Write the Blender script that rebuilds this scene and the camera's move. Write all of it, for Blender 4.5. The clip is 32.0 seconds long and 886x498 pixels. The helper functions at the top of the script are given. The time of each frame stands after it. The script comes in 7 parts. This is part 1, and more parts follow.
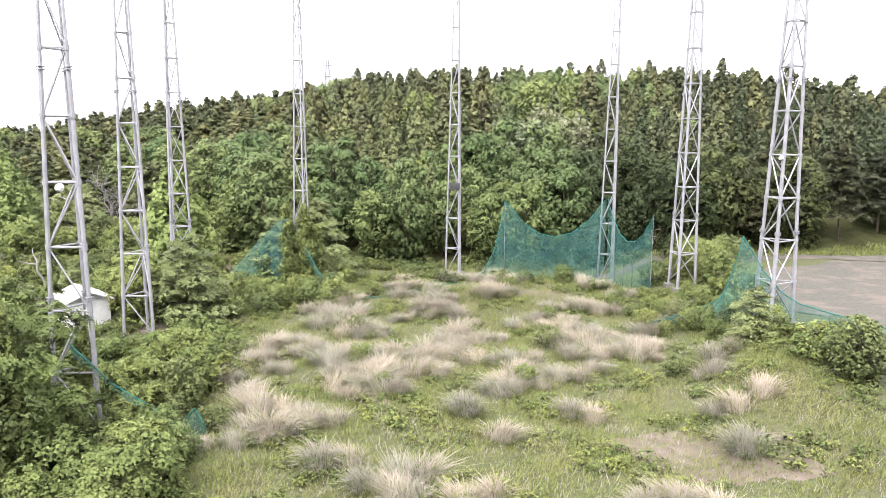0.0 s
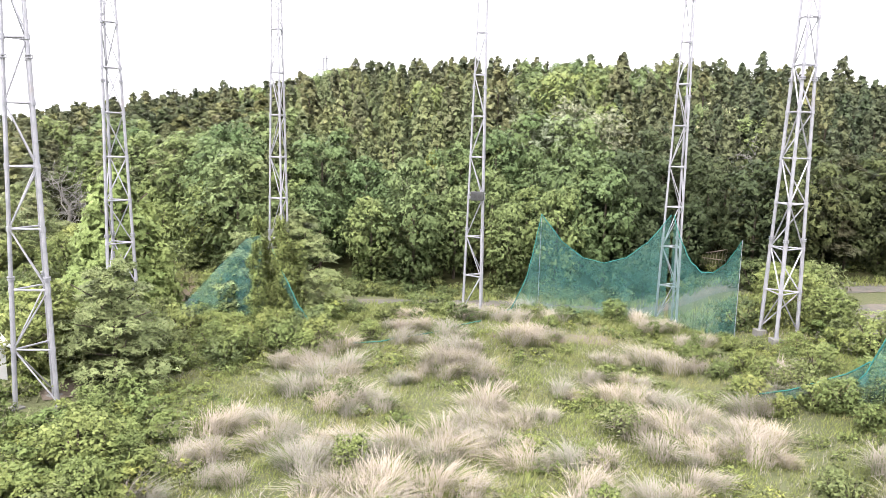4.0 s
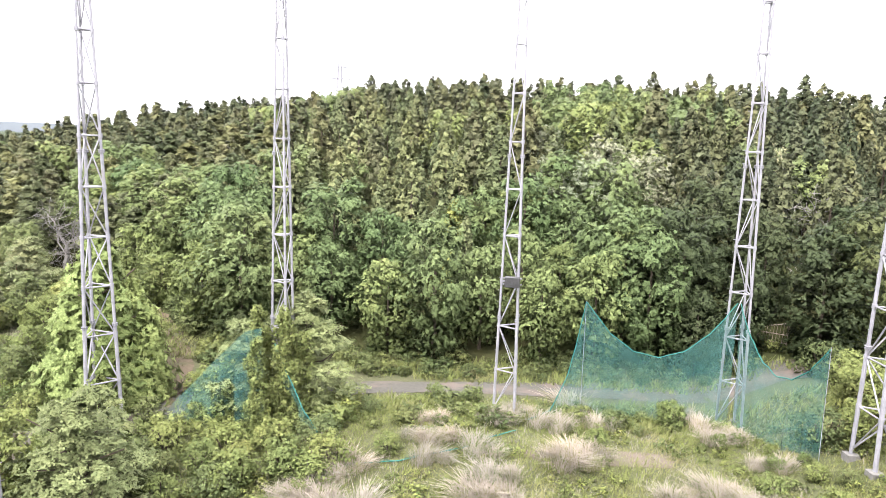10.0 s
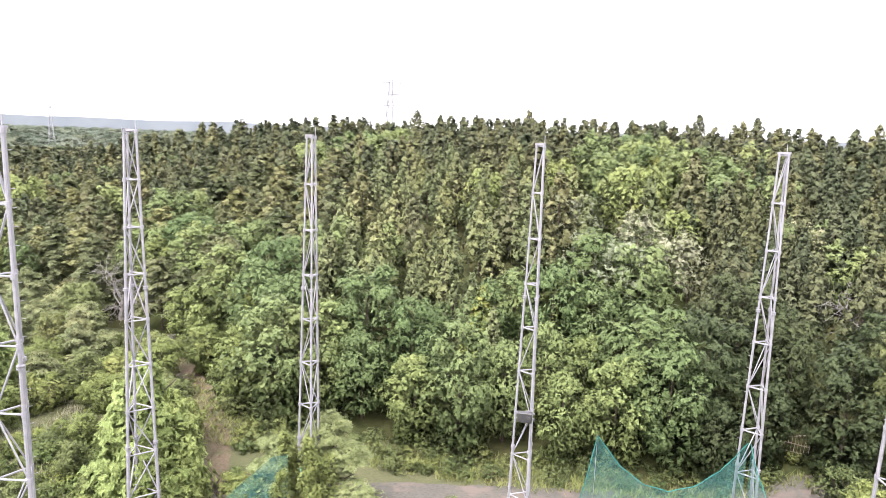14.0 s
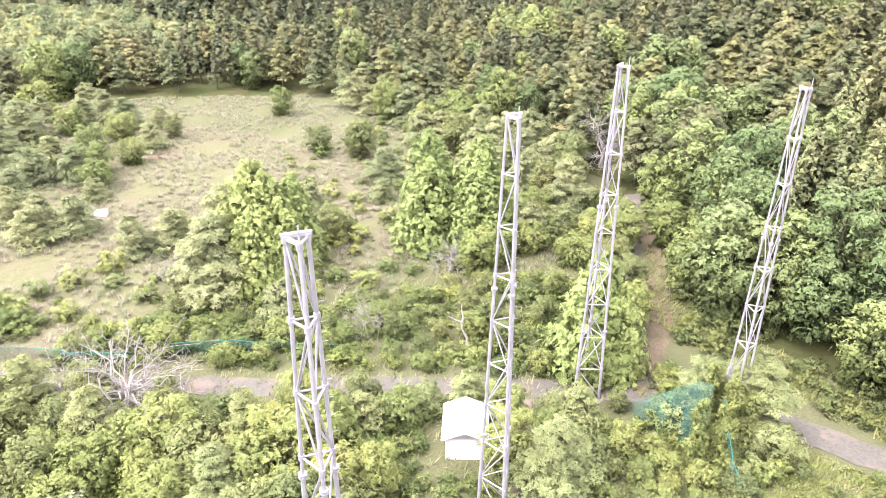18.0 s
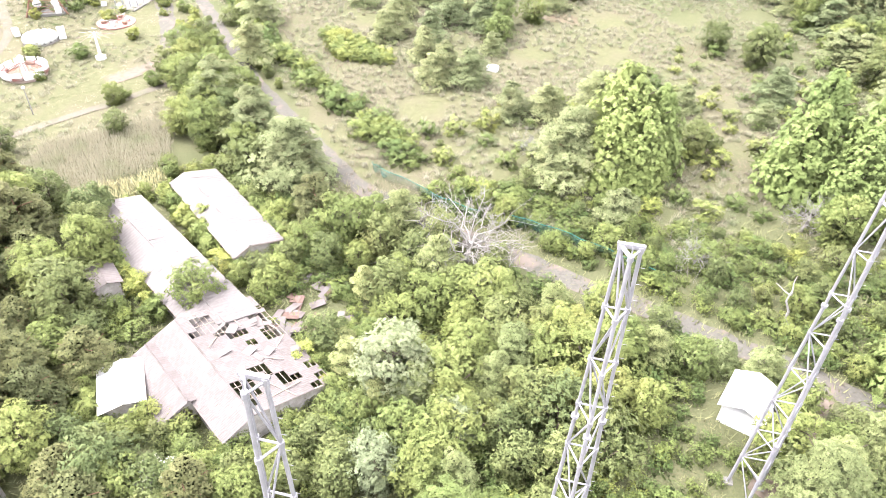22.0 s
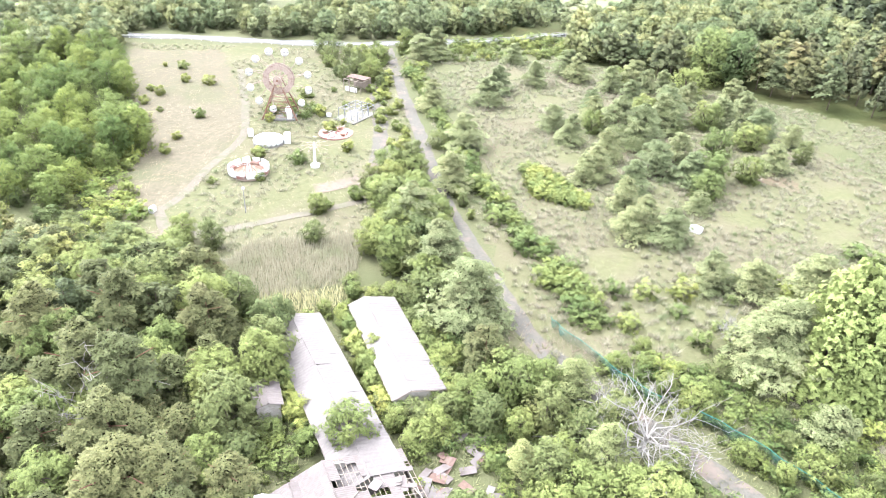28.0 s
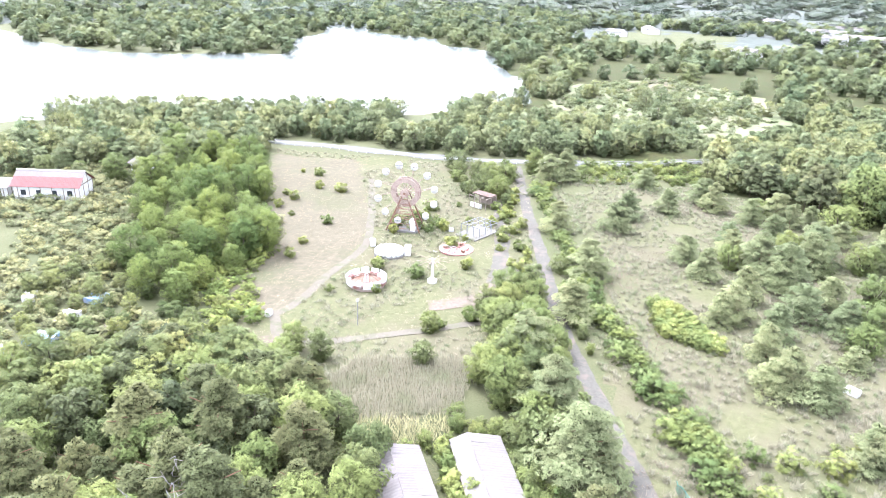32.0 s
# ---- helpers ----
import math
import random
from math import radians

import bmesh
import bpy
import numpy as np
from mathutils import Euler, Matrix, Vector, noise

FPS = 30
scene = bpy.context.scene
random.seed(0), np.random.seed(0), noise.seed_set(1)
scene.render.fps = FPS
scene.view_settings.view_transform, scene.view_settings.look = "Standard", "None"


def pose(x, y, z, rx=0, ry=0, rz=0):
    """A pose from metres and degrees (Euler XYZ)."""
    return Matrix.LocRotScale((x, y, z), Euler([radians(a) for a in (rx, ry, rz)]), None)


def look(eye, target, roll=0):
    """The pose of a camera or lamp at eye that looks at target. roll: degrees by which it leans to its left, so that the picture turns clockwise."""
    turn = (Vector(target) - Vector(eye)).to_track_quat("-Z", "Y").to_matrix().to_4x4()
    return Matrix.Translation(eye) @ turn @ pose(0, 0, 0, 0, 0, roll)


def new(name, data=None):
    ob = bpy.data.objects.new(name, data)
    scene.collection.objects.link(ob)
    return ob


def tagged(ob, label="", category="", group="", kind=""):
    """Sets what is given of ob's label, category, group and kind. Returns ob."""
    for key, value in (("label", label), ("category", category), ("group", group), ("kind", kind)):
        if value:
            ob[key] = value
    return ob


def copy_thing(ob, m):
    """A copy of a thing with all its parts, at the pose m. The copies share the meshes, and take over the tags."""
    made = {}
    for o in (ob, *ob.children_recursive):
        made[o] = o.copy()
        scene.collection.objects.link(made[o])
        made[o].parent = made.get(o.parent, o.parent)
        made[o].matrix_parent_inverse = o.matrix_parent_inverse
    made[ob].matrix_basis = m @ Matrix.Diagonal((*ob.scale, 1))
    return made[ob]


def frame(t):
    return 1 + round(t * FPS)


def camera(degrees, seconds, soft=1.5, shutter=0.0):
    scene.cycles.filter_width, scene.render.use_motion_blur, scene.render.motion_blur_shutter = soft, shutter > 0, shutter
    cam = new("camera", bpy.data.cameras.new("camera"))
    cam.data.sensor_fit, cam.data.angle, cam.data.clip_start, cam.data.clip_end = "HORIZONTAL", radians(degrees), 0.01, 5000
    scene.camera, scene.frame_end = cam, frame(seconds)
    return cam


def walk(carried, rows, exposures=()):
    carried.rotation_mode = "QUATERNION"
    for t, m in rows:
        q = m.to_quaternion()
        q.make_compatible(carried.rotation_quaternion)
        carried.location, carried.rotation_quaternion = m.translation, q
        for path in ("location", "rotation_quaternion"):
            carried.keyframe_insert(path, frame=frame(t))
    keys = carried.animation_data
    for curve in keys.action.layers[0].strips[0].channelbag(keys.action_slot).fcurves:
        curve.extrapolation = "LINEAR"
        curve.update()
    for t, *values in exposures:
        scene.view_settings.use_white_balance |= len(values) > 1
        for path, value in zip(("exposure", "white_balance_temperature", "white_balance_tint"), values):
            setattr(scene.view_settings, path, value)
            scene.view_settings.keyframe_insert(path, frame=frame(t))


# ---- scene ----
cam = camera(64.7, 32.0, soft=0.35)
PATH = [
    (0, (6.79, -14.84, 16.49), (4.39, 4.78, 13.48), 0.41),
    (0.5, (6.17, -13.44, 16.52), (3.82, 6.19, 13.49), 0.63),
    (1, (5.61, -11.90, 16.57), (3.32, 7.73, 13.52), 0.82),
    (1.5, (5.34, -9.68, 16.45), (3.01, 9.95, 13.41), 0.79),
    (2, (4.72, -7.37, 16.42), (2.42, 12.27, 13.38), 0.93),
    (2.5, (4.23, -4.81, 16.38), (1.95, 14.83, 13.35), 1.02),
    (3, (3.94, -2.03, 16.17), (1.60, 17.61, 13.19), 0.87),
    (3.5, (3.44, 0.32, 16.27), (1.12, 19.95, 13.26), 1.11),
    (5.5, (0.36, 6.57, 16.29), (-1.97, 26.19, 13.18), 1.77),
    (6, (-0.66, 7.64, 16.33), (-3.00, 27.26, 13.20), 1.87),
    (6.5, (-1.54, 8.76, 16.21), (-3.90, 28.38, 13.12), 1.75),
    (7, (-2.29, 9.57, 16.53), (-4.66, 29.18, 13.43), 1.75),
    (7.5, (-2.96, 10.18, 17.22), (-5.33, 29.80, 14.14), 1.69),
    (8, (-3.35, 10.38, 18.10), (-5.70, 30.00, 15.02), 1.58),
    (8.5, (-3.08, 10.57, 18.97), (-5.41, 30.20, 15.88), 1.43),
    (9, (-2.17, 10.78, 19.83), (-4.44, 30.40, 16.73), 1.59),
    (9.5, (-0.97, 11.04, 20.67), (-3.18, 30.68, 17.61), 1.67),
    (10, (0.44, 11.14, 21.73), (-2.25, 30.73, 18.69), 1.59),
    (10.5, (2.02, 11.22, 23.01), (-1.62, 30.65, 19.92), 2.01),
    (11, (2.58, 11.15, 24.22), (-1.22, 30.55, 21.16), 2.39),
    (11.5, (2.66, 11.10, 25.35), (-1.27, 30.47, 22.30), 2.45),
    (12, (2.71, 10.90, 26.78), (-1.31, 30.25, 23.72), 2.37),
    (12.5, (2.65, 10.79, 28.05), (-1.38, 30.14, 25.01), 2.37),
    (13, (2.52, 10.73, 29.55), (-1.51, 30.09, 26.54), 2.30),
    (13.5, (2.54, 10.65, 30.94), (-1.54, 30.00, 27.97), 2.22),
    (15.5, (3.05, 10.66, 37.62), (-1.79, 29.32, 32.29), 1.71),
    (16, (2.89, 10.55, 38.67), (-4.31, 28.21, 32.64), 1.06),
    (16.5, (3.65, 9.90, 40.07), (-6.08, 26.02, 33.33), 0.51),
    (17, (3.07, 10.31, 41.08), (-8.65, 24.69, 33.61), 0.13),
    (17.5, (3.03, 10.35, 42.26), (-9.91, 23.25, 34.13), 0.34),
    (18, (3.14, 10.32, 43.41), (-10.73, 21.70, 34.58), 0.26),
    (18.5, (3.14, 10.29, 44.58), (-11.40, 20.17, 35.06), 0.62),
    (19, (3.16, 10.24, 45.72), (-11.86, 18.60, 35.50), 0.92),
    (19.5, (3.37, 10.07, 46.85), (-11.81, 17.18, 35.96), 1.09),
    (20, (3.48, 10.07, 47.88), (-11.72, 16.06, 36.35), 1.32),
    (20.5, (3.54, 10.09, 48.90), (-11.59, 15.00, 36.78), 1.55),
    (21, (3.55, 10.10, 49.76), (-11.54, 14.44, 37.37), 1.75),
    (21.5, (3.62, 10.06, 50.32), (-11.65, 13.51, 37.86), 1.85),
    (22, (3.55, 10.03, 50.64), (-11.94, 12.11, 38.15), 1.85),
    (22.5, (3.65, 10.03, 50.98), (-11.91, 10.86, 38.44), 1.67),
    (23, (3.69, 10.09, 51.09), (-11.87, 9.89, 38.53), 1.62),
    (23.5, (3.60, 10.17, 51.13), (-11.93, 9.58, 38.54), 1.67),
    (24, (3.30, 10.25, 51.19), (-12.21, 9.56, 38.57), 1.74),
    (24.5, (2.92, 10.29, 51.24), (-12.59, 9.61, 38.63), 1.96),
    (26.5, (-1.21, 10.15, 52.28), (-17.55, 9.28, 40.78), 2.07),
    (27, (-1.90, 9.51, 52.60), (-18.57, 8.69, 41.59), 2.36),
    (27.5, (-2.90, 9.02, 52.85), (-19.78, 7.51, 42.24), 2.39),
    (28, (-3.79, 8.74, 52.97), (-20.78, 5.96, 42.79), 2.24),
    (28.5, (-4.51, 8.71, 53.01), (-21.61, 5.06, 43.30), 2.10),
    (29, (-5.23, 9.35, 53.55), (-22.36, 4.89, 44.23), 1.93),
    (29.5, (-6.56, 10.44, 54.28), (-23.65, 5.19, 45.30), 1.52),
    (30, (-7.05, 9.88, 54.07), (-24.35, 4.53, 45.59), 1.72),
    (30.5, (-7.64, 9.20, 53.82), (-25.17, 3.80, 45.85), 1.98),
    (31, (-8.20, 8.55, 53.58), (-25.87, 3.09, 45.96), 2.18),
    (31.5, (-8.73, 7.95, 53.35), (-26.30, 2.11, 45.77), 2.27),
    (32, (-9.26, 7.35, 53.13), (-26.63, 0.93, 45.57), 2.35),
]
EXPOSURE = [(0, 1.79, 6530, 13), (9, 2.08, 6500, 15), (13.5, 1.98, 6550, 18), (16, 2.06, 6550, 20), (18, 2.56, 6580, 23), (20, 2.61, 6560, 22), (24, 2.54, 6400, 13), (28, 2.54, 6100, 13), (30, 2.64, 5750, 15), (32, 2.5, 5800, 17)]
walk(cam, [(t, look(eye, target, roll)) for t, eye, target, roll in PATH], EXPOSURE)

# ---- light ----
world = bpy.data.worlds.new("overcast_sky")
scene.world = world
world.use_nodes = True
wn, wl = world.node_tree.nodes, world.node_tree.links
sky = wn.new("ShaderNodeTexSky")
sky.sky_type, sky.sun_disc = "NISHITA", False
sky.sun_elevation, sky.sun_rotation = radians(58), radians(200)
sky.dust_density, sky.air_density, sky.ozone_density = 6.0, 1.0, 1.0
grey = wn.new("ShaderNodeHueSaturation")
grey.inputs["Saturation"].default_value = 0.12
wl.new(sky.outputs[0], grey.inputs["Color"])
wl.new(grey.outputs[0], wn["Background"].inputs["Color"])
wn["Background"].inputs["Strength"].default_value = 0.1
cloud = wn.new("ShaderNodeBackground")  # the closed cloud cover
cloud.inputs["Color"].default_value = (0.96, 0.98, 1.0, 1)
way = wn.new("ShaderNodeSeparateXYZ")  # an overcast sky is about three times as bright overhead as at the horizon
wl.new(wn.new("ShaderNodeTexCoord").outputs["Generated"], way.inputs[0])
rise = wn.new("ShaderNodeMapRange")
rise.inputs["To Min"].default_value, rise.inputs["To Max"].default_value = 0.45, 1.3
wl.new(way.outputs["Z"], rise.inputs["Value"])
wl.new(rise.outputs[0], cloud.inputs["Strength"])
both = wn.new("ShaderNodeAddShader")
wl.new(wn["Background"].outputs[0], both.inputs[0])
wl.new(cloud.outputs[0], both.inputs[1])
wl.new(both.outputs[0], wn["World Output"].inputs[0])
sun_data = bpy.data.lights.new("sun", "SUN")
sun_data.energy, sun_data.angle, sun_data.color = 1.2, radians(14), (1.0, 0.97, 0.92)
sun = new("sun", sun_data)
sun.matrix_world = look((-20, -55, 95), (0, 0, 0))

# ---- materials ----
def ramp(nt, fac, stops):
    n = nt.nodes.new("ShaderNodeValToRGB")
    while len(n.color_ramp.elements) < len(stops):
        n.color_ramp.elements.new(0.5)
    for e, (p, c) in zip(n.color_ramp.elements, stops):
        e.position, e.color = p, (*c, 1)
    nt.links.new(fac, n.inputs[0])
    return n.outputs[0]


def noise_tex(nt, scale, detail=4.0, rough=0.6, coord=None):
    n = nt.nodes.new("ShaderNodeTexNoise")
    n.inputs["Scale"].default_value, n.inputs["Detail"].default_value, n.inputs["Roughness"].default_value = scale, detail, rough
    if coord is None:
        coord = nt.nodes.new("ShaderNodeTexCoord").outputs["Object"]
    nt.links.new(coord, n.inputs["Vector"])
    return n.outputs["Fac"]


def blend(nt, fac, a, b, mode="MIX"):
    n = nt.nodes.new("ShaderNodeMix")
    n.data_type, n.blend_type = "RGBA", mode
    for sock, v in ((n.inputs["Factor"], fac), (n.inputs["A"], a), (n.inputs["B"], b)):
        if isinstance(v, bpy.types.NodeSocket):
            nt.links.new(v, sock)
        elif isinstance(v, (int, float)):
            sock.default_value = v
        else:
            sock.default_value = (*v, 1)
    return n.outputs["Result"]


def surface(name, fine, stops, coarse=None, coarse_col=None, coarse_band=(0.45, 0.65), rough=0.8, metal=0.0, bump=0.3, bump_dist=0.02, per_object=0.0, detail=5.0, pale=0.6):
    """A worn surface: fine grain through a ramp, large stains over it, relief from the grain."""
    m = bpy.data.materials.new(name)
    m.use_nodes = True
    nt = m.node_tree
    b = nt.nodes["Principled BSDF"]
    stops = [(p, tuple(v * pale for v in c)) for p, c in stops]
    coarse_col = tuple(v * pale for v in coarse_col) if coarse_col else None
    f = noise_tex(nt, fine, detail)
    col = ramp(nt, f, stops)
    if coarse:
        g = noise_tex(nt, coarse, 5.0, 0.65)
        k = ramp(nt, g, [(coarse_band[0], (0, 0, 0)), (coarse_band[1], (1, 1, 1))])
        col = blend(nt, k, col, coarse_col)
    if per_object:
        info = nt.nodes.new("ShaderNodeObjectInfo")
        v = ramp(nt, info.outputs["Random"], [(0.0, (1 - per_object,) * 3), (1.0, (1.0,) * 3)])
        col = blend(nt, 1.0, col, v, "MULTIPLY")
    nt.links.new(col, b.inputs["Base Color"])
    b.inputs["Roughness"].default_value, b.inputs["Metallic"].default_value = rough, metal
    if rough > 0.55 and not metal:
        b.inputs["Specular IOR Level"].default_value = 0.12
    if bump:
        n = nt.nodes.new("ShaderNodeBump")
        n.inputs["Strength"].default_value, n.inputs["Distance"].default_value = bump, bump_dist
        nt.links.new(f, n.inputs["Height"])
        nt.links.new(n.outputs[0], b.inputs["Normal"])
    return m


def math_node(nt, op, a, b):
    n = nt.nodes.new("ShaderNodeMath")
    n.operation = op
    for sock, v in zip(n.inputs, (a, b)):
        if isinstance(v, bpy.types.NodeSocket):
            nt.links.new(v, sock)
        else:
            sock.default_value = v
    return n.outputs[0]


def leaf_mat(name, dark, light, tint, grove=0.12, tint_band=(0.55, 0.75), thin=0.14, cells=0.85, leaf=0.17, pale=0.52, solid=0.46):
    """Foliage: sprays broken into single leaves about a leaf wide, each tree in its own tint, turned as its bough is."""
    m = bpy.data.materials.new(name)
    m.use_nodes = True
    nt = m.node_tree
    b = nt.nodes["Principled BSDF"]
    geo = nt.nodes.new("ShaderNodeNewGeometry")
    info = nt.nodes.new("ShaderNodeObjectInfo")
    dark, light, tint = (tuple(v * pale for v in c) for c in (dark, light, tint))
    mid = tuple((p + q) / 2 for p, q in zip(dark, light))
    soften = 0.42 if leaf else 0.0
    dark, light = (tuple(p + (q - p) * soften for p, q in zip(c, mid)) for c in (dark, light))
    col = ramp(nt, geo.outputs["Random Per Island"], [(0.0, dark), (1.0, light)])
    k = ramp(nt, noise_tex(nt, grove, 3.0, 0.6, geo.outputs["Position"]), [(tint_band[0], (0, 0, 0)), (tint_band[1], (1, 1, 1))])
    col = blend(nt, k, col, tint)
    own = nt.nodes.new("ShaderNodeAttribute")
    own.attribute_name = "tree_tint"
    if leaf:
        tree_tint = ramp(nt, own.outputs["Fac"], [(0.0, (0.6, 0.72, 0.7)), (0.5, (1.0, 1.0, 1.0)), (1.0, (1.4, 1.3, 1.08))])
        col = blend(nt, cells, col, tree_tint, "MULTIPLY")
    v = ramp(nt, info.outputs["Random"], [(0.0, (0.75, 0.8, 0.75)), (1.0, (1.15, 1.1, 1.0))])
    col = blend(nt, 1.0, col, v, "MULTIPLY")
    b.inputs["Roughness"].default_value = 0.6
    b.inputs["Specular IOR Level"].default_value = 0.08
    tr = nt.nodes.new("ShaderNodeBsdfTranslucent")

    def vec(op, p, q):
        n = nt.nodes.new("ShaderNodeVectorMath")
        n.operation = op
        for sock, val in zip(n.inputs, (p, q)):
            if isinstance(val, bpy.types.NodeSocket):
                nt.links.new(val, sock)
            elif val is not None:
                sock.default_value = val
        return n.outputs[0]

    if leaf:
        bit = nt.nodes.new("ShaderNodeTexVoronoi")
        bit.inputs["Scale"].default_value = 1.25 / leaf
        nt.links.new(geo.outputs["Position"], bit.inputs["Vector"])
        shade = ramp(nt, bit.outputs["Color"], [(0.0, (0.68, 0.7, 0.68)), (1.0, (1.32, 1.3, 1.32))])
        col = blend(nt, 1.0, col, shade, "MULTIPLY")
        bough = nt.nodes.new("ShaderNodeAttribute")
        bough.attribute_name = "bough"
        world_bough = nt.nodes.new("ShaderNodeVectorTransform")
        world_bough.vector_type, world_bough.convert_from, world_bough.convert_to = "NORMAL", "OBJECT", "WORLD"
        nt.links.new(bough.outputs["Vector"], world_bough.inputs[0])
        turn = vec("MULTIPLY", vec("SUBTRACT", bit.outputs["Color"], (0.5, 0.5, 0.45)), (1.1, 1.1, 1.1))
        turn = vec("ADD", turn, vec("MULTIPLY", geo.outputs["Normal"], (0.22, 0.22, 0.22)))
        turn = vec("NORMALIZE", vec("ADD", turn, world_bough.outputs[0]), None)
    else:
        turn = vec("NORMALIZE", vec("ADD", vec("MULTIPLY", geo.outputs["Normal"], (0.6, 0.6, 0.6)), (0.0, 0.0, 0.8)), None)
    nt.links.new(turn, b.inputs["Normal"])
    nt.links.new(col, b.inputs["Base Color"])
    nt.links.new(col, tr.inputs["Color"])
    mx = nt.nodes.new("ShaderNodeMixShader")
    mx.inputs[0].default_value = thin
    nt.links.new(b.outputs[0], mx.inputs[1])
    nt.links.new(tr.outputs[0], mx.inputs[2])
    out = mx.outputs[0]
    if leaf:
        sep = nt.nodes.new("ShaderNodeSeparateXYZ")
        nt.links.new(nt.nodes.new("ShaderNodeTexCoord").outputs["UV"], sep.inputs[0])
        rim = math_node(nt, "MINIMUM", sep.outputs[0], sep.outputs[1])
        rim = math_node(nt, "MINIMUM", rim, math_node(nt, "SUBTRACT", 1.0, math_node(nt, "ADD", sep.outputs[0], sep.outputs[1])))
        reach = math_node(nt, "ADD", math_node(nt, "POWER", math_node(nt, "MULTIPLY", rim, 3.0), 0.5), 0.5)
        gap = math_node(nt, "GREATER_THAN", bit.outputs["Distance"], math_node(nt, "MULTIPLY", reach, solid))
        cut = nt.nodes.new("ShaderNodeMixShader")
        nt.links.new(gap, cut.inputs[0])
        nt.links.new(out, cut.inputs[1])
        nt.links.new(nt.nodes.new("ShaderNodeBsdfTransparent").outputs[0], cut.inputs[2])
        out = cut.outputs[0]
    nt.links.new(out, nt.nodes["Material Output"].inputs[0])
    return m


M_meadow = surface("meadow_grass", 4.0, [(0.25, (0.07, 0.085, 0.038)), (0.5, (0.125, 0.13, 0.066)), (0.75, (0.18, 0.165, 0.10))], 0.06, (0.105, 0.115, 0.055), (0.42, 0.6), 0.9, 0, 0.8, 0.15, pale=0.52)
M_dry = surface("dry_meadow", 1.1, [(0.25, (0.085, 0.092, 0.044)), (0.5, (0.128, 0.13, 0.066)), (0.8, (0.165, 0.158, 0.092))], 0.05, (0.14, 0.128, 0.08), (0.46, 0.6), 0.9, 0, 0.8, 0.15, pale=0.54)
M_floor = surface("forest_floor", 0.8, [(0.3, (0.035, 0.04, 0.015)), (0.7, (0.08, 0.075, 0.03))], 0.1, (0.05, 0.06, 0.02), (0.4, 0.6), 0.95, 0, 0.8, 0.2)
M_asphalt = surface("cracked_asphalt", 3.0, [(0.3, (0.086, 0.081, 0.07)), (0.7, (0.133, 0.126, 0.11))], 0.35, (0.16, 0.132, 0.113), (0.5, 0.62), 0.9, 0, 0.4, 0.02, pale=0.6)
M_dirt = surface("bare_soil", 2.0, [(0.3, (0.125, 0.097, 0.078)), (0.7, (0.20, 0.165, 0.138))], 0.5, (0.11, 0.11, 0.06), (0.5, 0.65), 0.95, 0, 0.6, 0.05, pale=0.62)
M_steel = surface("galvanised_steel", 1.5, [(0.3, (0.30, 0.30, 0.335)), (0.7, (0.44, 0.43, 0.47))], 0.5, (0.30, 0.26, 0.25), (0.62, 0.8), 0.5, 0.3, 0.1, 0.003)
M_bark = surface("bark", 6.0, [(0.3, (0.05, 0.04, 0.03)), (0.7, (0.14, 0.11, 0.085))], rough=0.9, bump=0.8)
M_broad = leaf_mat("broadleaf", (0.127, 0.168, 0.072), (0.25, 0.3, 0.131), (0.265, 0.285, 0.119), thin=0.08, solid=0.54, leaf=0.2, pale=0.6)
M_cedar = leaf_mat("cedar_needles", (0.105, 0.13, 0.0679), (0.214, 0.24, 0.121), (0.196, 0.196, 0.105), thin=0.05, solid=0.62, leaf=0.24, cells=0.55, pale=0.59)
M_pine = leaf_mat("pine_needles", (0.215, 0.255, 0.13), (0.385, 0.425, 0.23), (0.34, 0.345, 0.19), thin=0.25, pale=0.56, leaf=0.2)
M_bright = leaf_mat("spring_leaves", (0.25, 0.325, 0.115), (0.37, 0.45, 0.18), (0.32, 0.385, 0.15), thin=0.25, leaf=0.15, cells=0.4, solid=0.6, pale=0.53)
M_roof = surface("sheet_roof", 2.5, [(0.3, (0.145, 0.13, 0.126)), (0.7, (0.178, 0.162, 0.158))], 0.3, (0.115, 0.095, 0.088), (0.5, 0.72), 0.6, 0, 0.2, 0.01, 0.12, pale=0.67)
M_white = surface("white_paint", 3.0, [(0.3, (0.42, 0.42, 0.42)), (0.7, (0.52, 0.52, 0.52))], 0.8, (0.30, 0.26, 0.23), (0.6, 0.8), 0.5, 0, 0.1, 0.004, pale=0.95)
M_rust = surface("rusty_steel", 4.0, [(0.3, (0.15, 0.065, 0.04)), (0.7, (0.28, 0.15, 0.10))], 1.0, (0.36, 0.29, 0.25), (0.5, 0.7), 0.8, 0.1, 0.3, 0.01)
M_water = bpy.data.materials.new("lake_water")
M_water.use_nodes = True
wb = M_water.node_tree.nodes["Principled BSDF"]
wb.inputs["Base Color"].default_value, wb.inputs["Roughness"].default_value = (0.08, 0.09, 0.085, 1), 0.22
wbump = M_water.node_tree.nodes.new("ShaderNodeBump")
wbump.inputs["Strength"].default_value, wbump.inputs["Distance"].default_value = 0.15, 0.1
M_water.node_tree.links.new(noise_tex(M_water.node_tree, 0.8), wbump.inputs["Height"])
M_water.node_tree.links.new(wbump.outputs[0], wb.inputs["Normal"])

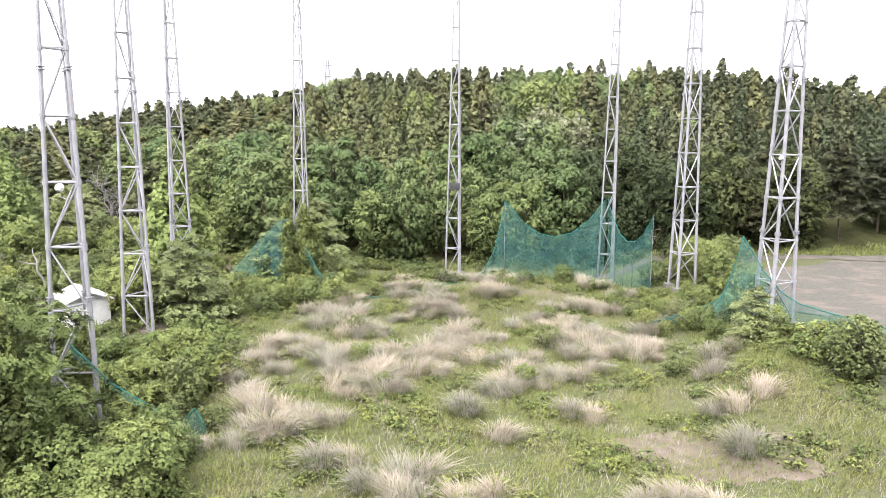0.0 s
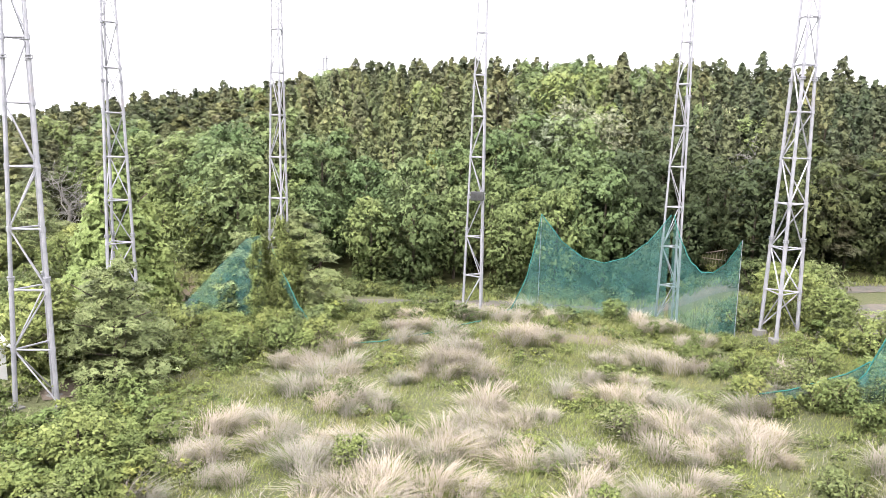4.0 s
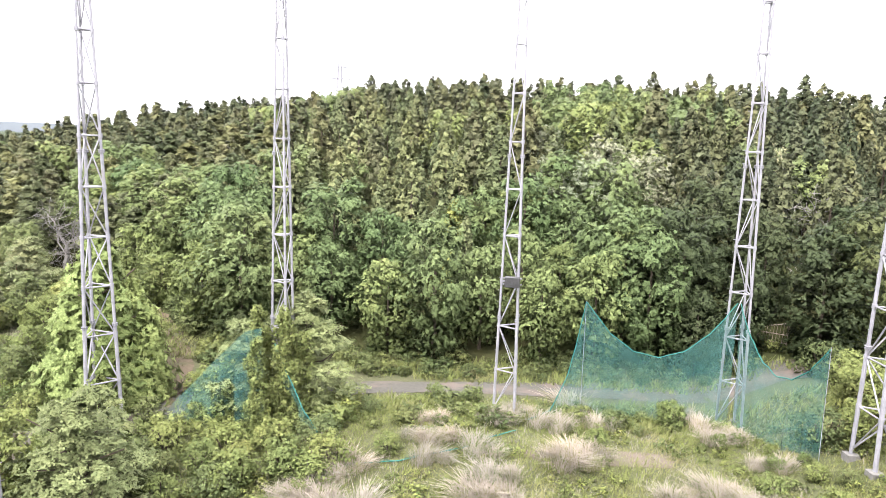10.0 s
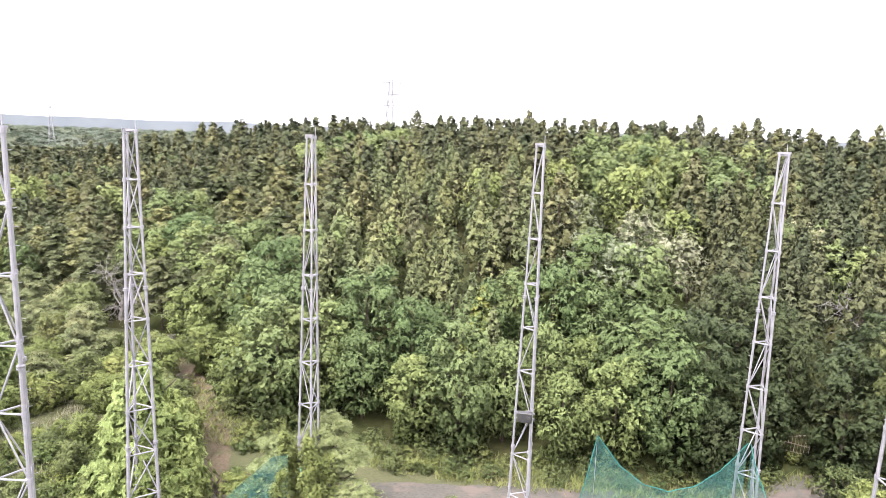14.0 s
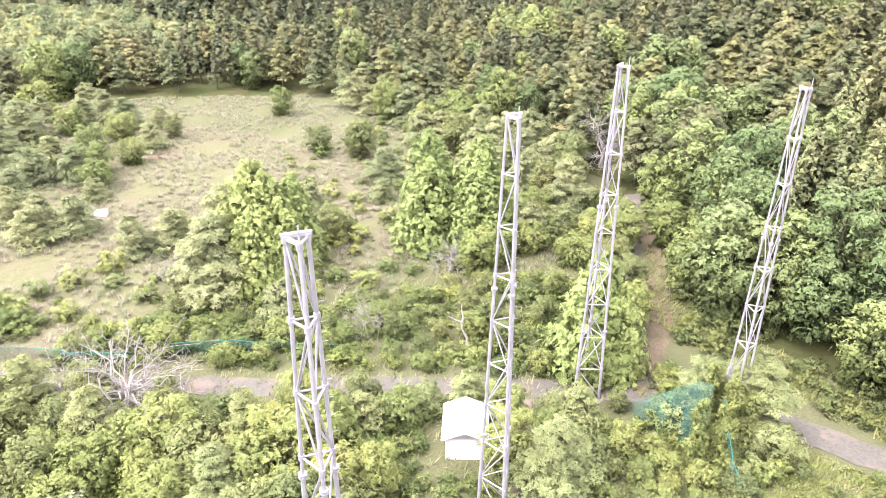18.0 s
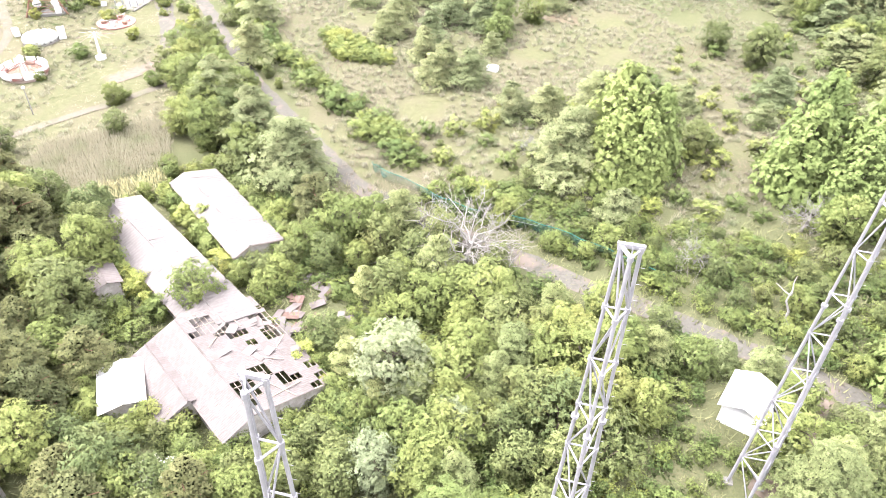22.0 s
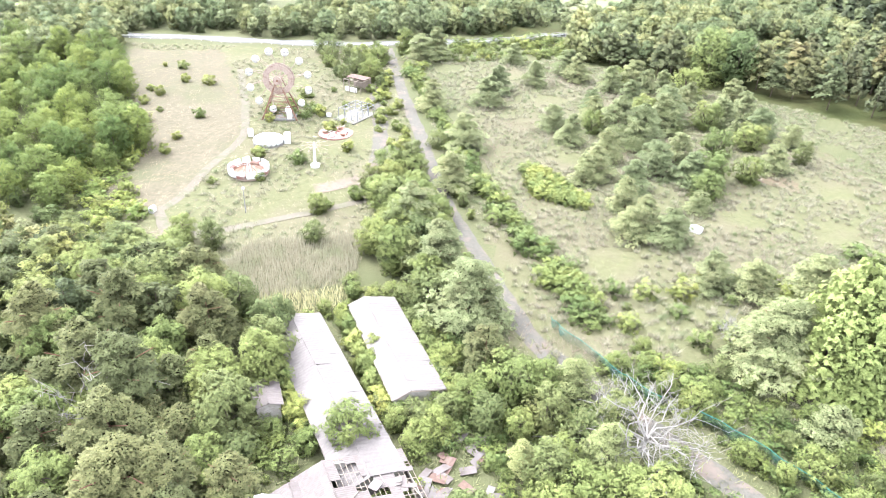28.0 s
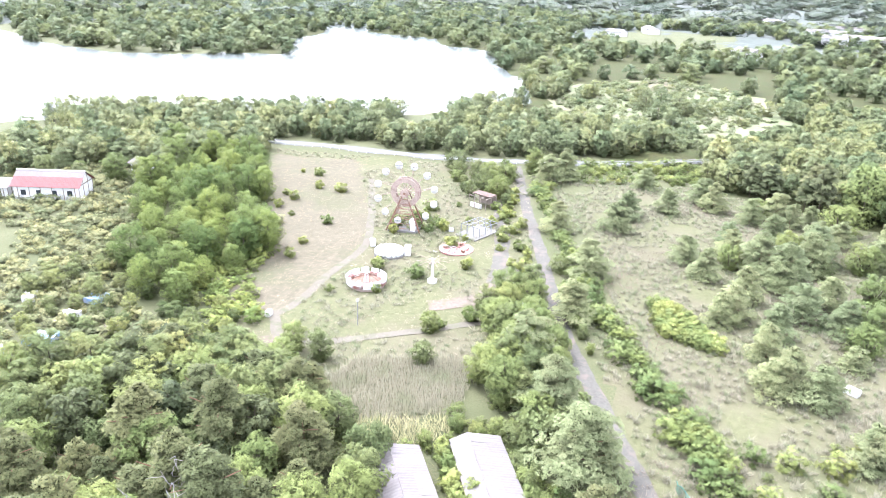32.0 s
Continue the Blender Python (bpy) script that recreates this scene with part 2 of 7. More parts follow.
M_concrete = surface("weathered_concrete", 5.0, [(0.3, (0.2, 0.19, 0.18)), (0.7, (0.29, 0.28, 0.265))], 0.8, (0.15, 0.145, 0.12), (0.55, 0.75), 0.9, 0, 0.4, 0.01, pale=0.5)
M_black = surface("black_plastic", 8.0, [(0.3, (0.015, 0.015, 0.017)), (0.7, (0.03, 0.03, 0.03))], rough=0.5, bump=0.1, pale=1.0)
M_dark = surface("dark_mesh_cloth", 20.0, [(0.3, (0.02, 0.02, 0.02)), (0.7, (0.06, 0.06, 0.06))], rough=0.8, bump=0.2, pale=1.0)
M_shrub = leaf_mat("shrub_leaves", (0.16, 0.207, 0.0722), (0.319, 0.369, 0.137), (0.303, 0.318, 0.117), leaf=0.16)
M_pale = leaf_mat("pale_leaves", (0.20, 0.25, 0.15), (0.35, 0.40, 0.25), (0.30, 0.345, 0.20), leaf=0.13)
M_straw = leaf_mat("dry_straw", (0.456, 0.396, 0.346), (0.64, 0.569, 0.515), (0.543, 0.473, 0.416), 0.3, (0.55, 0.75), 0.35, 0.15, leaf=0, pale=0.51)
M_blade = leaf_mat("grass_blades", (0.16, 0.20, 0.066), (0.30, 0.335, 0.132), (0.33, 0.315, 0.165), 0.25, (0.5, 0.7), 0.35, 0.25, leaf=0)
M_blossom = leaf_mat("blossom", (0.30, 0.32, 0.20), (0.52, 0.52, 0.40), (0.25, 0.30, 0.15), 0.5, leaf=0.13)
M_bloom = leaf_mat("white_bloom", (0.55, 0.56, 0.52), (0.8, 0.8, 0.78), (0.4, 0.46, 0.3), leaf=0.12, pale=0.9)
M_deadwood = surface("bleached_deadwood", 6.0, [(0.3, (0.24, 0.225, 0.21)), (0.7, (0.41, 0.39, 0.37))], rough=0.9, bump=0.4, pale=0.5)


def net_mat():
    m = bpy.data.materials.new("green_netting")
    m.use_nodes = True
    nt = m.node_tree
    b = nt.nodes["Principled BSDF"]
    col = ramp(nt, noise_tex(nt, 0.6), [(0.3, (0.02, 0.085, 0.075)), (0.7, (0.048, 0.15, 0.135))])
    nt.links.new(col, b.inputs["Base Color"])
    b.inputs["Roughness"].default_value = 0.6
    t = nt.nodes.new("ShaderNodeBsdfTransparent")
    mx = nt.nodes.new("ShaderNodeMixShader")
    k = ramp(nt, noise_tex(nt, 0.9, 6.0), [(0.3, (0.26,) * 3), (0.7, (0.5,) * 3)])
    nt.links.new(k, mx.inputs[0])
    nt.links.new(t.outputs[0], mx.inputs[1])
    nt.links.new(b.outputs[0], mx.inputs[2])
    nt.links.new(mx.outputs[0], nt.nodes["Material Output"].inputs[0])
    return m


M_net = net_mat()
M_rope = surface("green_rope", 8.0, [(0.3, (0.02, 0.13, 0.11)), (0.7, (0.05, 0.2, 0.175))], rough=0.8, bump=0.2)

M_broad2 = leaf_mat("broadleaf_light", (0.148, 0.192, 0.0803), (0.296, 0.338, 0.146), (0.281, 0.293, 0.124), leaf=0.18, pale=0.45)
M_bright2 = leaf_mat("yellow_green_leaves", (0.165, 0.215, 0.078), (0.30, 0.35, 0.135), (0.29, 0.31, 0.11), leaf=0.14)
M_pine3 = leaf_mat("olive_pine_needles", (0.194, 0.215, 0.101), (0.341, 0.365, 0.175), (0.315, 0.305, 0.152), leaf=0.2, pale=0.36)
# leaf colour greyed towards blue in place of distance haze
M_farleaf = leaf_mat("haze_greyed_leaves", (0.12, 0.15, 0.11), (0.20, 0.23, 0.18), (0.17, 0.19, 0.15), leaf=1.8, pale=0.44)
M_lakeleaf = leaf_mat("lakeside_leaves", (0.135, 0.168, 0.0911), (0.271, 0.305, 0.163), (0.265, 0.275, 0.138), pale=0.58, leaf=0.34)
# dark pine needles, lowered further so the colour holds the shade behind the lot
M_pine4 = leaf_mat("shade_deepened_pine_needles", (0.0665, 0.075, 0.045), (0.142, 0.15, 0.088), (0.142, 0.125, 0.085), pale=0.33)
M_pine2 = leaf_mat("dark_pine_needles", (0.112, 0.128, 0.0679), (0.237, 0.255, 0.136), (0.233, 0.215, 0.136), thin=0.05, solid=0.54)
M_redbark = surface("red_pine_bark", 6.0, [(0.3, (0.14, 0.075, 0.05)), (0.7, (0.28, 0.16, 0.11))], rough=0.9, bump=0.8)

M_path = surface("worn_concrete", 3.0, [(0.3, (0.112, 0.099, 0.078)), (0.7, (0.165, 0.147, 0.118))], 0.4, (0.10, 0.105, 0.06), (0.5, 0.68), 0.9, 0, 0.4, 0.02, pale=0.62)
M_asphalt2 = surface("pale_asphalt", 3.0, [(0.3, (0.2, 0.2, 0.2)), (0.7, (0.27, 0.27, 0.27))], 0.2, (0.23, 0.22, 0.2), (0.5, 0.65), 0.9, 0, 0.2, 0.01, pale=0.4)
M_straw2 = leaf_mat("meadow_straw", (0.33, 0.285, 0.225), (0.50, 0.44, 0.365), (0.28, 0.285, 0.17), 0.08, cells=0.2, leaf=0, pale=0.56)
M_blade2 = leaf_mat("meadow_blades", (0.155, 0.175, 0.09), (0.275, 0.28, 0.16), (0.30, 0.27, 0.18), 0.06, cells=0.4, leaf=0)
M_pinkgrass = leaf_mat("pinkish_dry_grass", (0.367, 0.291, 0.255), (0.53, 0.436, 0.39), (0.408, 0.349, 0.265), 0.1, (0.5, 0.7), 0.35, 0.2, leaf=0, pale=0.46)
M_tuft = leaf_mat("grass_tussocks", (0.245, 0.234, 0.167), (0.48, 0.449, 0.358), (0.245, 0.288, 0.162), 0.45, (0.5, 0.62), thin=0.4, leaf=0, pale=0.6)
M_reed = leaf_mat("dry_reed", (0.34, 0.325, 0.25), (0.45, 0.43, 0.345), (0.33, 0.35, 0.235), 0.2, (0.5, 0.7), 0.35, 0.2, leaf=0, pale=0.6)
M_yellow = leaf_mat("yellow_grass", (0.30, 0.28, 0.15), (0.50, 0.46, 0.28), (0.36, 0.35, 0.18), 0.3, cells=0.2, leaf=0, pale=0.7)
M_roof2 = surface("stained_roofing", 2.0, [(0.3, (0.135, 0.116, 0.111)), (0.7, (0.172, 0.152, 0.148))], 0.4, (0.10, 0.08, 0.072), (0.5, 0.72), 0.7, 0, 0.3, 0.01, 0.14, pale=0.66)
M_brownroof = surface("brown_roofing", 2.5, [(0.3, (0.24, 0.15, 0.12)), (0.7, (0.36, 0.25, 0.21))], 0.5, (0.4, 0.33, 0.3), (0.55, 0.75), 0.7, 0, 0.3, 0.01, pale=0.28)
M_redroof = surface("faded_red_roof", 1.5, [(0.3, (0.20, 0.06, 0.06)), (0.7, (0.27, 0.095, 0.09))], 0.5, (0.27, 0.16, 0.15), (0.52, 0.72), 0.6, 0, 0.2, 0.01, pale=0.6)
M_plaster = surface("dirty_plaster", 3.0, [(0.3, (0.22, 0.205, 0.19)), (0.7, (0.31, 0.295, 0.28))], 0.6, (0.17, 0.155, 0.13), (0.5, 0.7), 0.9, 0, 0.3, 0.01, pale=1.0)
M_timber = surface("grey_timber", 8.0, [(0.3, (0.20, 0.16, 0.13)), (0.7, (0.36, 0.31, 0.27))], rough=0.9, bump=0.4)
M_tarp = surface("blue_tarpaulin", 3.0, [(0.3, (0.16, 0.28, 0.48)), (0.7, (0.28, 0.42, 0.60))], 0.8, (0.5, 0.53, 0.56), (0.5, 0.7), 0.5, 0, 0.3, 0.02)
M_pink = surface("faded_red_paint", 3.0, [(0.3, (0.24, 0.10, 0.085)), (0.7, (0.34, 0.19, 0.17))], 1.0, (0.36, 0.31, 0.285), (0.5, 0.7), 0.7, 0, 0.2, 0.01)
M_rust2 = surface("faded_pink_paint", 4.0, [(0.3, (0.28, 0.21, 0.18)), (0.7, (0.38, 0.31, 0.275))], 1.2, (0.20, 0.12, 0.09), (0.5, 0.7), 0.75, 0.05, 0.3, 0.01, pale=0.8)
M_grey = surface("grey_paint", 4.0, [(0.3, (0.3, 0.31, 0.32)), (0.7, (0.4, 0.41, 0.42))], rough=0.6, bump=0.1, pale=0.5)
M_pane = bpy.data.materials.new("dark_pane")
M_pane.use_nodes = True
pb = M_pane.node_tree.nodes["Principled BSDF"]
pb.inputs["Base Color"].default_value, pb.inputs["Roughness"].default_value = (0.02, 0.025, 0.03, 1), 0.08
# far ground, desaturated so that its colour carries the haze of distance
M_far = surface("haze_greyed_woodland", 0.05, [(0.3, (0.085, 0.10, 0.088)), (0.7, (0.13, 0.145, 0.125))], 0.008, (0.16, 0.168, 0.15), (0.5, 0.62), 0.95, 0, 0.8, 3.0, pale=0.5)
# blue-grey of the horizon ridges: distance haze painted as base colour
M_haze = surface("haze_painted_hills", 0.004, [(0.3, (0.115, 0.132, 0.15)), (0.7, (0.15, 0.168, 0.18))], rough=1.0, bump=0)
M_scrub = leaf_mat("brown_scrub", (0.17, 0.185, 0.1), (0.301, 0.309, 0.175), (0.228, 0.268, 0.125), 0.15, leaf=0.14, pale=0.68)
M_fresh = leaf_mat("pale_green_leaves", (0.18, 0.215, 0.095), (0.325, 0.355, 0.17), (0.29, 0.305, 0.14), leaf=0.14, cells=0.3, pale=0.66)
M_grove = leaf_mat("grove_leaves", (0.19, 0.245, 0.0763), (0.353, 0.416, 0.136), (0.329, 0.359, 0.116), leaf=0.26, pale=0.52)
M_tan = leaf_mat("beige_grass", (0.25, 0.212, 0.15), (0.40, 0.345, 0.26), (0.25, 0.245, 0.155), 0.07, cells=0.2, leaf=0, pale=0.5)
M_rough = surface("rough_meadow", 0.5, [(0.3, (0.115, 0.135, 0.07)), (0.7, (0.19, 0.20, 0.115))], 0.03, (0.17, 0.15, 0.10), (0.5, 0.65), 0.95, 0, 0.8, 0.4, pale=0.7)
M_cedar2 = leaf_mat("dark_cedar_needles", (0.08, 0.093, 0.054), (0.17, 0.183, 0.105), (0.165, 0.156, 0.088), thin=0.05, solid=0.62, leaf=0.24, pale=0.56)
M_tanground = surface("beige_field", 0.9, [(0.25, (0.12, 0.106, 0.072)), (0.5, (0.165, 0.146, 0.102)), (0.8, (0.21, 0.184, 0.134))], 0.05, (0.13, 0.132, 0.075), (0.5, 0.66), 0.95, 0, 0.8, 0.12, pale=0.46)
M_litter = surface("leaf_litter", 2.5, [(0.3, (0.10, 0.075, 0.05)), (0.7, (0.18, 0.14, 0.10))], 0.5, (0.09, 0.095, 0.045), (0.52, 0.68), 0.95, 0, 0.7, 0.04, pale=0.6)
# darker broadleaf copy; shade at the hill foot is put into its colour
M_broad3 = leaf_mat("shade_darkened_broadleaf", (0.0582, 0.076, 0.0368), (0.13, 0.152, 0.0718), (0.116, 0.125, 0.0589), thin=0.05, solid=0.54, pale=0.5)
# ---- helpers for shapes ----
def part(name, bm, material, parent=None, label=""):
    """Links a bmesh as one mesh object under its thing."""
    me = bpy.data.meshes.new(name)
    bm.to_mesh(me)
    bm.free()
    for m in material if isinstance(material, (list, tuple)) else (material,):
        me.materials.append(m)
    ob = new(name, me)
    ob.parent = parent
    if label:
        tagged(ob, label)
    return ob


def quads(name, co, mats, quad=None, slots=None, smooth=False):
    """A mesh object from an array of corners, four to a face unless given."""
    co = np.asarray(co, np.float32).reshape(-1, 3)
    if quad is None:
        quad = np.arange(len(co)).reshape(-1, 4)
    quad = np.asarray(quad, np.int32)
    me = bpy.data.meshes.new(name)
    me.vertices.add(len(co))
    me.vertices.foreach_set("co", co.ravel())
    me.loops.add(quad.size)
    me.loops.foreach_set("vertex_index", quad.ravel())
    me.polygons.add(len(quad))
    me.polygons.foreach_set("loop_start", np.arange(0, quad.size, quad.shape[1], dtype=np.int32))
    if slots is not None:
        me.polygons.foreach_set("material_index", np.asarray(slots, np.int32))
    if smooth:
        me.polygons.foreach_set("use_smooth", np.ones(len(quad), bool))
    for m in mats:
        me.materials.append(m)
    if quad.shape[1] == 3:  # each spray's own corners, for the outline of its leaves
        me.uv_layers.new(name="spray").data.foreach_set("uv", np.tile(np.array([1, 0, 0, 1, 0, 0], np.float32), len(quad)))
    me.update(calc_edges=True)
    return new(name, me)


def leaves(name, sprays, mats, tint=0.5, slots=None):
    """A mesh of leaf sprays: three corners and the way that the bough faces, to each."""
    ob = quads(name, sprays[:, :3], mats, np.arange(3 * len(sprays)).reshape(-1, 3), slots)
    ob.data.attributes.new("bough", "FLOAT_VECTOR", "FACE").data.foreach_set("vector", np.ascontiguousarray(sprays[:, 3], np.float32).ravel())
    ob.data.attributes.new("tree_tint", "FLOAT", "FACE").data.foreach_set("value", np.ascontiguousarray(np.broadcast_to(np.asarray(tint, np.float32), len(sprays))))
    return ob


def tube(bm, p, q, r, r2=None, n=6):
    p, q = Vector(p), Vector(q)
    r2 = r if r2 is None else r2
    m = Matrix.Translation((p + q) / 2) @ (q - p).to_track_quat("Z", "Y").to_matrix().to_4x4()
    bmesh.ops.create_cone(bm, cap_ends=True, segments=n, radius1=r, radius2=r2, depth=(q - p).length, matrix=m)


def slab(bm, x0, y0, z0, x1, y1, z1, m=None):
    c = Matrix.Translation(((x0 + x1) / 2, (y0 + y1) / 2, (z0 + z1) / 2)) @ Matrix.Diagonal((x1 - x0, y1 - y0, z1 - z0, 1))
    bmesh.ops.create_cube(bm, size=1, matrix=(m @ c) if m else c)


def step(v, a, b):
    t = np.clip((v - a) / (b - a), 0, 1)
    return t * t * (3 - 2 * t)


def inside(x, y, poly):
    x, y = np.asarray(x, float), np.asarray(y, float)
    odd = np.zeros(np.broadcast(x, y).shape, bool)
    for (ax, ay), (bx, by) in zip(poly, poly[1:] + poly[:1]):
        hit = ((ay > y) != (by > y)) & (x < (bx - ax) * (y - ay) / (by - ay + 1e-9) + ax)
        odd ^= hit
    return odd


# ---- lie of the land ----
LAKE = [(-150, -235), (-199, -180), (-229, -140), (-246, -101), (-306, -60), (-363, -87), (-473, -139), (-571, -305), (-440, -270), (-380, -230), (-326, -295), (-326, -380), (-386, -478), (-250, -600), (-120, -450)]


def edge_y(x):
    """Where the hill wood begins, northwards."""
    return np.minimum(76 + 0.9 * np.maximum(0, -34 - x), 105) + 0.35 * np.maximum(0, x - 30) - 1.7 * np.maximum(0, -150 - x)


def shore_distance(x, y):
    """Metres from the lake's shore, positive over the water."""
    best = np.full(np.broadcast(x, y).shape, 1e9)
    for (ax, ay), (bx, by) in zip(LAKE, LAKE[1:] + LAKE[:1]):
        t = np.clip(((x - ax) * (bx - ax) + (y - ay) * (by - ay)) / ((bx - ax) ** 2 + (by - ay) ** 2), 0, 1)
        best = np.minimum(best, np.hypot(x - ax - t * (bx - ax), y - ay - t * (by - ay)))
    return np.where(inside(x, y, LAKE), best, -best)


def gz(x, y):
    x, y = np.asarray(x, float), np.asarray(y, float)
    d = np.maximum(0, y - edge_y(x))
    hill = 26.5 * (1 - np.exp(-((d / 60) ** 1.3)))
    hill = hill * np.exp(-(np.maximum(0, y - 195) / 80) ** 2) * np.exp(-(np.maximum(0, -x - 8) / 125) ** 2) * np.exp(-(np.maximum(0, x - 50) / 118) ** 2)
    hill += 24 * np.exp(-(((x + 124) / 110) ** 2) - ((y - 325) / 80) ** 2)
    mound = 1.7 * np.exp(-(((x - 2) / 20) ** 2) - ((y - 60) / 9) ** 2)
    bank = 2.6 * step(x, 15, 25) * step(y, 10, 35) * (1 - step(y, 90, 130))
    away = shore_distance(x, y)
    shore = np.where(away > 0, -0.7 - 1.8 * np.clip(away / 18, 0, 1), -0.7 * np.clip(1 + away / 16, 0, 1))
    roll = 0.18 * np.sin(x * 0.31 + 1.3) * np.sin(y * 0.27) + 0.35 * np.sin(x * 0.043 + 0.5) * np.sin(y * 0.05 + 1)
    return hill + mound + bank + shore + roll


def axis_lines(lo, a, b, hi, fine):
    near = np.arange(a, b + fine, fine)
    out = [near]
    left, v, s = [], a, fine
    while v > lo:
        s *= 1.18
        v -= s
        left.append(v)
    right, v, s = [], b, fine
    while v < hi:
        s *= 1.18
        v += s
        right.append(v)
    return np.concatenate([left[::-1], near, right])


TAN = [(-178, -109), (-183, -84), (-137, -56), (-113, -51.5), (-97, -51.5), (-90, -56), (-99.5, -67), (-127, -76)]
DRY = [(-70, 6), (-72, 40), (-60, 72), (-66, 92), (-95, 88), (-150, 62), (-185, 25), (-195, -20), (-150, -12), (-110, -2)]
PARK = [(-75, -20), (-88, -60), (-100, -66), (-185, -112), (-192, -60), (-190, -36), (-110, -13)]
REED = [(-75, -35), (-87, -34), (-94, -18), (-80, -16), (-73, -28)]


def wooded(x, y):
    """Where the ground lies under trees."""
    return (y > edge_y(x) + 1) | inside(x, y, [(-96, -72), (-141, -88), (-178, -112), (-170, -132), (-120, -116), (-92, -92)]) | ((x < -240) & (y > 10) & (x > -260))


xs, ys = axis_lines(-4200, -205, 75, 4200, 2.0), axis_lines(-4200, -140, 190, 4200, 2.0)
gx, gy = np.meshgrid(xs, ys)
gv = np.stack([gx, gy, gz(gx, gy)], -1).reshape(-1, 3)
nx = len(xs)
gi = (np.arange(len(ys) - 1)[:, None] * nx + np.arange(nx - 1)).ravel()
gq = np.stack([gi, gi + 1, gi + nx + 1, gi + nx], 1)
gc = gv[gq].mean(1)
# ground past 640 m gets the haze-greyed colour
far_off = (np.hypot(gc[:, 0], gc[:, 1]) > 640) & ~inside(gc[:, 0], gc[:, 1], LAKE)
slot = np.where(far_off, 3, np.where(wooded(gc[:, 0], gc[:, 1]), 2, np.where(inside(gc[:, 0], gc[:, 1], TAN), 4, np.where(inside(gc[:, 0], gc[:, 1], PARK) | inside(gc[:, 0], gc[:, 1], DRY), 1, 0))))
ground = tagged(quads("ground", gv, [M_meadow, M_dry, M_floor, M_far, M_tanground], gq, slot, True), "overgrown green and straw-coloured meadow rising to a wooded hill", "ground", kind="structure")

lake_bm = bmesh.new()
bmesh.ops.create_grid(lake_bm, x_segments=1, y_segments=1, size=1)
bmesh.ops.transform(lake_bm, matrix=Matrix.Translation((-360, -330, -0.7)) @ Matrix.Diagonal((270, 320, 1, 1)), verts=lake_bm.verts)
tagged(part("water", lake_bm, M_water), "still pale lake reflecting the white sky", "lake", kind="structure")


def ribbon(name, pts, width, mat, label, category="road", lift=0.05, kind="structure", step_len=1.5):
    """A road along a line of points, laid on the ground, with ragged edges."""
    rng = np.random.default_rng(len(pts) * 7 + int(abs(pts[0][0])))
    p = np.array(pts, float)
    seg = np.r_[0, np.cumsum(np.hypot(*np.diff(p, axis=0).T))]
    s = np.linspace(0, seg[-1], max(2, int(seg[-1] / step_len)))
    c = np.stack([np.interp(s, seg, p[:, 0]), np.interp(s, seg, p[:, 1])], 1)
    for _ in range(3):
        c[1:-1] = (c[:-2] + 2 * c[1:-1] + c[2:]) / 4
    d = np.gradient(c, axis=0)
    n = np.stack([-d[:, 1], d[:, 0]], 1) / np.hypot(*d.T)[:, None]
    offs = [-0.5, -0.25, 0, 0.25, 0.5]
    rows = []
    for o in offs:
        w = width * o + (rng.normal(0, 0.12 * min(1, width / 3), len(c)) if abs(o) == 0.5 else 0)
        q = c + n * np.broadcast_to(w, len(c))[:, None]
        rows.append(np.column_stack([q, gz(q[:, 0], q[:, 1]) + lift + 0.03 * (0.5 - abs(o))]))
    v = np.stack(rows, 1).reshape(-1, 3)
    k = len(offs)
    i = (np.arange(len(c) - 1)[:, None] * k + np.arange(k - 1)).ravel()
    return tagged(quads(name, v, [mat], np.stack([i, i + 1, i + k + 1, i + k], 1), None, True), label, category, kind=kind)


ribbon("road", [(-24, 62.5), (-28, 60), (-36, 52), (-43.5, 43.5), (-54.5, 30), (-66.5, 16), (-73, 9), (-82.6, 4), (-91, 0), (-99.5, -4.5), (-112, -10.3), (-132, -17), (-163.6, -29), (-198, -41)], 2.6, M_asphalt, "narrow cracked asphalt lane overgrown along both edges")
ribbon("road", [(-30, 60), (-16, 67), (-8, 69), (1.3, 71.3), (12, 73.2), (26, 76), (42, 78), (60, 79)], 4.2, M_asphalt, "cracked asphalt road below the wooded hill")
ribbon("track", [(-28, 61.6), (-33, 68), (-44, 82), (-53, 93), (-60, 103)], 3.2, M_asphalt, "narrow lane leading into the wood")

# far ridges all round the horizon, a backdrop with haze in its colour
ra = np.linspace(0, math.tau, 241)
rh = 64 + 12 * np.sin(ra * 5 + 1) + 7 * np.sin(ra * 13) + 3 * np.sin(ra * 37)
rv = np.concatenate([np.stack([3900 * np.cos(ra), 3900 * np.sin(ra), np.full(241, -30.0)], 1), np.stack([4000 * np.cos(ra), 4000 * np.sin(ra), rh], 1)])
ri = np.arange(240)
tagged(quads("backdrop", rv, [M_haze], np.stack([ri, ri + 1, ri + 242, ri + 241], 1), None, True), "backdrop of ridges on the horizon, haze painted into their blue-grey colour", "hills", kind="structure")
# ---- net masts: triangular lattice, nine bays, three bolted sections ----
TOWERS = [(-12.7, 5.8, -20), (-18.6, 21.1, -20), (-25.6, 39.4, -20), (-30.8, 56.3, 20), (-18.2, 60.1, 60), (-1.3, 62.4, 60), (15.9, 65.6, 60), (22, 56, 8), (26.0, 41.5, 8)]
GIRTH = [1.0, 1.03, 1.0, 1.0, 0.76, 0.76, 0.78, 1.05, 1.16]
TALL, BAYS = 30.0, 9


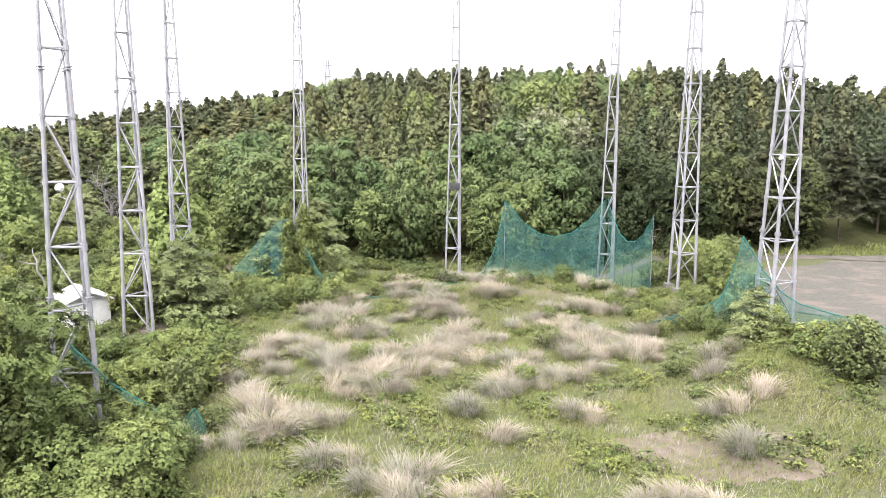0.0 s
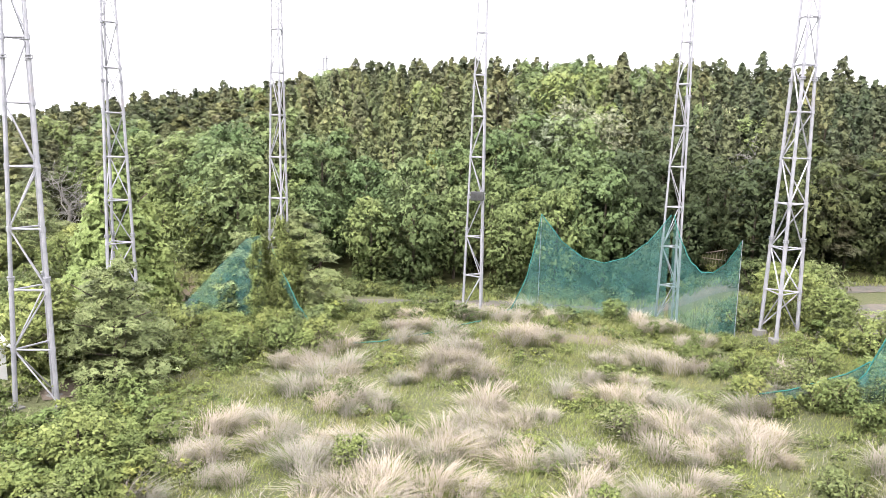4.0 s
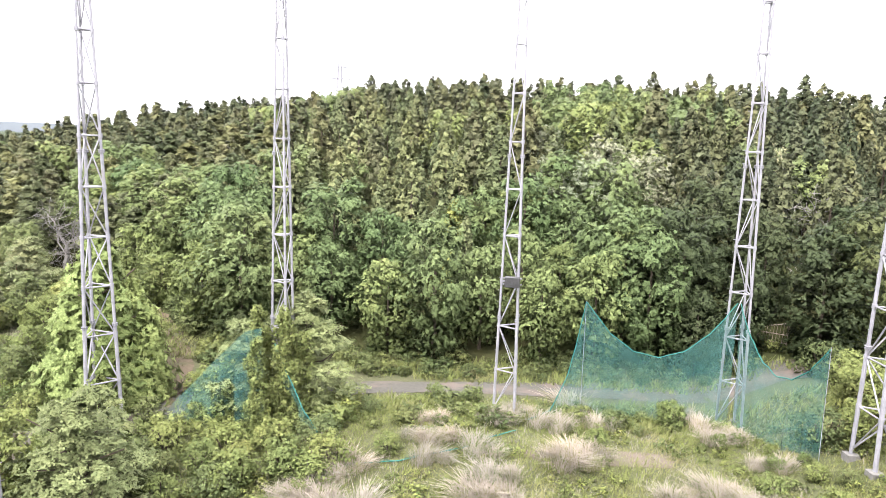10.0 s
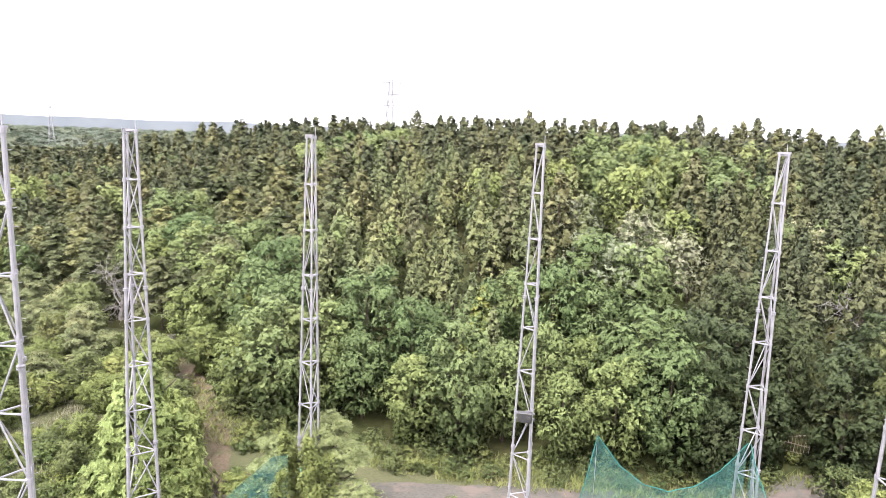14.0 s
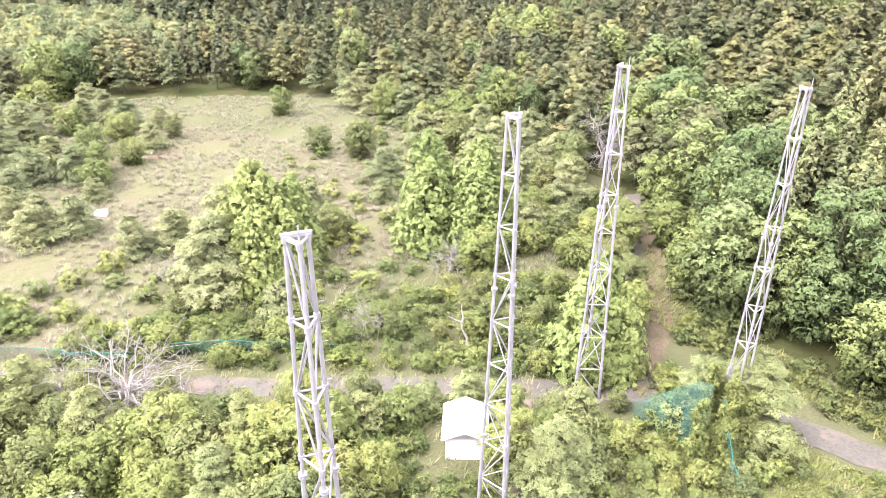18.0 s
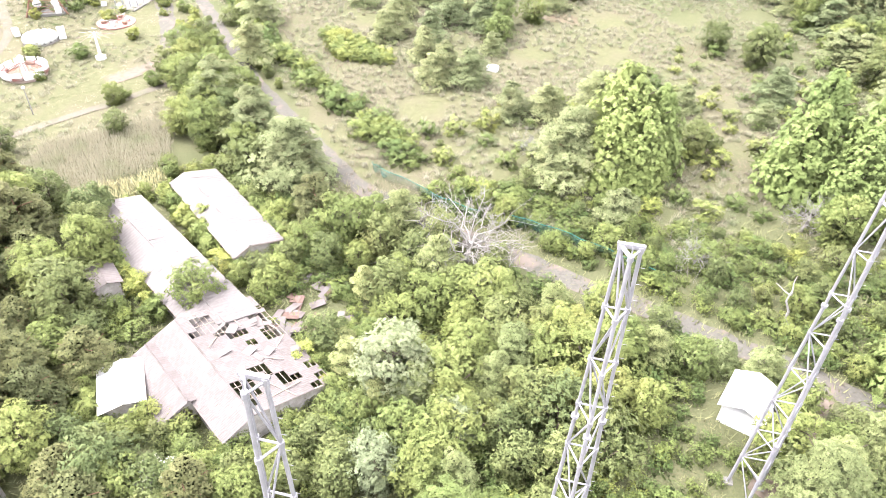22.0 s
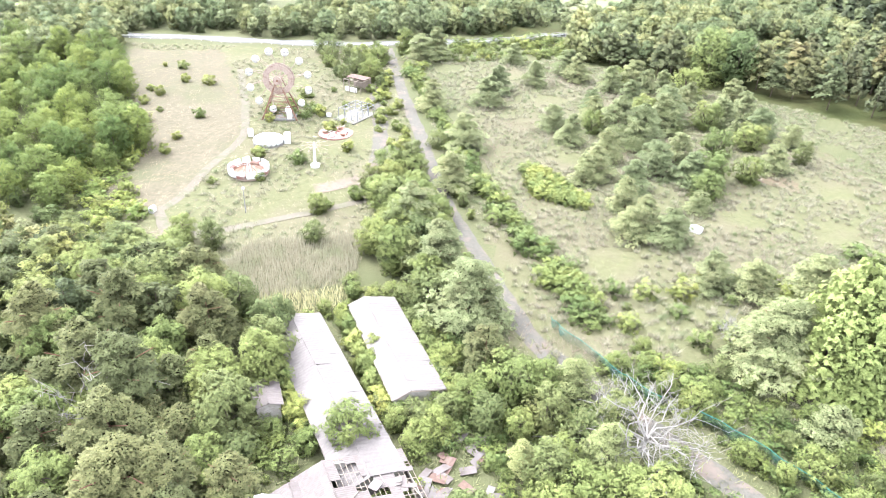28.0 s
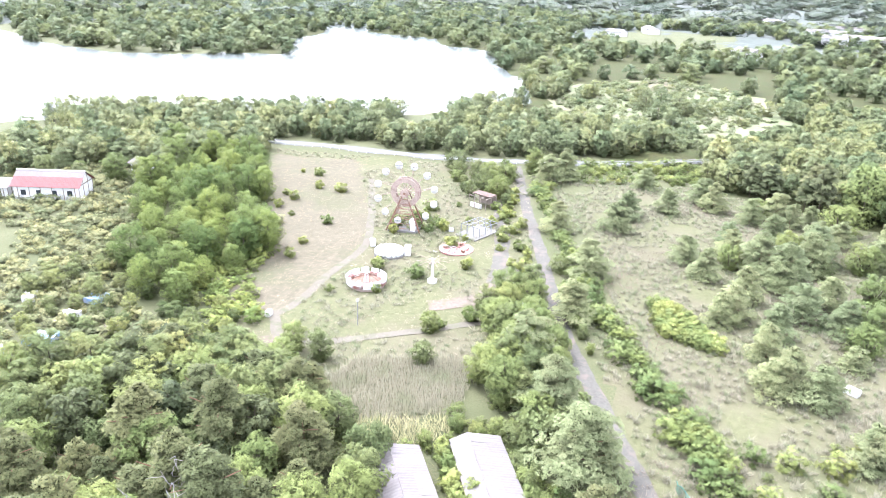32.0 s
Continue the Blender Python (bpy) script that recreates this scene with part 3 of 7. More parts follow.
def lattice_tower():
    root = new("lattice_tower")
    radius = lambda z: 1.40 - 0.92 * z / TALL
    at = lambda a, z: Vector((radius(z) * math.cos(a * math.tau / 3), radius(z) * math.sin(a * math.tau / 3), z))
    joints = [0.0, 7.3, 19.0, TALL]
    for a in range(3):
        for n, (z0, z1) in enumerate(zip(joints, joints[1:])):
            bm = bmesh.new()
            tube(bm, at(a, z0), at(a, z1), 0.135 - 0.02 * n, n=8)
            part("leg", bm, M_steel, root)
        for z in joints[1:3]:
            bm = bmesh.new()
            for dz in (-0.09, 0.05):
                tube(bm, at(a, z + dz), at(a, z + dz + 0.05), 0.21, n=10)
            collar = part("flange", bm, M_steel, root, "bolted steel flange collar")
            for k in range(6):
                c = at(a, z) + Vector((0.175 * math.cos(k * 1.047), 0.175 * math.sin(k * 1.047), 0))
                bm = bmesh.new()
                tube(bm, c - Vector((0, 0, 0.13)), c + Vector((0, 0, 0.13)), 0.018, n=4)
                part("bolt", bm, M_steel, collar)
        bm = bmesh.new()
        p = at(a, 0)
        slab(bm, p.x - 0.38, p.y - 0.38, -1.6, p.x + 0.38, p.y + 0.38, 0.06)
        bmesh.ops.bevel(bm, geom=bm.edges[:], offset=0.03, affect="EDGES")
        part("footing", bm, M_concrete, root, "weathered concrete footing block")
        b = (a + 1) % 3
        for k in range(BAYS):
            z0, z1 = k * TALL / BAYS + 0.35 * (k == 0), (k + 1) * TALL / BAYS
            bm = bmesh.new()
            tube(bm, at(a, z1), at(b, z1), 0.055)
            tube(bm, at(a, z1) - Vector((0, 0, 0.14)), at(a, z1) + Vector((0, 0, 0.14)), 0.158 - 0.002 * k, n=8)
            part("crossbar", bm, M_steel, root)
            bm = bmesh.new()
            p, q = (at(a, z0), at(b, z1)) if (k + a) % 2 else (at(b, z0), at(a, z1))
            tube(bm, p, q, 0.05)
            part("brace", bm, M_steel, root)
    bm = bmesh.new()
    slab(bm, -0.46, -0.78, TALL + 0.06, -0.42, 0.78, TALL + 0.18)
    slab(bm, -0.26, -0.78, TALL + 0.06, -0.22, 0.78, TALL + 0.18)
    slab(bm, -0.46, -0.78, TALL + 0.18, -0.22, 0.78, TALL + 0.21)
    bmesh.ops.scale(bm, vec=(0.75, 0.75, 1), verts=bm.verts)
    part("head_beam", bm, M_steel, root, "steel channel beam across the mast head")
    bm = bmesh.new()
    tube(bm, (-0.25, -0.38, TALL + 0.08), (0.46, 0, TALL + 0.08), 0.06, n=6)
    part("head_strut", bm, M_steel, root)
    bm = bmesh.new()
    tube(bm, (0.47, 0, TALL), (0.47, 0, TALL + 0.75), 0.035)
    part("rod", bm, M_steel, root)
    for z in np.arange(1.2, TALL - 0.4, 0.9):
        bm = bmesh.new()
        p = at(1, z)
        tube(bm, p + Vector((0.02, 0.1, 0)), p + Vector((0.02, 0.32, 0)), 0.014, n=4)
        part("climbing_peg", bm, M_steel, root)
    return tagged(root, "tall grey galvanised steel lattice mast", "tower", "net masts")


tower = lattice_tower()
towers = [tower] + [None] * 8
for k, (x, y, turn) in enumerate(TOWERS):
    z = float(gz(x, y)) + 0.05
    m = pose(x, y, z, 0, 0, turn) @ Matrix.Diagonal((GIRTH[k], GIRTH[k], (32.1 - z) / TALL, 1))
    if k == 0:
        tower.matrix_basis = m
    else:
        towers[k] = copy_thing(tower, m)
        towers[k].matrix_basis = m

# control box and flood lamps on the masts
ex, ey = TOWERS[5][:2]
bm = bmesh.new()
slab(bm, -0.55, -0.25, 0, 0.55, 0.25, 0.75)
bmesh.ops.bevel(bm, geom=bm.edges[:], offset=0.03, affect="EDGES")
case = part("loudspeaker", bm, M_black)
case.matrix_basis = pose(ex, ey - 1.12, float(gz(ex, ey)) + 10.1, 0, 0, 0)
tagged(case, "black loudspeaker box bracketed to a steel mast", "loudspeaker")
for k in range(2):
    bm = bmesh.new()
    tube(bm, (-0.27 + 0.54 * k, -0.26, 0.38), (-0.27 + 0.54 * k, -0.29, 0.38), 0.2, n=14)
    part("speaker_cone", bm, M_dark, case)
bm = bmesh.new()
slab(bm, -0.7, 0.26, 0.1, 0.7, 0.34, 0.2)
slab(bm, -0.7, 0.26, 0.55, 0.7, 0.34, 0.65)
part("bracket", bm, M_steel, case)


def flood_lamp():
    root = new("flood_lamp")
    bm = bmesh.new()
    bmesh.ops.create_cone(bm, cap_ends=True, segments=14, radius1=0.32, radius2=0.14, depth=0.35, matrix=Matrix.Rotation(radians(90), 4, "Y"))
    part("housing", bm, M_white, root)
    bm = bmesh.new()
    tube(bm, (0, 0, -0.1), (0, 0, -0.6), 0.03)
    tube(bm, (0, 0, -0.6), (0.5, 0.3, -0.6), 0.03)
    part("arm", bm, M_steel, root)
    return tagged(root, "white round flood lamp on a mast bracket", "lamp", "flood lamps")


lamp = flood_lamp()
lamp.matrix_basis = pose(-18.2, 20.0, 13.9, 0, 20, -30) @ Matrix.Scale(0.8, 4)
copy_thing(lamp, pose(25.3, 40.3, 15.5, 0, 20, 200) @ Matrix.Scale(0.8, 4))

# ---- trees: arrays of leaf clumps ----
def unit(v):
    return v / (np.linalg.norm(v, axis=1)[:, None] + 1e-9)


def kites(rng, c, n, size, flat=0.0, bough=None):
    """Leaf clumps: a leaf-shaped three-cornered spray at each place c, facing about n, and the way that its bough faces."""
    k = len(c)
    bough = unit(n + [0, 0, 0.2]) if bough is None else bough
    n = unit(n + rng.normal(0, 0.4, (k, 3)) + [0, 0, flat])
    u = unit(np.cross(n, rng.normal(0, 1, (k, 3))))
    v = np.cross(n, u)
    s = (size * rng.uniform(0.6, 1.35, k))[:, None]
    s = s * 1.5
    w = s * rng.uniform(0.55, 0.9, (k, 1))
    dip = n * s * rng.uniform(-0.15, 0.3, (k, 1))
    return np.stack([c - u * s * 0.55 - v * w * 0.75, c - u * s * 0.35 + v * w * 1.05, c + u * s * 0.8 - dip, bough], 1)


def ball(rng, k):
    d = rng.normal(0, 1, (k, 3))
    return d / np.linalg.norm(d, axis=1)[:, None]


def crown_broad(rng, n, size, h=1.0, r=0.42, low=0.22, lumps=24):
    """A rounded crown of lumps over a tree of height h."""
    out = []
    for k in range(lumps):
        t = low + (1 - low) * (k + 0.5) / lumps
        prof = math.sin(math.pi * min(1, max(0.02, (t - low * 0.5) / (1.08 - low * 0.5)))) ** 0.6
        a, d = k * 2.4 + rng.uniform(-0.4, 0.4), r * prof * rng.uniform(0.4, 0.78)
        br = r * rng.uniform(0.26, 0.48) * (1.15 if lumps < 20 else 1.0) * (1.0 - 0.25 * (t > 0.8))
        m = max(3, n // lumps)
        o = ball(rng, m)
        o[:, 2] = np.abs(o[:, 2]) * np.where(rng.random(m) < 0.75, 1, -0.5)
        c = np.array([d * math.cos(a), d * math.sin(a), t * h - br * 0.5]) + o * br * [1, 1, 0.75] * (1.12 - 0.7 * rng.random((m, 1)) ** 2) * np.where(rng.random((m, 1)) < 0.08, 1.3, 1.0)
        whole = unit((c - [0, 0, (low + 0.42 * (1 - low)) * h]) / [r, r, 0.5 * h])
        out.append(kites(rng, c, o, size, 0.6, unit(o * 0.5 + whole * 0.9 + [0, 0, 0.05])))
    return np.concatenate(out)


def crown_cedar(rng, n, size, h=1.0, r=0.2, low=0.12, power=0.75, tufts=36):
    """A pointed plume of upright tufts, dark between them."""
    out = []
    m = max(3, n // tufts)
    for k in range(tufts):
        t = low + (1 - low) * ((k + 0.6) / tufts) ** 1.1
        a = k * 2.4 + rng.uniform(-0.5, 0.5)
        d = (r * (1 - t) ** power) * rng.uniform(0.62, 0.98)
        tr = (r * 0.4 * (1 - 0.82 * t) + 0.006) * rng.uniform(0.75, 1.2)
        o = ball(rng, m)
        c = np.array([d * math.cos(a), d * math.sin(a), t * h - 0.03 * h]) + o * [tr, tr, tr * 1.7] * (1.05 - 0.5 * rng.random((m, 1)) ** 2)
        out.append(kites(rng, c, o + [0.4 * math.cos(a), 0.4 * math.sin(a), 0.3], size * (1.15 - 0.5 * t), 0.1, unit(o * 0.45 + [0.9 * math.cos(a), 0.9 * math.sin(a), 0.3 + 0.8 * t])))
    return np.concatenate(out)


def crown_pine(rng, n, size, h=1.0, r=0.36, low=0.3, plates=15):
    """Flat, spreading plates of needles at several heights."""
    out = []
    for k in range(plates):
        t = low + (1 - low) * (k + 0.6) / plates
        reach = r * (1.08 - t) ** 0.55
        a = k * 2.4 + rng.uniform(-0.5, 0.5)
        d, pr = reach * rng.uniform(0.3, 0.75), reach * rng.uniform(0.4, 0.62)
        m = max(3, n // plates)
        q, b = np.sqrt(rng.random(m)) * pr, rng.uniform(0, math.tau, m)
        c = np.stack([d * math.cos(a) + q * np.cos(b), d * math.sin(a) + q * np.sin(b), t * h + rng.normal(0, 0.014, m) * h - 0.28 * q * q / pr], 1)
        o = np.stack([0.6 * np.cos(b) * q / pr, 0.6 * np.sin(b) * q / pr, np.ones(m)], 1)
        out.append(kites(rng, c, o, size, 0.2, unit(o * 0.75 + [0.55 * math.cos(a), 0.55 * math.sin(a), 0])))
    return np.concatenate(out)


def stem(bm, p, q, r, r2, rng, bends=3, wobble=0.06):
    """A limb that tapers and wavers from p to q."""
    p, q = Vector(p), Vector(q)
    last, lr, size = p, r, (q - p).length
    for k in range(1, bends + 1):
        f = k / bends
        c = p.lerp(q, f) + (Vector(rng.normal(0, wobble * size, 3)) if k < bends else Vector())
        cr = r + (r2 - r) * f
        tube(bm, last, c, lr, cr, 5)
        last, lr = c, cr
    return last


def tree(name, label, category, crown, mat, h, rng, trunk=0.022, low=0.25, spread=0.22, limbs=6, bark=None, group=""):
    root = new(name)
    bm = bmesh.new()
    stem(bm, (0, 0, -0.3), (rng.normal(0, 0.02) * h, rng.normal(0, 0.02) * h, h * 0.86), trunk * h, 0.006 * h, rng, 4, 0.012)
    for k in range(limbs):
        a, z = k * 2.4, h * (low + 0.5 * k / limbs)
        stem(bm, (0, 0, z), (spread * h * math.cos(a), spread * h * math.sin(a), z + 0.14 * h), trunk * h * 0.4, 0.004 * h, rng, 2)
    part("trunk", bm, bark or M_bark, root)
    ob = leaves("crown", crown * [[[h]] * 3 + [[1]]], [mat])
    ob.parent = root
    return tagged(root, label, category, group)


R = np.random.default_rng(11)


def kind(make, count):
    return [[make(k), False] for k in range(count)]


def plant(pool, x, y, scale, turn, k, sink=0.1):
    entry = pool[k % len(pool)]
    m = Matrix.Translation((x, y, float(gz(x, y)) - sink)) @ Matrix.Rotation(turn, 4, "Z") @ Matrix.Diagonal((scale, scale, scale * (0.92 + 0.16 * ((k * 37 % 10) / 10)), 1))
    if not entry[1]:
        entry[0].matrix_basis, entry[1] = m, True
        return entry[0]
    made = copy_thing(entry[0], m)
    made.matrix_basis = m
    return made


broads = kind(lambda k: tree("broadleaf_tree", "leafy green broadleaf tree with a rounded crown", "tree", crown_broad(R, 1900, 0.042 + 0.003 * k, r=0.40 + 0.04 * k, low=0.1), M_shrub if k % 2 else M_broad2, 1.0, R), 4)
old_pines = kind(lambda k: tree("pine_tree", "olive green old pine with spreading layered boughs", "tree", crown_pine(R, 2600, 0.052, r=0.46 + 0.05 * k, low=0.12 + 0.03 * k, plates=24), M_pine3, 1.0, R, 0.022, bark=M_redbark, limbs=10, spread=0.3), 3)
pines = kind(lambda k: tree("pine_tree", "olive green pine with flat spreading branches", "tree", crown_pine(R, 2900, 0.054, r=0.60 + 0.05 * k, low=0.06 + 0.03 * k, plates=24), M_pine, 1.0, R, 0.02, bark=M_redbark, limbs=9, spread=0.26), 4)
metas = kind(lambda k: tree("larch_tree", "tall feathery yellow-green conical tree", "tree", crown_cedar(R, 3360, 0.036, r=0.32 + 0.09 * k, low=0.04, power=0.5, tufts=84), M_bright, 1.0, R, 0.018), 2)
dark_broads = kind(lambda k: tree("broadleaf_tree", "deep green broadleaf tree with a dense rounded crown", "tree", crown_broad(R, 1900, 0.044, r=0.42 + 0.04 * k, low=0.1), M_broad3, 1.0, R), 2)
pales = kind(lambda k: tree("willow_tree", "round tree with pale silvery foliage", "tree", crown_broad(R, 2200, 0.04, r=0.5, low=0.08), M_pale, 1.0, R), 1)


blooms = kind(lambda k: tree("flowering_shrub", "small shrub covered in white blossom", "shrub", crown_broad(R, 900, 0.06, r=0.5, low=0.2), M_bloom, 1.0, R), 1)
layered = kind(lambda k: tree("broadleaf_tree", "pale green broadleaf tree with layered spreading boughs", "tree", crown_pine(R, 2600, 0.045, r=0.52 + 0.05 * k, low=0.06, plates=26), M_fresh, 1.0, R, 0.02, limbs=9, spread=0.3), 2)


def shrub(k):
    root = new("shrub")
    bm = bmesh.new()
    for j in range(5):
        a = j * 1.26
        stem(bm, (0, 0, -0.1), (0.4 * math.cos(a), 0.4 * math.sin(a), 0.7), 0.03, 0.012, R, 2)
    part("stem", bm, M_bark, root)
    ob = leaves("foliage", crown_broad(R, 2000, 0.056, 1.0, 0.62 + 0.06 * k, 0.02, 22), [(M_shrub, M_bright2, M_shrub, M_broad2)[k]])
    ob.parent = root
    return tagged(root, "dense leafy green shrub in the overgrown meadow", "shrub", "shrubs")


shrubs = kind(shrub, 4)

META = [(-74.1, 43.2, 15), (-70.5, 45, 12), (-77.5, 46, 13), (-74.5, 48.5, 12), (-71.5, 41.5, 11), (-66.5, 65, 14), (-65, 73, 14), (-71, 68.5, 15), (-62, 69.5, 12), (-68, 77, 12), (-74, 73, 11), (-33.3, 60.2, 13.5), (-35, 62.5, 11.5), (-31.4, 61.6, 9.5), (-36.5, 67, 7)]
PINE_A = [(-73.1, 36.7, 11), (-145.3, 21, 8), (-157.2, 31.9, 8), (-127.6, 27.4, 7), (-124.7, 33.4, 7), (-104.5, 23.9, 6), (-101.8, 27.8, 6), (-146.1, 7.9, 6), (-138.8, 11.7, 6), (-123.5, 16.7, 6), (-154.2, 51.1, 7), (-129.4, 109.9, 9), (-124.8, 113.9, 9), (-90.4, 32.4, 6), (-89.8, 37.8, 6), (-62.6, 40.3, 5)]
PINE_B = [(-152.3, -19.3, 7), (-129.6, -8.3, 8), (-111.5, -7.8, 7), (-158.4, -7.3, 7), (-141.9, 25.5, 9), (-151.5, 30.6, 8), (-182.5, 26, 7), (-164.8, 32.8, 7), (-168.6, -6.2, 7), (-177.3, 2, 6), (-189.4, 9.3, 7), (-187.9, -29.5, 8), (-192.8, -26, 8), (-157.6, 43.3, 7), (-195.2, -5.2, 6), (-95.6, -11.2, 8), (-84.3, -4.8, 9), (-75, 0.6, 10)]
PINE_C = [(-38.7, -23.5, 11), (-50.8, -34.2, 11), (-64.9, -42.5, 9), (-72.8, -39.7, 8), (-56.4, -44.1, 10), (-50, -30, 11), (-44, -28, 10), (-61, -37, 10), (-71.4, -34, 8), (-66, 4, 7)]
LAYERED = [(-25.3, 46.5, 6.5), (-23.4, 43.5, 8), (-17.0, 61.6, 9.5), (-21.0, 60.2, 8.2), (-28, 52, 5), (23.2, 37.0, 4.0)]
BROAD = [(26.9, 29.0, 4.3), (-51.5, -7.6, 5.6), (-140.6, 56.3, 5), (-142.9, 81.9, 7), (-114.6, 75.4, 6), (-113.9, 84.8, 5), (-55.3, 79.7, 6), (-63.4, 83.2, 6), (-44.4, 5.5, 5), (-28.5, 13.3, 5.5), (-29.1, 6.5, 5), (-58.1, -19.3, 7), (-66.5, -21.5, 6), (-88.7, -15.3, 6), (-93.1, -13.2, 7), (-84.6, -11.4, 7)]
BROAD2 = [(-29.8, 2.6, 4.2), (-28.6, -1.2, 4.4), (-28.8, -5.4, 4.8), (-29.6, -9.8, 5.2), (-31.4, 6.4, 4.2), (-37, -9.6, 3), (-34.6, -8.2, 3.2), (-33, -5.8, 3), (-47, -17.5, 5), (-43.5, -17.2, 4.2), (-34.5, -15.5, 4.6), (-31, -11.5, 5), (-29.8, -8, 4.6), (-30.2, -4.6, 3.8), (-30.6, -1.6, 3.6), (-31.6, 1.6, 3.4), (-33.6, 4.8, 3.6), (-36, 8.3, 3.4), (-56, -1.2, 3.4), (-55.2, -4, 3.0)]
BROAD3 = [(-57.8, 1, 3.6), (-19.8, 15.2, 10.5), (-18.2, 11.6, 7.5), (-94.5, -11.4, 7), (-101.5, -16.1, 6), (-104.1, -12.5, 6), (-84.5, -38.4, 5), (-85, -43, 5), (-89.3, -24.8, 4), (-99.1, -27.5, 3.5), (-61.9, -20.2, 7), (-78.6, -40.9, 6), (-76.7, -45.1, 6), (-62.8, -56.8, 7), (-56.7, -59.3, 7), (-60.4, -68.2, 7), (-69.7, -27.3, 6), (-167.3, -37.4, 6), (-177.1, -44.2, 5), (-194, -35, 7)]
SHRUBS = [(-13.2, 50.5, 2.2), (-18.2, 48.4, 2.2), (10.8, 62.5, 2), (-4.2, 64.3, 1.6), (2.7, 62.1, 1.3), (8.5, 40.8, 1.8), (6.9, 31.7, 1.5), (-5.4, 34.7, 1.8), (24.8, 38.0, 2.4), (-7.8, 42.9, 1.5), (8.9, 49.8, 1.4), (6.6, 37.6, 1.1), (-2.6, 29.5, 1.1), (17.4, 33.9, 1.6), (18.4, 51.5, 1.8), (20.3, 43.8, 1.8), (30.2, 79.5, 4), (-11.7, 60.9, 1.4), (-3.3, 60.6, 1.5), (-7.3, 65.1, 1.3), (11.1, 64.5, 1.5), (26, 74, 3.5), (-18.7, 33.4, 1.8), (-16.4, 33.3, 1.6), (-20.4, 32.6, 1.6), (-10.9, 21.5, 1.5), (5, 57.5, 1.4), (-9, 55, 1.6)]
count = 0
for pool, rows in ((metas, META), (pines, PINE_A), (pines, PINE_B), (old_pines, PINE_C), (layered, LAYERED), (broads, BROAD), (broads, BROAD2), (broads, BROAD3), (shrubs, SHRUBS)):
    for x, y, h in rows:
        count += 1
        plant(pool, x, y, h, count * 1.7, count)
plant(pales, -39.6, 11.4, 8.2, 1, 0)
plant(blooms, -30.1, -7.8, 3.8, 0.5, 0)
plant(pales, -29.5, 9.5, 5.5, 2, 1)
plant(pales, -33, 16.5, 5, 2.4, 2)

ROADS = np.array([(-28, 60), (-36, 52), (-43.5, 43.5), (-54.5, 30), (-66.5, 16), (-73, 9), (-82.6, 4), (-91, 0), (-99.5, -4.5), (-112, -10.3), (-132, -17), (-163.6, -29), (-198, -41)], float)
TRACK = np.array([(-28.5, 61), (-31.5, 68), (-36, 76), (-44, 86), (-55, 96)], float)
ROOFS = [[(-70.5, -23), (-71.5, -16), (-50.5, -1.5), (-37.5, 6.5), (-32.5, -1), (-34, -14.5), (-44, -14.5), (-50, -11)], [(-76.5, -14.8), (-76.5, -8.3), (-59.5, 1.5), (-54.5, -2.6)]]


FRINGE = [(-72.6, -31), (-78.5, -16.5), (-75.5, -15.0), (-71.5, -19), (-70.5, -24), (-70, -30)]


def off_road(x, y, gap):
    a, b = TRACK[:-1], TRACK[1:]
    t = np.clip(((np.array([x, y]) - a) * (b - a)).sum(1) / ((b - a) ** 2).sum(1), 0, 1)
    if np.hypot(*(a + t[:, None] * (b - a) - [x, y]).T).min() < gap + 0.2:
        return False
    if inside(x, y, FRINGE) or (x + 50) ** 2 + (y - 3.6) ** 2 < 14 or (x + 57.4) ** 2 + (y - 21.2) ** 2 < 9 or (x + 28.6) ** 2 + (y + 20.4) ** 2 < 34:
        return False
    p = np.array([x, y])
    a, b = ROADS[:-1], ROADS[1:]
    t = np.clip(((p - a) * (b - a)).sum(1) / ((b - a) ** 2).sum(1), 0, 1)
    return np.hypot(*(a + t[:, None] * (b - a) - p).T).min() > gap and not any(inside(x, y, q) for q in ROOFS) and (x + 33.2) ** 2 + (y - 42.8) ** 2 > 16 and all((x - a) ** 2 + (y - b) ** 2 > 5 for a, b, c in TOWERS)


def fill(pools, poly, n, h0, h1, gap, seed, clear=2.6):
    """Plants up to n of the kinds over a patch, no two closer than gap."""
    rng = np.random.default_rng(seed)
    px, py = [p[0] for p in poly], [p[1] for p in poly]
    put = []
    for k in range(n * 30):
        x, y = rng.uniform(min(px), max(px)), rng.uniform(min(py), max(py))
        if len(put) >= n:
            break
        if inside(x, y, poly) and not inside(x, y, OPEN) and off_road(x, y, clear) and all((x - a) ** 2 + (y - b) ** 2 > gap * gap for a, b in put):
            put.append((x, y))
            plant(pools[len(put) % len(pools)], x, y, rng.uniform(h0, h1), rng.uniform(0, 6.28), int(rng.integers(0, 999)))


def low(poly, n, h0, h1, gap, seed):
    LOW.append((poly, n, h0, h1, gap, seed))


LOW = []
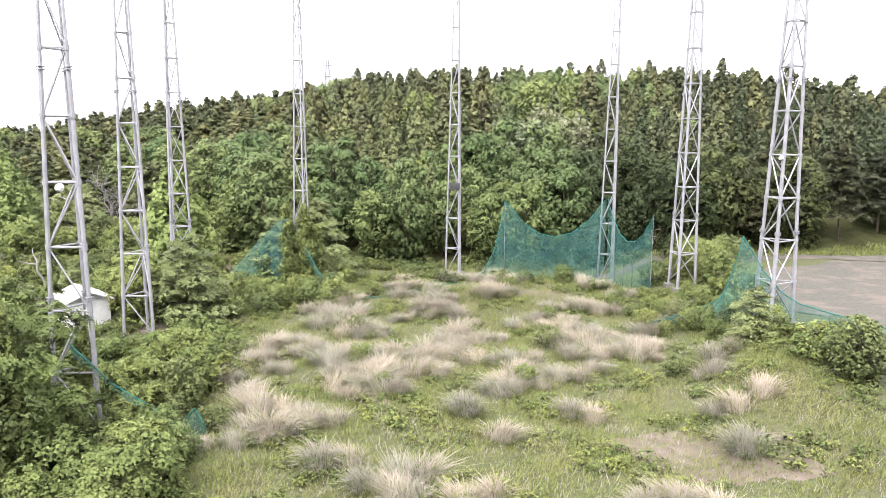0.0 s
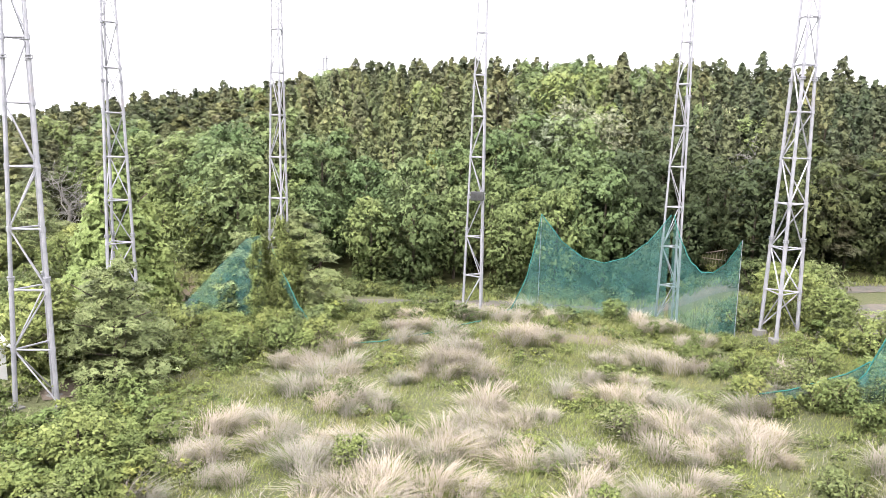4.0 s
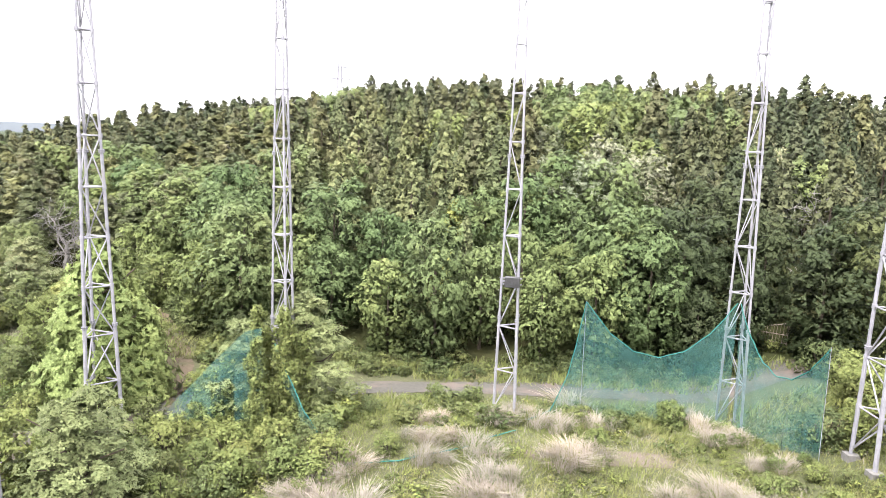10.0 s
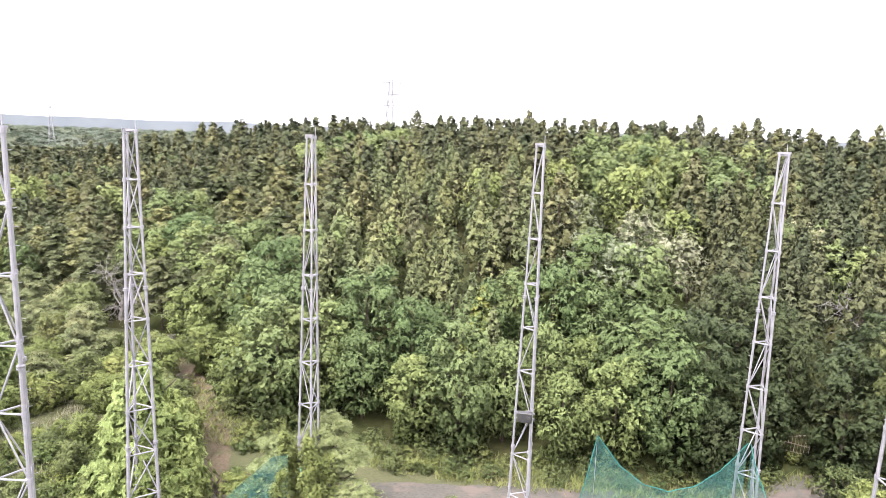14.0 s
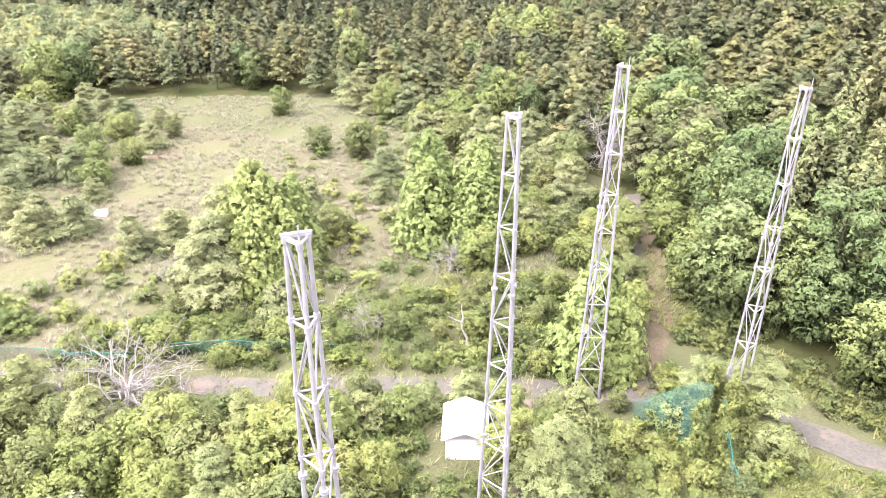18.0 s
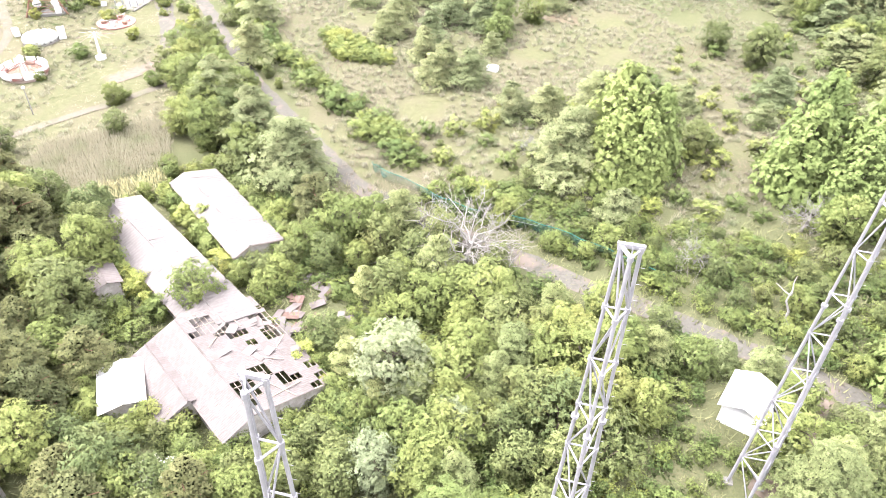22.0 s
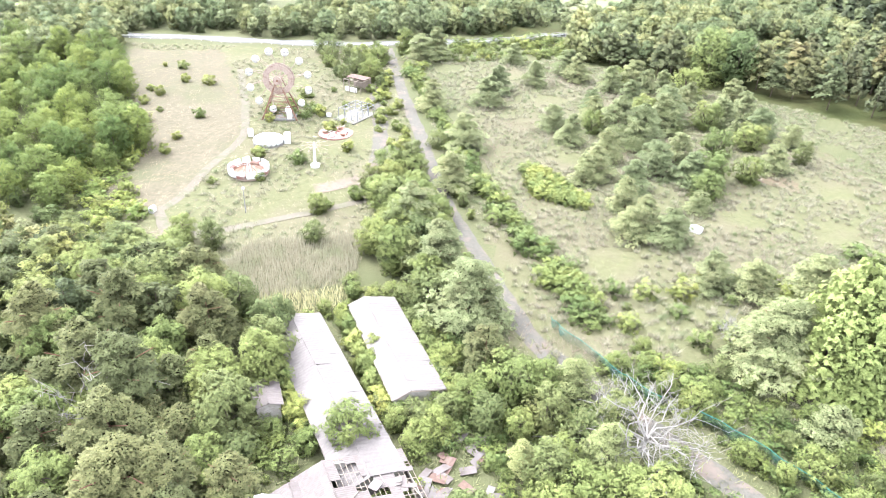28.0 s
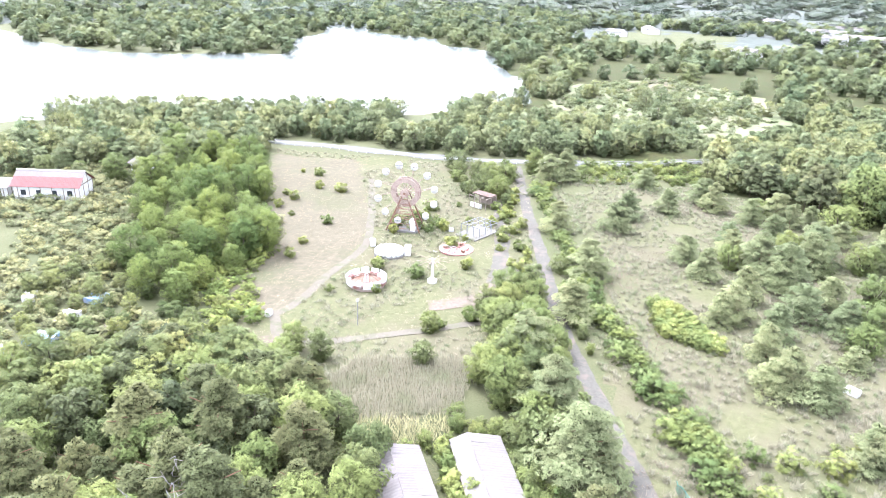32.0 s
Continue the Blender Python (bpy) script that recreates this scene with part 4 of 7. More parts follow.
# low ground between the white shed and the field
OPEN = [(-37, 38), (-30, 45), (-15, 26), (-22, 20)]
THICKET = [(-36, 49), (-54, 27), (-68, 11), (-60, 3), (-50, 4), (-37, 9), (-28, 14), (-22, 24), (-26, 36), (-29, 48)]
fill([broads, layered, broads, shrubs], THICKET, 62, 3.6, 6.4, 2.9, 3, 3.2)
fill([old_pines, broads, old_pines, dark_broads, broads], [(-33, -17), (-44, -15), (-58, -24), (-74, -33), (-76, -60), (-50, -55), (-30, -30), (-24, -14), (-20, 0), (-28, -3)], 95, 5, 8.5, 3.4, 5)
fill([broads, shrubs, broads], [(-28, 63), (-37, 54), (-56, 33), (-70, 16), (-75, 22), (-70, 33), (-60, 50), (-50, 70), (-40, 74), (-34, 66)], 58, 1.6, 3.7, 2.8, 6, 2.4)
fill([shrubs, broads], [(-64, 80), (-56, 74), (-44, 78), (-56, 96), (-66, 100)], 22, 2, 5, 3, 7)
fill([pines, pines, shrubs], [(-100, 20), (-125, 12), (-190, 5), (-190, 45), (-150, 62), (-120, 40)], 34, 3.5, 7, 6, 9)
fill([shrubs, broads], [(-75, 3), (-83, 6), (-112, -7), (-132, -14), (-112, -14), (-82, 0)], 24, 1.6, 3.5, 2.4, 10, 2.2)
fill([broads, shrubs], [(-76, -2), (-84, -12), (-110, -22), (-122, -18), (-100, -7)], 40, 2.5, 6.5, 2.8, 12, 2.6)
low([(-80, 0), (-112, -8), (-132, -15), (-195, -38), (-195, -48), (-130, -26), (-80, -6)], 40, 1.2, 3.2, 3.0, 13)
low([(-92, -58), (-140, -66), (-180, -86), (-175, -100), (-110, -70)], 14, 0.5, 1.2, 5, 15)
low([(-90, -45), (-130, -56), (-165, -52), (-160, -24), (-100, -22)], 24, 0.5, 1.4, 4, 16)
fill([shrubs, broads], [(-168, -50), (-190, -60), (-190, -35), (-160, -28)], 20, 2.2, 5.5, 4, 17)
fill([shrubs, broads], [(-30, 62), (-22, 47), (-27, 44), (-31, 52)], 10, 2.2, 4.2, 2.5, 18)
fill([shrubs], [(-24, 54), (-12, 57), (-12, 51), (-22, 46)], 12, 1.6, 3.0, 2.2, 19)
fill([shrubs, broads], [(-28, 30), (-21, 38), (-15, 30), (-11.5, 20), (-9, 10), (-14, 2), (-24, 10)], 52, 1.6, 3.6, 2.0, 20)
fill([shrubs], [(15, 54), (24, 50), (24, 40), (21, 40), (17, 46)], 16, 1.2, 2.4, 2.3, 21)
fill([shrubs], [(14, 63), (20, 58), (20, 54), (13, 60)], 8, 0.8, 1.5, 1.8, 22)
fill([broads, pines], [(-135, -116), (-165, -130), (-172, -150), (-150, -165), (-128, -142)], 22, 4, 7, 4.5, 32)
fill([shrubs, broads], [(-55, -15), (-64, -22.5), (-72, -25), (-77, -16), (-79, -8), (-62, 3), (-52, -1), (-58, -4), (-74, -15.5), (-69, -24), (-50, -12)], 26, 1.6, 3.4, 2.2, 33, 2)
fill([shrubs], [(-50, 0), (-38, 8), (-30, 2), (-30, -16), (-26, -2), (-33, 12), (-52, 6)], 22, 1.5, 3, 2.0, 34, 2)
fill([shrubs, broads], [(20, 52), (26, 48), (29, 60), (32, 74), (26, 72), (20, 62)], 16, 1.6, 3.8, 2.4, 36, 1)
fill([pines, broads], [(30, 20), (40, 20), (44, 5), (30, -20), (20, -20)], 20, 4, 7, 4, 24)

fill([broads], [(-31.5, 71), (-38, 66), (-53.5, 92), (-50, 100), (-40, 84)], 14, 3.5, 7, 3.2, 44, 2.0)

fill([pines, broads, pines], [(-66, 99), (-57, 88), (-62, 82), (-100, 97), (-150, 99), (-150, 107), (-90, 108)], 34, 5, 9, 4, 45)
fill([pines, shrubs], [(-60, 66), (-52, 70), (-60, 84), (-80, 92), (-84, 86)], 12, 2, 5, 4, 46)

MEADOW_N = [(-58, 48), (-52, 64), (-60, 88), (-90, 98), (-125, 98), (-112, 62), (-88, 34)]
fill([pines, pines, broads], MEADOW_N, 20, 3, 7.5, 6, 47)

# ---- woods ----
def woods(name, label, protos, mats, rng, xy, h0, h1, widths=(0.85, 1.2), trunks=True):
    """Many trees joined: each a turned and scaled copy of one of the crowns."""
    x, y = xy[:, 0], xy[:, 1]
    z, n = gz(x, y), len(xy)
    pick, h = rng.integers(0, len(protos), n), rng.uniform(h0, h1, n)
    w, a = h * rng.uniform(*widths, n), rng.uniform(0, math.tau, n)
    parts, slots, tints = [], [], []
    own = rng.random(n)
    for k, p in enumerate(protos):
        i = np.where(pick == k)[0]
        c, s = np.cos(a[i])[:, None, None], np.sin(a[i])[:, None, None]
        q = p[None, :, :3]
        v = np.stack([(q[..., 0] * c - q[..., 1] * s) * w[i][:, None, None] + x[i][:, None, None], (q[..., 0] * s + q[..., 1] * c) * w[i][:, None, None] + y[i][:, None, None], q[..., 2] * h[i][:, None, None] + z[i][:, None, None]], -1)
        b = p[None, :, 3:]
        f = np.stack([b[..., 0] * c - b[..., 1] * s, b[..., 0] * s + b[..., 1] * c, np.broadcast_to(b[..., 2], (len(i),) + b.shape[1:3])], -1)
        parts.append(np.concatenate([v, f], 2).reshape(-1, 4, 3))
        slots.append(np.zeros(len(i) * len(p)))
        tints.append(np.repeat(own[i], len(p)))
    if trunks:
        r = 0.018 * h
        for k in range(4):
            t0, t1 = k * math.tau / 4, (k + 1) * math.tau / 4
            v = np.stack([np.stack([x + r * f * math.cos(t), y + r * f * math.sin(t), z - 0.3 + g * h], 1) for t, f, g in ((t0, 1, 0), (t1, 1, 0), (t1, 0.4, 0.75), (t0, 0.4, 0.75))], 1)
            parts += [v[:, [0, 1, 2, 0]], v[:, [0, 2, 3, 0]]]
            slots += [np.ones(n), np.ones(n)]
            tints += [own, own]
    return tagged(leaves(name, np.concatenate(parts), mats, np.concatenate(tints), np.concatenate(slots)), label, "woods", kind="stuff")


def spread(rng, x0, x1, y0, y1, gap, test):
    """Places on a loose grid."""
    gx, gy = np.meshgrid(np.arange(x0, x1, gap), np.arange(y0, y1, gap))
    p = np.stack([gx.ravel(), gy.ravel()], 1) + rng.uniform(-0.42, 0.42, (gx.size, 2)) * gap
    return p[test(p[:, 0], p[:, 1])]


W = np.random.default_rng(5)
def clear_of_tracks(p):
    return np.array([q[0] > -20 or q[1] > 110 or off_road(q[0], q[1], 2.4) for q in p], bool)


def leafy_zone(x, y):
    """The broadleaf belt along the foot of the hill and its tongues up the slope."""
    d = y - edge_y(x)
    tongue = np.sin(x * 0.085 + 0.6) + 0.8 * np.sin(y * 0.09 + x * 0.05) + 0.5 * np.sin(x * 0.31 + y * 0.23)
    return (x < 46) & ((d < 15 + 4 * np.sin(x * 0.3)) | (d < 38) & (tongue > 0.35) | (d < 105) & (tongue > 0.85) | (np.sin(x * 1.9 + 2.3 * np.sin(y * 0.7)) * np.sin(y * 1.6 + x * 0.4) > 0.72) & (d < 90))


def piney_zone(x, y):
    d = y - edge_y(x)
    return (x < -40) & (np.sin(x * 0.13 + y * 0.11) + np.sin(y * 0.21 - x * 0.07) > -0.35) & (d < 70) | (x > 34) & (d < 15)


slope = lambda x, y: y > edge_y(x) + 2
hill_b = spread(W, -200, 170, 20, 235, 6.6, lambda x, y: slope(x, y) & leafy_zone(x, y) & ~((x < -40) & piney_zone(x, y)))
hill_b = hill_b[clear_of_tracks(hill_b)]
hill_p = spread(W, -200, 170, 20, 235, 6.2, lambda x, y: slope(x, y) & piney_zone(x, y))
hill_p = hill_p[clear_of_tracks(hill_p)]
hill_c = spread(W, -200, 150, 20, 215, 4.5, lambda x, y: slope(x, y) & ~leafy_zone(x, y) & ~piney_zone(x, y))
hill_c = hill_c[clear_of_tracks(hill_c)]
near_b = [crown_broad(W, 2700, 0.030, r=0.40 + 0.03 * k, low=0.06 + 0.05 * k, lumps=22) for k in range(4)]
far_b = [crown_broad(W, 1100, 0.044, r=0.40 + 0.04 * k, low=0.25, lumps=16) for k in range(4)]
far_c = [crown_cedar(W, 608, 0.039, r=0.19 + 0.02 * k, low=0.25, power=0.62, tufts=32) for k in range(4)]
lean_c = [crown_cedar(W, 200, 0.062, r=0.19 + 0.02 * k, low=0.3, power=0.62, tufts=20) for k in range(3)]
near_p = [crown_pine(W, 900, 0.05, r=0.42, low=0.2 + 0.06 * k, plates=20) for k in range(3)]
row_x = np.arange(-36, 46, 5.2) + W.uniform(-1.2, 1.2, 16)
edge_row = np.stack([row_x, edge_y(row_x) + 3 + W.uniform(-1.0, 2.0, 16)], 1)
edge_row = edge_row[clear_of_tracks(edge_row)]
hill_b = np.concatenate([hill_b[np.array([((q - edge_row) ** 2).sum(1).min() > 18 for q in hill_b])], edge_row])
tall = hill_c[W.random(len(hill_c)) < 0.05]
deep_b = hill_b[:, 1] - edge_y(hill_b[:, 0])
front = deep_b < 20
# east of here the edge trees take the leaf colour darkened for shade
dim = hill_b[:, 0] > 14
woods("hill_edge_woods", "dark green broadleaf trees along the foot of the hill", near_b, [M_broad, M_bark], W, hill_b[front & ~dim], 8, 14.5, (0.72, 1.02))
woods("hill_edge_dark_woods", "broadleaf trees along the foot of the hill, shade darkened into their leaf colour", near_b, [M_broad3, M_bark], W, hill_b[front & dim], 8, 14.5, (0.72, 1.02))
woods("hill_broadleaf_woods", "mixed green broadleaf trees on the hillside", far_b, [M_broad, M_bark], W, hill_b[~front], 8, 13.5, (0.8, 1.1))
near_c = (np.abs(hill_c[:, 0]) < 85) & (hill_c[:, 1] < 150)
woods("hill_cedar_woods", "brownish green cedars covering the hillside", far_c, [M_cedar, M_bark], W, hill_c[near_c & (hill_c[:, 0] <= 16)], 8, 14.5, (0.8, 1.05))
woods("hill_dark_cedars", "dark green cedars on the shoulder of the hill", far_c, [M_cedar2, M_bark], W, hill_c[near_c & (hill_c[:, 0] > 16)], 8.5, 15, (0.8, 1.05))
woods("hill_outer_cedars", "dark green cedars on the back of the hill", lean_c, [M_cedar2, M_bark], W, hill_c[~near_c], 8.5, 14, (1.0, 1.3))
woods("hill_tall_cedars", "tall pointed dark cedars standing above the wood", far_c, [M_cedar2, M_bark], W, tall[np.abs(tall[:, 0]) < 90], 13, 17.5, (1.0, 1.25))
woods("hill_pine_woods", "dark olive pines on the lower hillside", near_p, [M_pine2, M_bark], W, hill_p[hill_p[:, 0] < 0], 8, 12.5, (0.85, 1.15))
woods("lot_pine_woods", "dark pines behind the asphalt lot, deepened in colour for shade", near_p, [M_pine4, M_bark], W, hill_p[hill_p[:, 0] > 0], 9, 14, (0.9, 1.2))

lod_b = [crown_broad(W, 108, 0.17, r=0.5, low=0.1, lumps=9) for k in range(3)]
lod_c = [crown_cedar(W, 64, 0.18, r=0.24, low=0.2, tufts=12) for k in range(3)]
back = spread(W, -560, 420, 100, 760, 9.8, lambda x, y: ((y > 233) | (x < -200) | (x > 170)) & (y > edge_y(x) + 4) & (np.hypot(x, y) < 760))
second = (np.abs(back[:, 0] + 110) < 260) & (back[:, 1] < 440)
fine_c = [crown_cedar(W, 120, 0.1, r=0.2, low=0.15, power=0.8, tufts=18) for k in range(3)]
woods("second_hill_cedars", "dark green cedars on the hill behind", fine_c, [M_cedar2, M_bark], W, back[second], 9, 16, (1.0, 1.5), False)
back = back[~second & (np.hypot(back[:, 0], back[:, 1]) < 660)]
half = W.random(len(back)) < 0.75
woods("back_cedar_woods", "far cedar woods behind the hill", lod_c, [M_cedar2, M_bark], W, back[half], 10, 15, (1.0, 1.5), False)
woods("back_broadleaf_woods", "far broadleaf woods behind the hill", lod_b, [M_broad, M_bark], W, back[~half], 9, 12, (0.9, 1.3), False)


def west_wood(x, y):
    shore = ~inside(x, y, LAKE)
    band = (x < np.where(y > -60, -203 - 0.5 * np.maximum(0, y + 52), -200)) & (x > -300) & (y > -190) & (y < -20) | (x < -148 + 0.38 * (y + 130)) & (y <= -118) & (y > -260) & (x > -240)
    north = (x < np.where(y < 8, -212 - 0.62 * (y + 38), -206 + 0.2 * y)) & (y > -30) & (y < 400)
    west = (x < -300)
    gap = (np.abs(x + 655) < 70) & (np.abs(y + 25) < 90) | (((x + 330) / 75) ** 2 + ((y + 10) / 46) ** 2 < 1) & (np.sin(x * 2.3) * np.sin(y * 1.7) < 0.55)
    clearing = (np.sin(x * 0.043 + 1.7 * np.sin(y * 0.031)) * np.sin(y * 0.052 + 0.6) > 0.34) & (x < -215) & (y > -95)
    return shore & (band | north | west) & ~gap & ~clearing


BEHIND = [(-172, -150), (-183, -125), (-186, -112), (-168, -108), (-166, -135), (-142, -140), (-112, -162), (-140, -195)]
near_w = spread(W, -330, -110, -260, 120, 5.2, lambda x, y: west_wood(x, y) | inside(x, y, BEHIND))
woods("lakeside_woods", "dense green broadleaf woods between road and lake", [crown_broad(W, 290, 0.1, r=0.45, low=0.05) for k in range(3)], [M_lakeleaf, M_bark], W, near_w, 5, 8.5, (0.9, 1.2))
mid_w = spread(W, -900, -330, -600, 500, 14.5, west_wood)
woods("far_lake_woods", "far green woods beyond the lake", lod_b, [M_lakeleaf, M_bark], W, mid_w, 7, 10, (1.0, 1.5), False)
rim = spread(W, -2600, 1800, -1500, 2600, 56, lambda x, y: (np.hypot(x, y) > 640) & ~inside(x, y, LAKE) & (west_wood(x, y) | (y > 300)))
woods("horizon_woods", "distant wooded plain, its leaf colour greyed to imitate haze", [crown_broad(W, 30, 0.5, r=1.8, low=0.05, lumps=6) for k in range(3)], [M_farleaf, M_bark], W, rim, 9, 14, (1.2, 1.8), False)


low_xy = []
for poly, n, h0, h1, gap, seed in LOW:
    rng = np.random.default_rng(seed)
    q = spread(rng, min(a for a, b in poly), max(a for a, b in poly), min(b for a, b in poly), max(b for a, b in poly), gap, lambda x, y: inside(x, y, poly))
    q = np.array([p for p in q if off_road(p[0], p[1], 2.0)])
    low_xy.append(q[rng.permutation(len(q))[:n]])
woods("park_bushes", "scattered low green bushes in the old amusement ground", [crown_broad(W, 260, 0.16, 1.0, 0.6, 0.02, 9) for k in range(3)], [M_shrub, M_bark], W, np.concatenate(low_xy), 1.0, 2.6, (0.9, 1.3), False)

grove = spread(W, -185, -85, -138, -58, 5.4, lambda x, y: inside(x, y, [(-90, -68), (-100, -64), (-122, -67), (-128, -77), (-168, -106), (-166, -133), (-143, -127), (-118, -102), (-97, -85), (-79, -70), (-82, -59)]))
SCRUB_L = [(-104, -118), (-104, -94), (-84, -74), (-82, -54), (-73, -59), (-62, -72), (-78, -100)]
woods("grove", "dense grove of rounded green broadleaf trees", near_b, [M_grove, M_bark], W, grove, 5, 9.5, (0.8, 1.05))
side_b = [crown_broad(W, 800, 0.058, r=0.42, low=0.05) for k in range(3)]
for poly, h0, h1, nm in (([(-72, -48), (-90, -55), (-100, -92), (-80, -96), (-62, -70)], 1.8, 4.2, "house_copse"), ([(-60, -70), (-72.7, -63), (-80, -49), (-74, -33), (-64, -45), (-52, -58)], 4.5, 8, "hall_copse")):
    woods(nm, "leafy green trees and bushes beside the old buildings", side_b, [M_broad2, M_bark], W, spread(W, -102, -50, -98, -30, 4.2, lambda x, y: inside(x, y, poly)), h0, h1, (0.9, 1.3))
flowering = np.array([(7, 102), (9, 110.5), (-1, 117), (13, 105), (31, 113), (2, 108)], float)
woods("flowering_trees", "trees with creamy white blossom on the hillside", [crown_broad(W, 700, 0.03, r=0.4, low=0.5), crown_broad(W, 700, 0.03, r=0.36, low=0.45)], [M_blossom, M_bark], W, flowering, 10.5, 13)
lively = np.array([(-9.5, 92), (14, 150), (16, 146), (-3, 98), (-33, 87), (-40, 92)], float)
woods("fresh_green_trees", "fresh light green trees among the dark woods", [crown_cedar(W, 900, 0.05, r=0.24, low=0.05, power=0.6)], [M_bright2, M_bark], W, lively, 9, 12)


def creeper(x, y, h, r, seed):
    """Creeper leaves in uneven hanging clumps round a mast leg."""
    rng = np.random.default_rng(seed)
    out = []
    clumps = int(7 + 5 * h * r)
    for k in range(clumps):
        t, a = ((k + 0.5) / clumps) ** 1.25, rng.uniform(0, math.tau)
        d, br = r * (1.0 - 0.55 * t) * rng.uniform(0.2, 0.95), r * rng.uniform(0.35, 0.75) * (1.1 - 0.6 * t)
        o = ball(rng, 70)
        c = np.array([d * math.cos(a), d * math.sin(a), t * h]) + o * br * [1, 1, 1.3] * (1.05 - 0.6 * rng.random((70, 1)) ** 2)
        out.append(kites(rng, c, o, 0.16, 0.4, unit(o + [0.4 * math.cos(a), 0.4 * math.sin(a), 0.3])))
    ob = leaves("creeper", np.concatenate(out), [M_shrub])
    ob.location = (x, y, float(gz(x, y)))
    return tagged(ob, "leafy green creeper climbing a steel mast leg", "creeper", "creepers")


creeper(-21.6, 58.6, 5.5, 1.4, 8)
creeper(-24.0, 59.8, 3.6, 1.6, 9)
creeper(-30.6, 56.2, 4, 0.7, 10)
creeper(-18.3, 55.0, 7.5, 0.9, 12)
creeper(-17.0, 57.2, 9.0, 1.1, 13)
creeper(-19.2, 58.0, 9.0, 1.0, 14)
creeper(-17.4, 13.4, 10.5, 1.1, 11)
creeper(-20.0, 21.4, 11, 0.7, 1)
creeper(-19.0, 22.0, 6, 0.9, 2)
creeper(-17.6, 58.6, 8, 1.2, 3)
creeper(-16.6, 59.2, 6.5, 1.5, 4)
creeper(-19.4, 59.0, 7, 1.2, 5)
creeper(-21.8, 57.8, 4.5, 1.6, 6)
creeper(-30.0, 57.3, 6, 0.5, 7)

# knee-high thickets between the trees and along the lane
def thicket(name, label, polys, gap, h0, h1, mat, seed, clear=2.0, tris=150):
    rng = np.random.default_rng(seed)
    got = []
    for poly in polys:
        q = spread(rng, min(a for a, b in poly), max(a for a, b in poly), min(b for a, b in poly), max(b for a, b in poly), gap, lambda x, y: inside(x, y, poly))
        got += [p for p in q if off_road(p[0], p[1], clear)]
    woods(name, label, [crown_broad(rng, tris, 1.95 / tris ** 0.5, 1.0, 0.8, 0.02, 10) for k in range(4)], [mat, M_bark], rng, np.array(got), h0, h1, (0.9, 1.5), False)


thicket("roadside_thicket", "low tangled green thicket between the trees", [THICKET, [(-28, 63), (-37, 54), (-56, 33), (-70, 16), (-75, 22), (-70, 33), (-60, 50), (-50, 70), (-40, 74), (-34, 66)]], 1.9, 0.7, 1.7, M_shrub, 61, tris=340)
thicket("hall_thicket", "low green thicket crowding the derelict halls", [[(-72, -28), (-80, -16), (-80, -6), (-64, 5), (-38, 13), (-26, 8), (-22, -4), (-30, -20), (-50, -20)]], 1.9, 0.7, 1.8, M_shrub, 62, 2.2, tris=340)
LANE_SIDE = [(-182, -33.5), (-154, -20.5), (-113.4, -5.5), (-100, 2.5), (-84.8, 10), (-77.6, 15), (-79, 18.5), (-95, 10), (-110, 1), (-131, -9), (-182, -28)]
thicket("lane_bushes", "bright green bushes along the lane", [LANE_SIDE], 1.9, 0.7, 2.6, M_bright2, 65, 1.7)
thicket("road_bushes", "low green bushes between meadow and road", [[(-190, -33), (-203, -40), (-212, -18), (-229, 7), (-205, 9), (-196, -8), (-188, -28)]], 2.7, 0.8, 2.4, M_shrub, 69)
thicket("wheel_bushes", "low bushes round the foot of the big wheel", [[(-150, -50), (-146, -56), (-139, -54), (-137, -46), (-142, -41), (-148, -43)]], 2.2, 0.8, 1.8, M_shrub, 70)
thicket("yellow_bushes", "patch of bright yellow-green bushes in the meadow", [[(-123.6, 3.6), (-113.1, 6.4), (-109.5, 15.6), (-114.0, 14.4), (-121.2, 9.0)]], 0.85, 1.2, 2.0, M_bright2, 67)
thicket("lot_bushes", "green bushes between the field and the asphalt lot", [[(26, 27), (29, 25), (33, 33), (31, 41), (27.5, 42), (23, 38)], [(24, 46), (28, 46), (29, 66), (24, 64)]], 2.7, 0.7, 1.7, M_shrub, 68, tris=340)
thicket("mast_thicket", "green thicket round the masts at the field's edge", [[(-31, 67), (-24, 67), (-13, 65), (-12.5, 58), (-24, 55.5), (-29, 60)], [(-28, 30), (-22, 44), (-16, 36), (-13, 24), (-12.5, 10), (-16, 2), (-26, 8)]], 1.7, 0.8, 2.0, M_shrub, 66, 2.0, tris=340)
thicket("house_scrub", "brownish scrub round the old house and the tarpaulins", [SCRUB_L, [(-134, -164), (-142, -139), (-143, -128), (-118, -103), (-104, -94), (-102, -124), (-110, -150)]], 2.2, 0.8, 1.9, M_scrub, 63)
thicket("wood_fringe", "green bushes along the foot of the wooded hill", [[(-38, 70.5), (-25, 71.5), (0, 73.2), (20, 77), (45, 84), (45, 90), (20, 81), (-30, 77)], [(-13, 60.5), (-4, 63.5), (10, 63.5), (13, 60), (0, 58.5), (-12, 57)]], 1.8, 0.6, 1.5, M_broad2, 64, 1.8, tris=340)
thicket("wood_undergrowth", "green undergrowth beside the track into the wood", [[(-64, 112), (-32, 70), (-24, 74), (-26, 90), (-46, 120)]], 2.0, 0.9, 2.4, M_broad2, 75, 1.9)
thicket("meadow_scrub", "scattered green bushes in the rough meadow", [MEADOW_N, [(-85, 12), (-70, 20), (-62, 34), (-80, 40), (-98, 30)]], 5.2, 0.7, 2.6, M_shrub, 71)
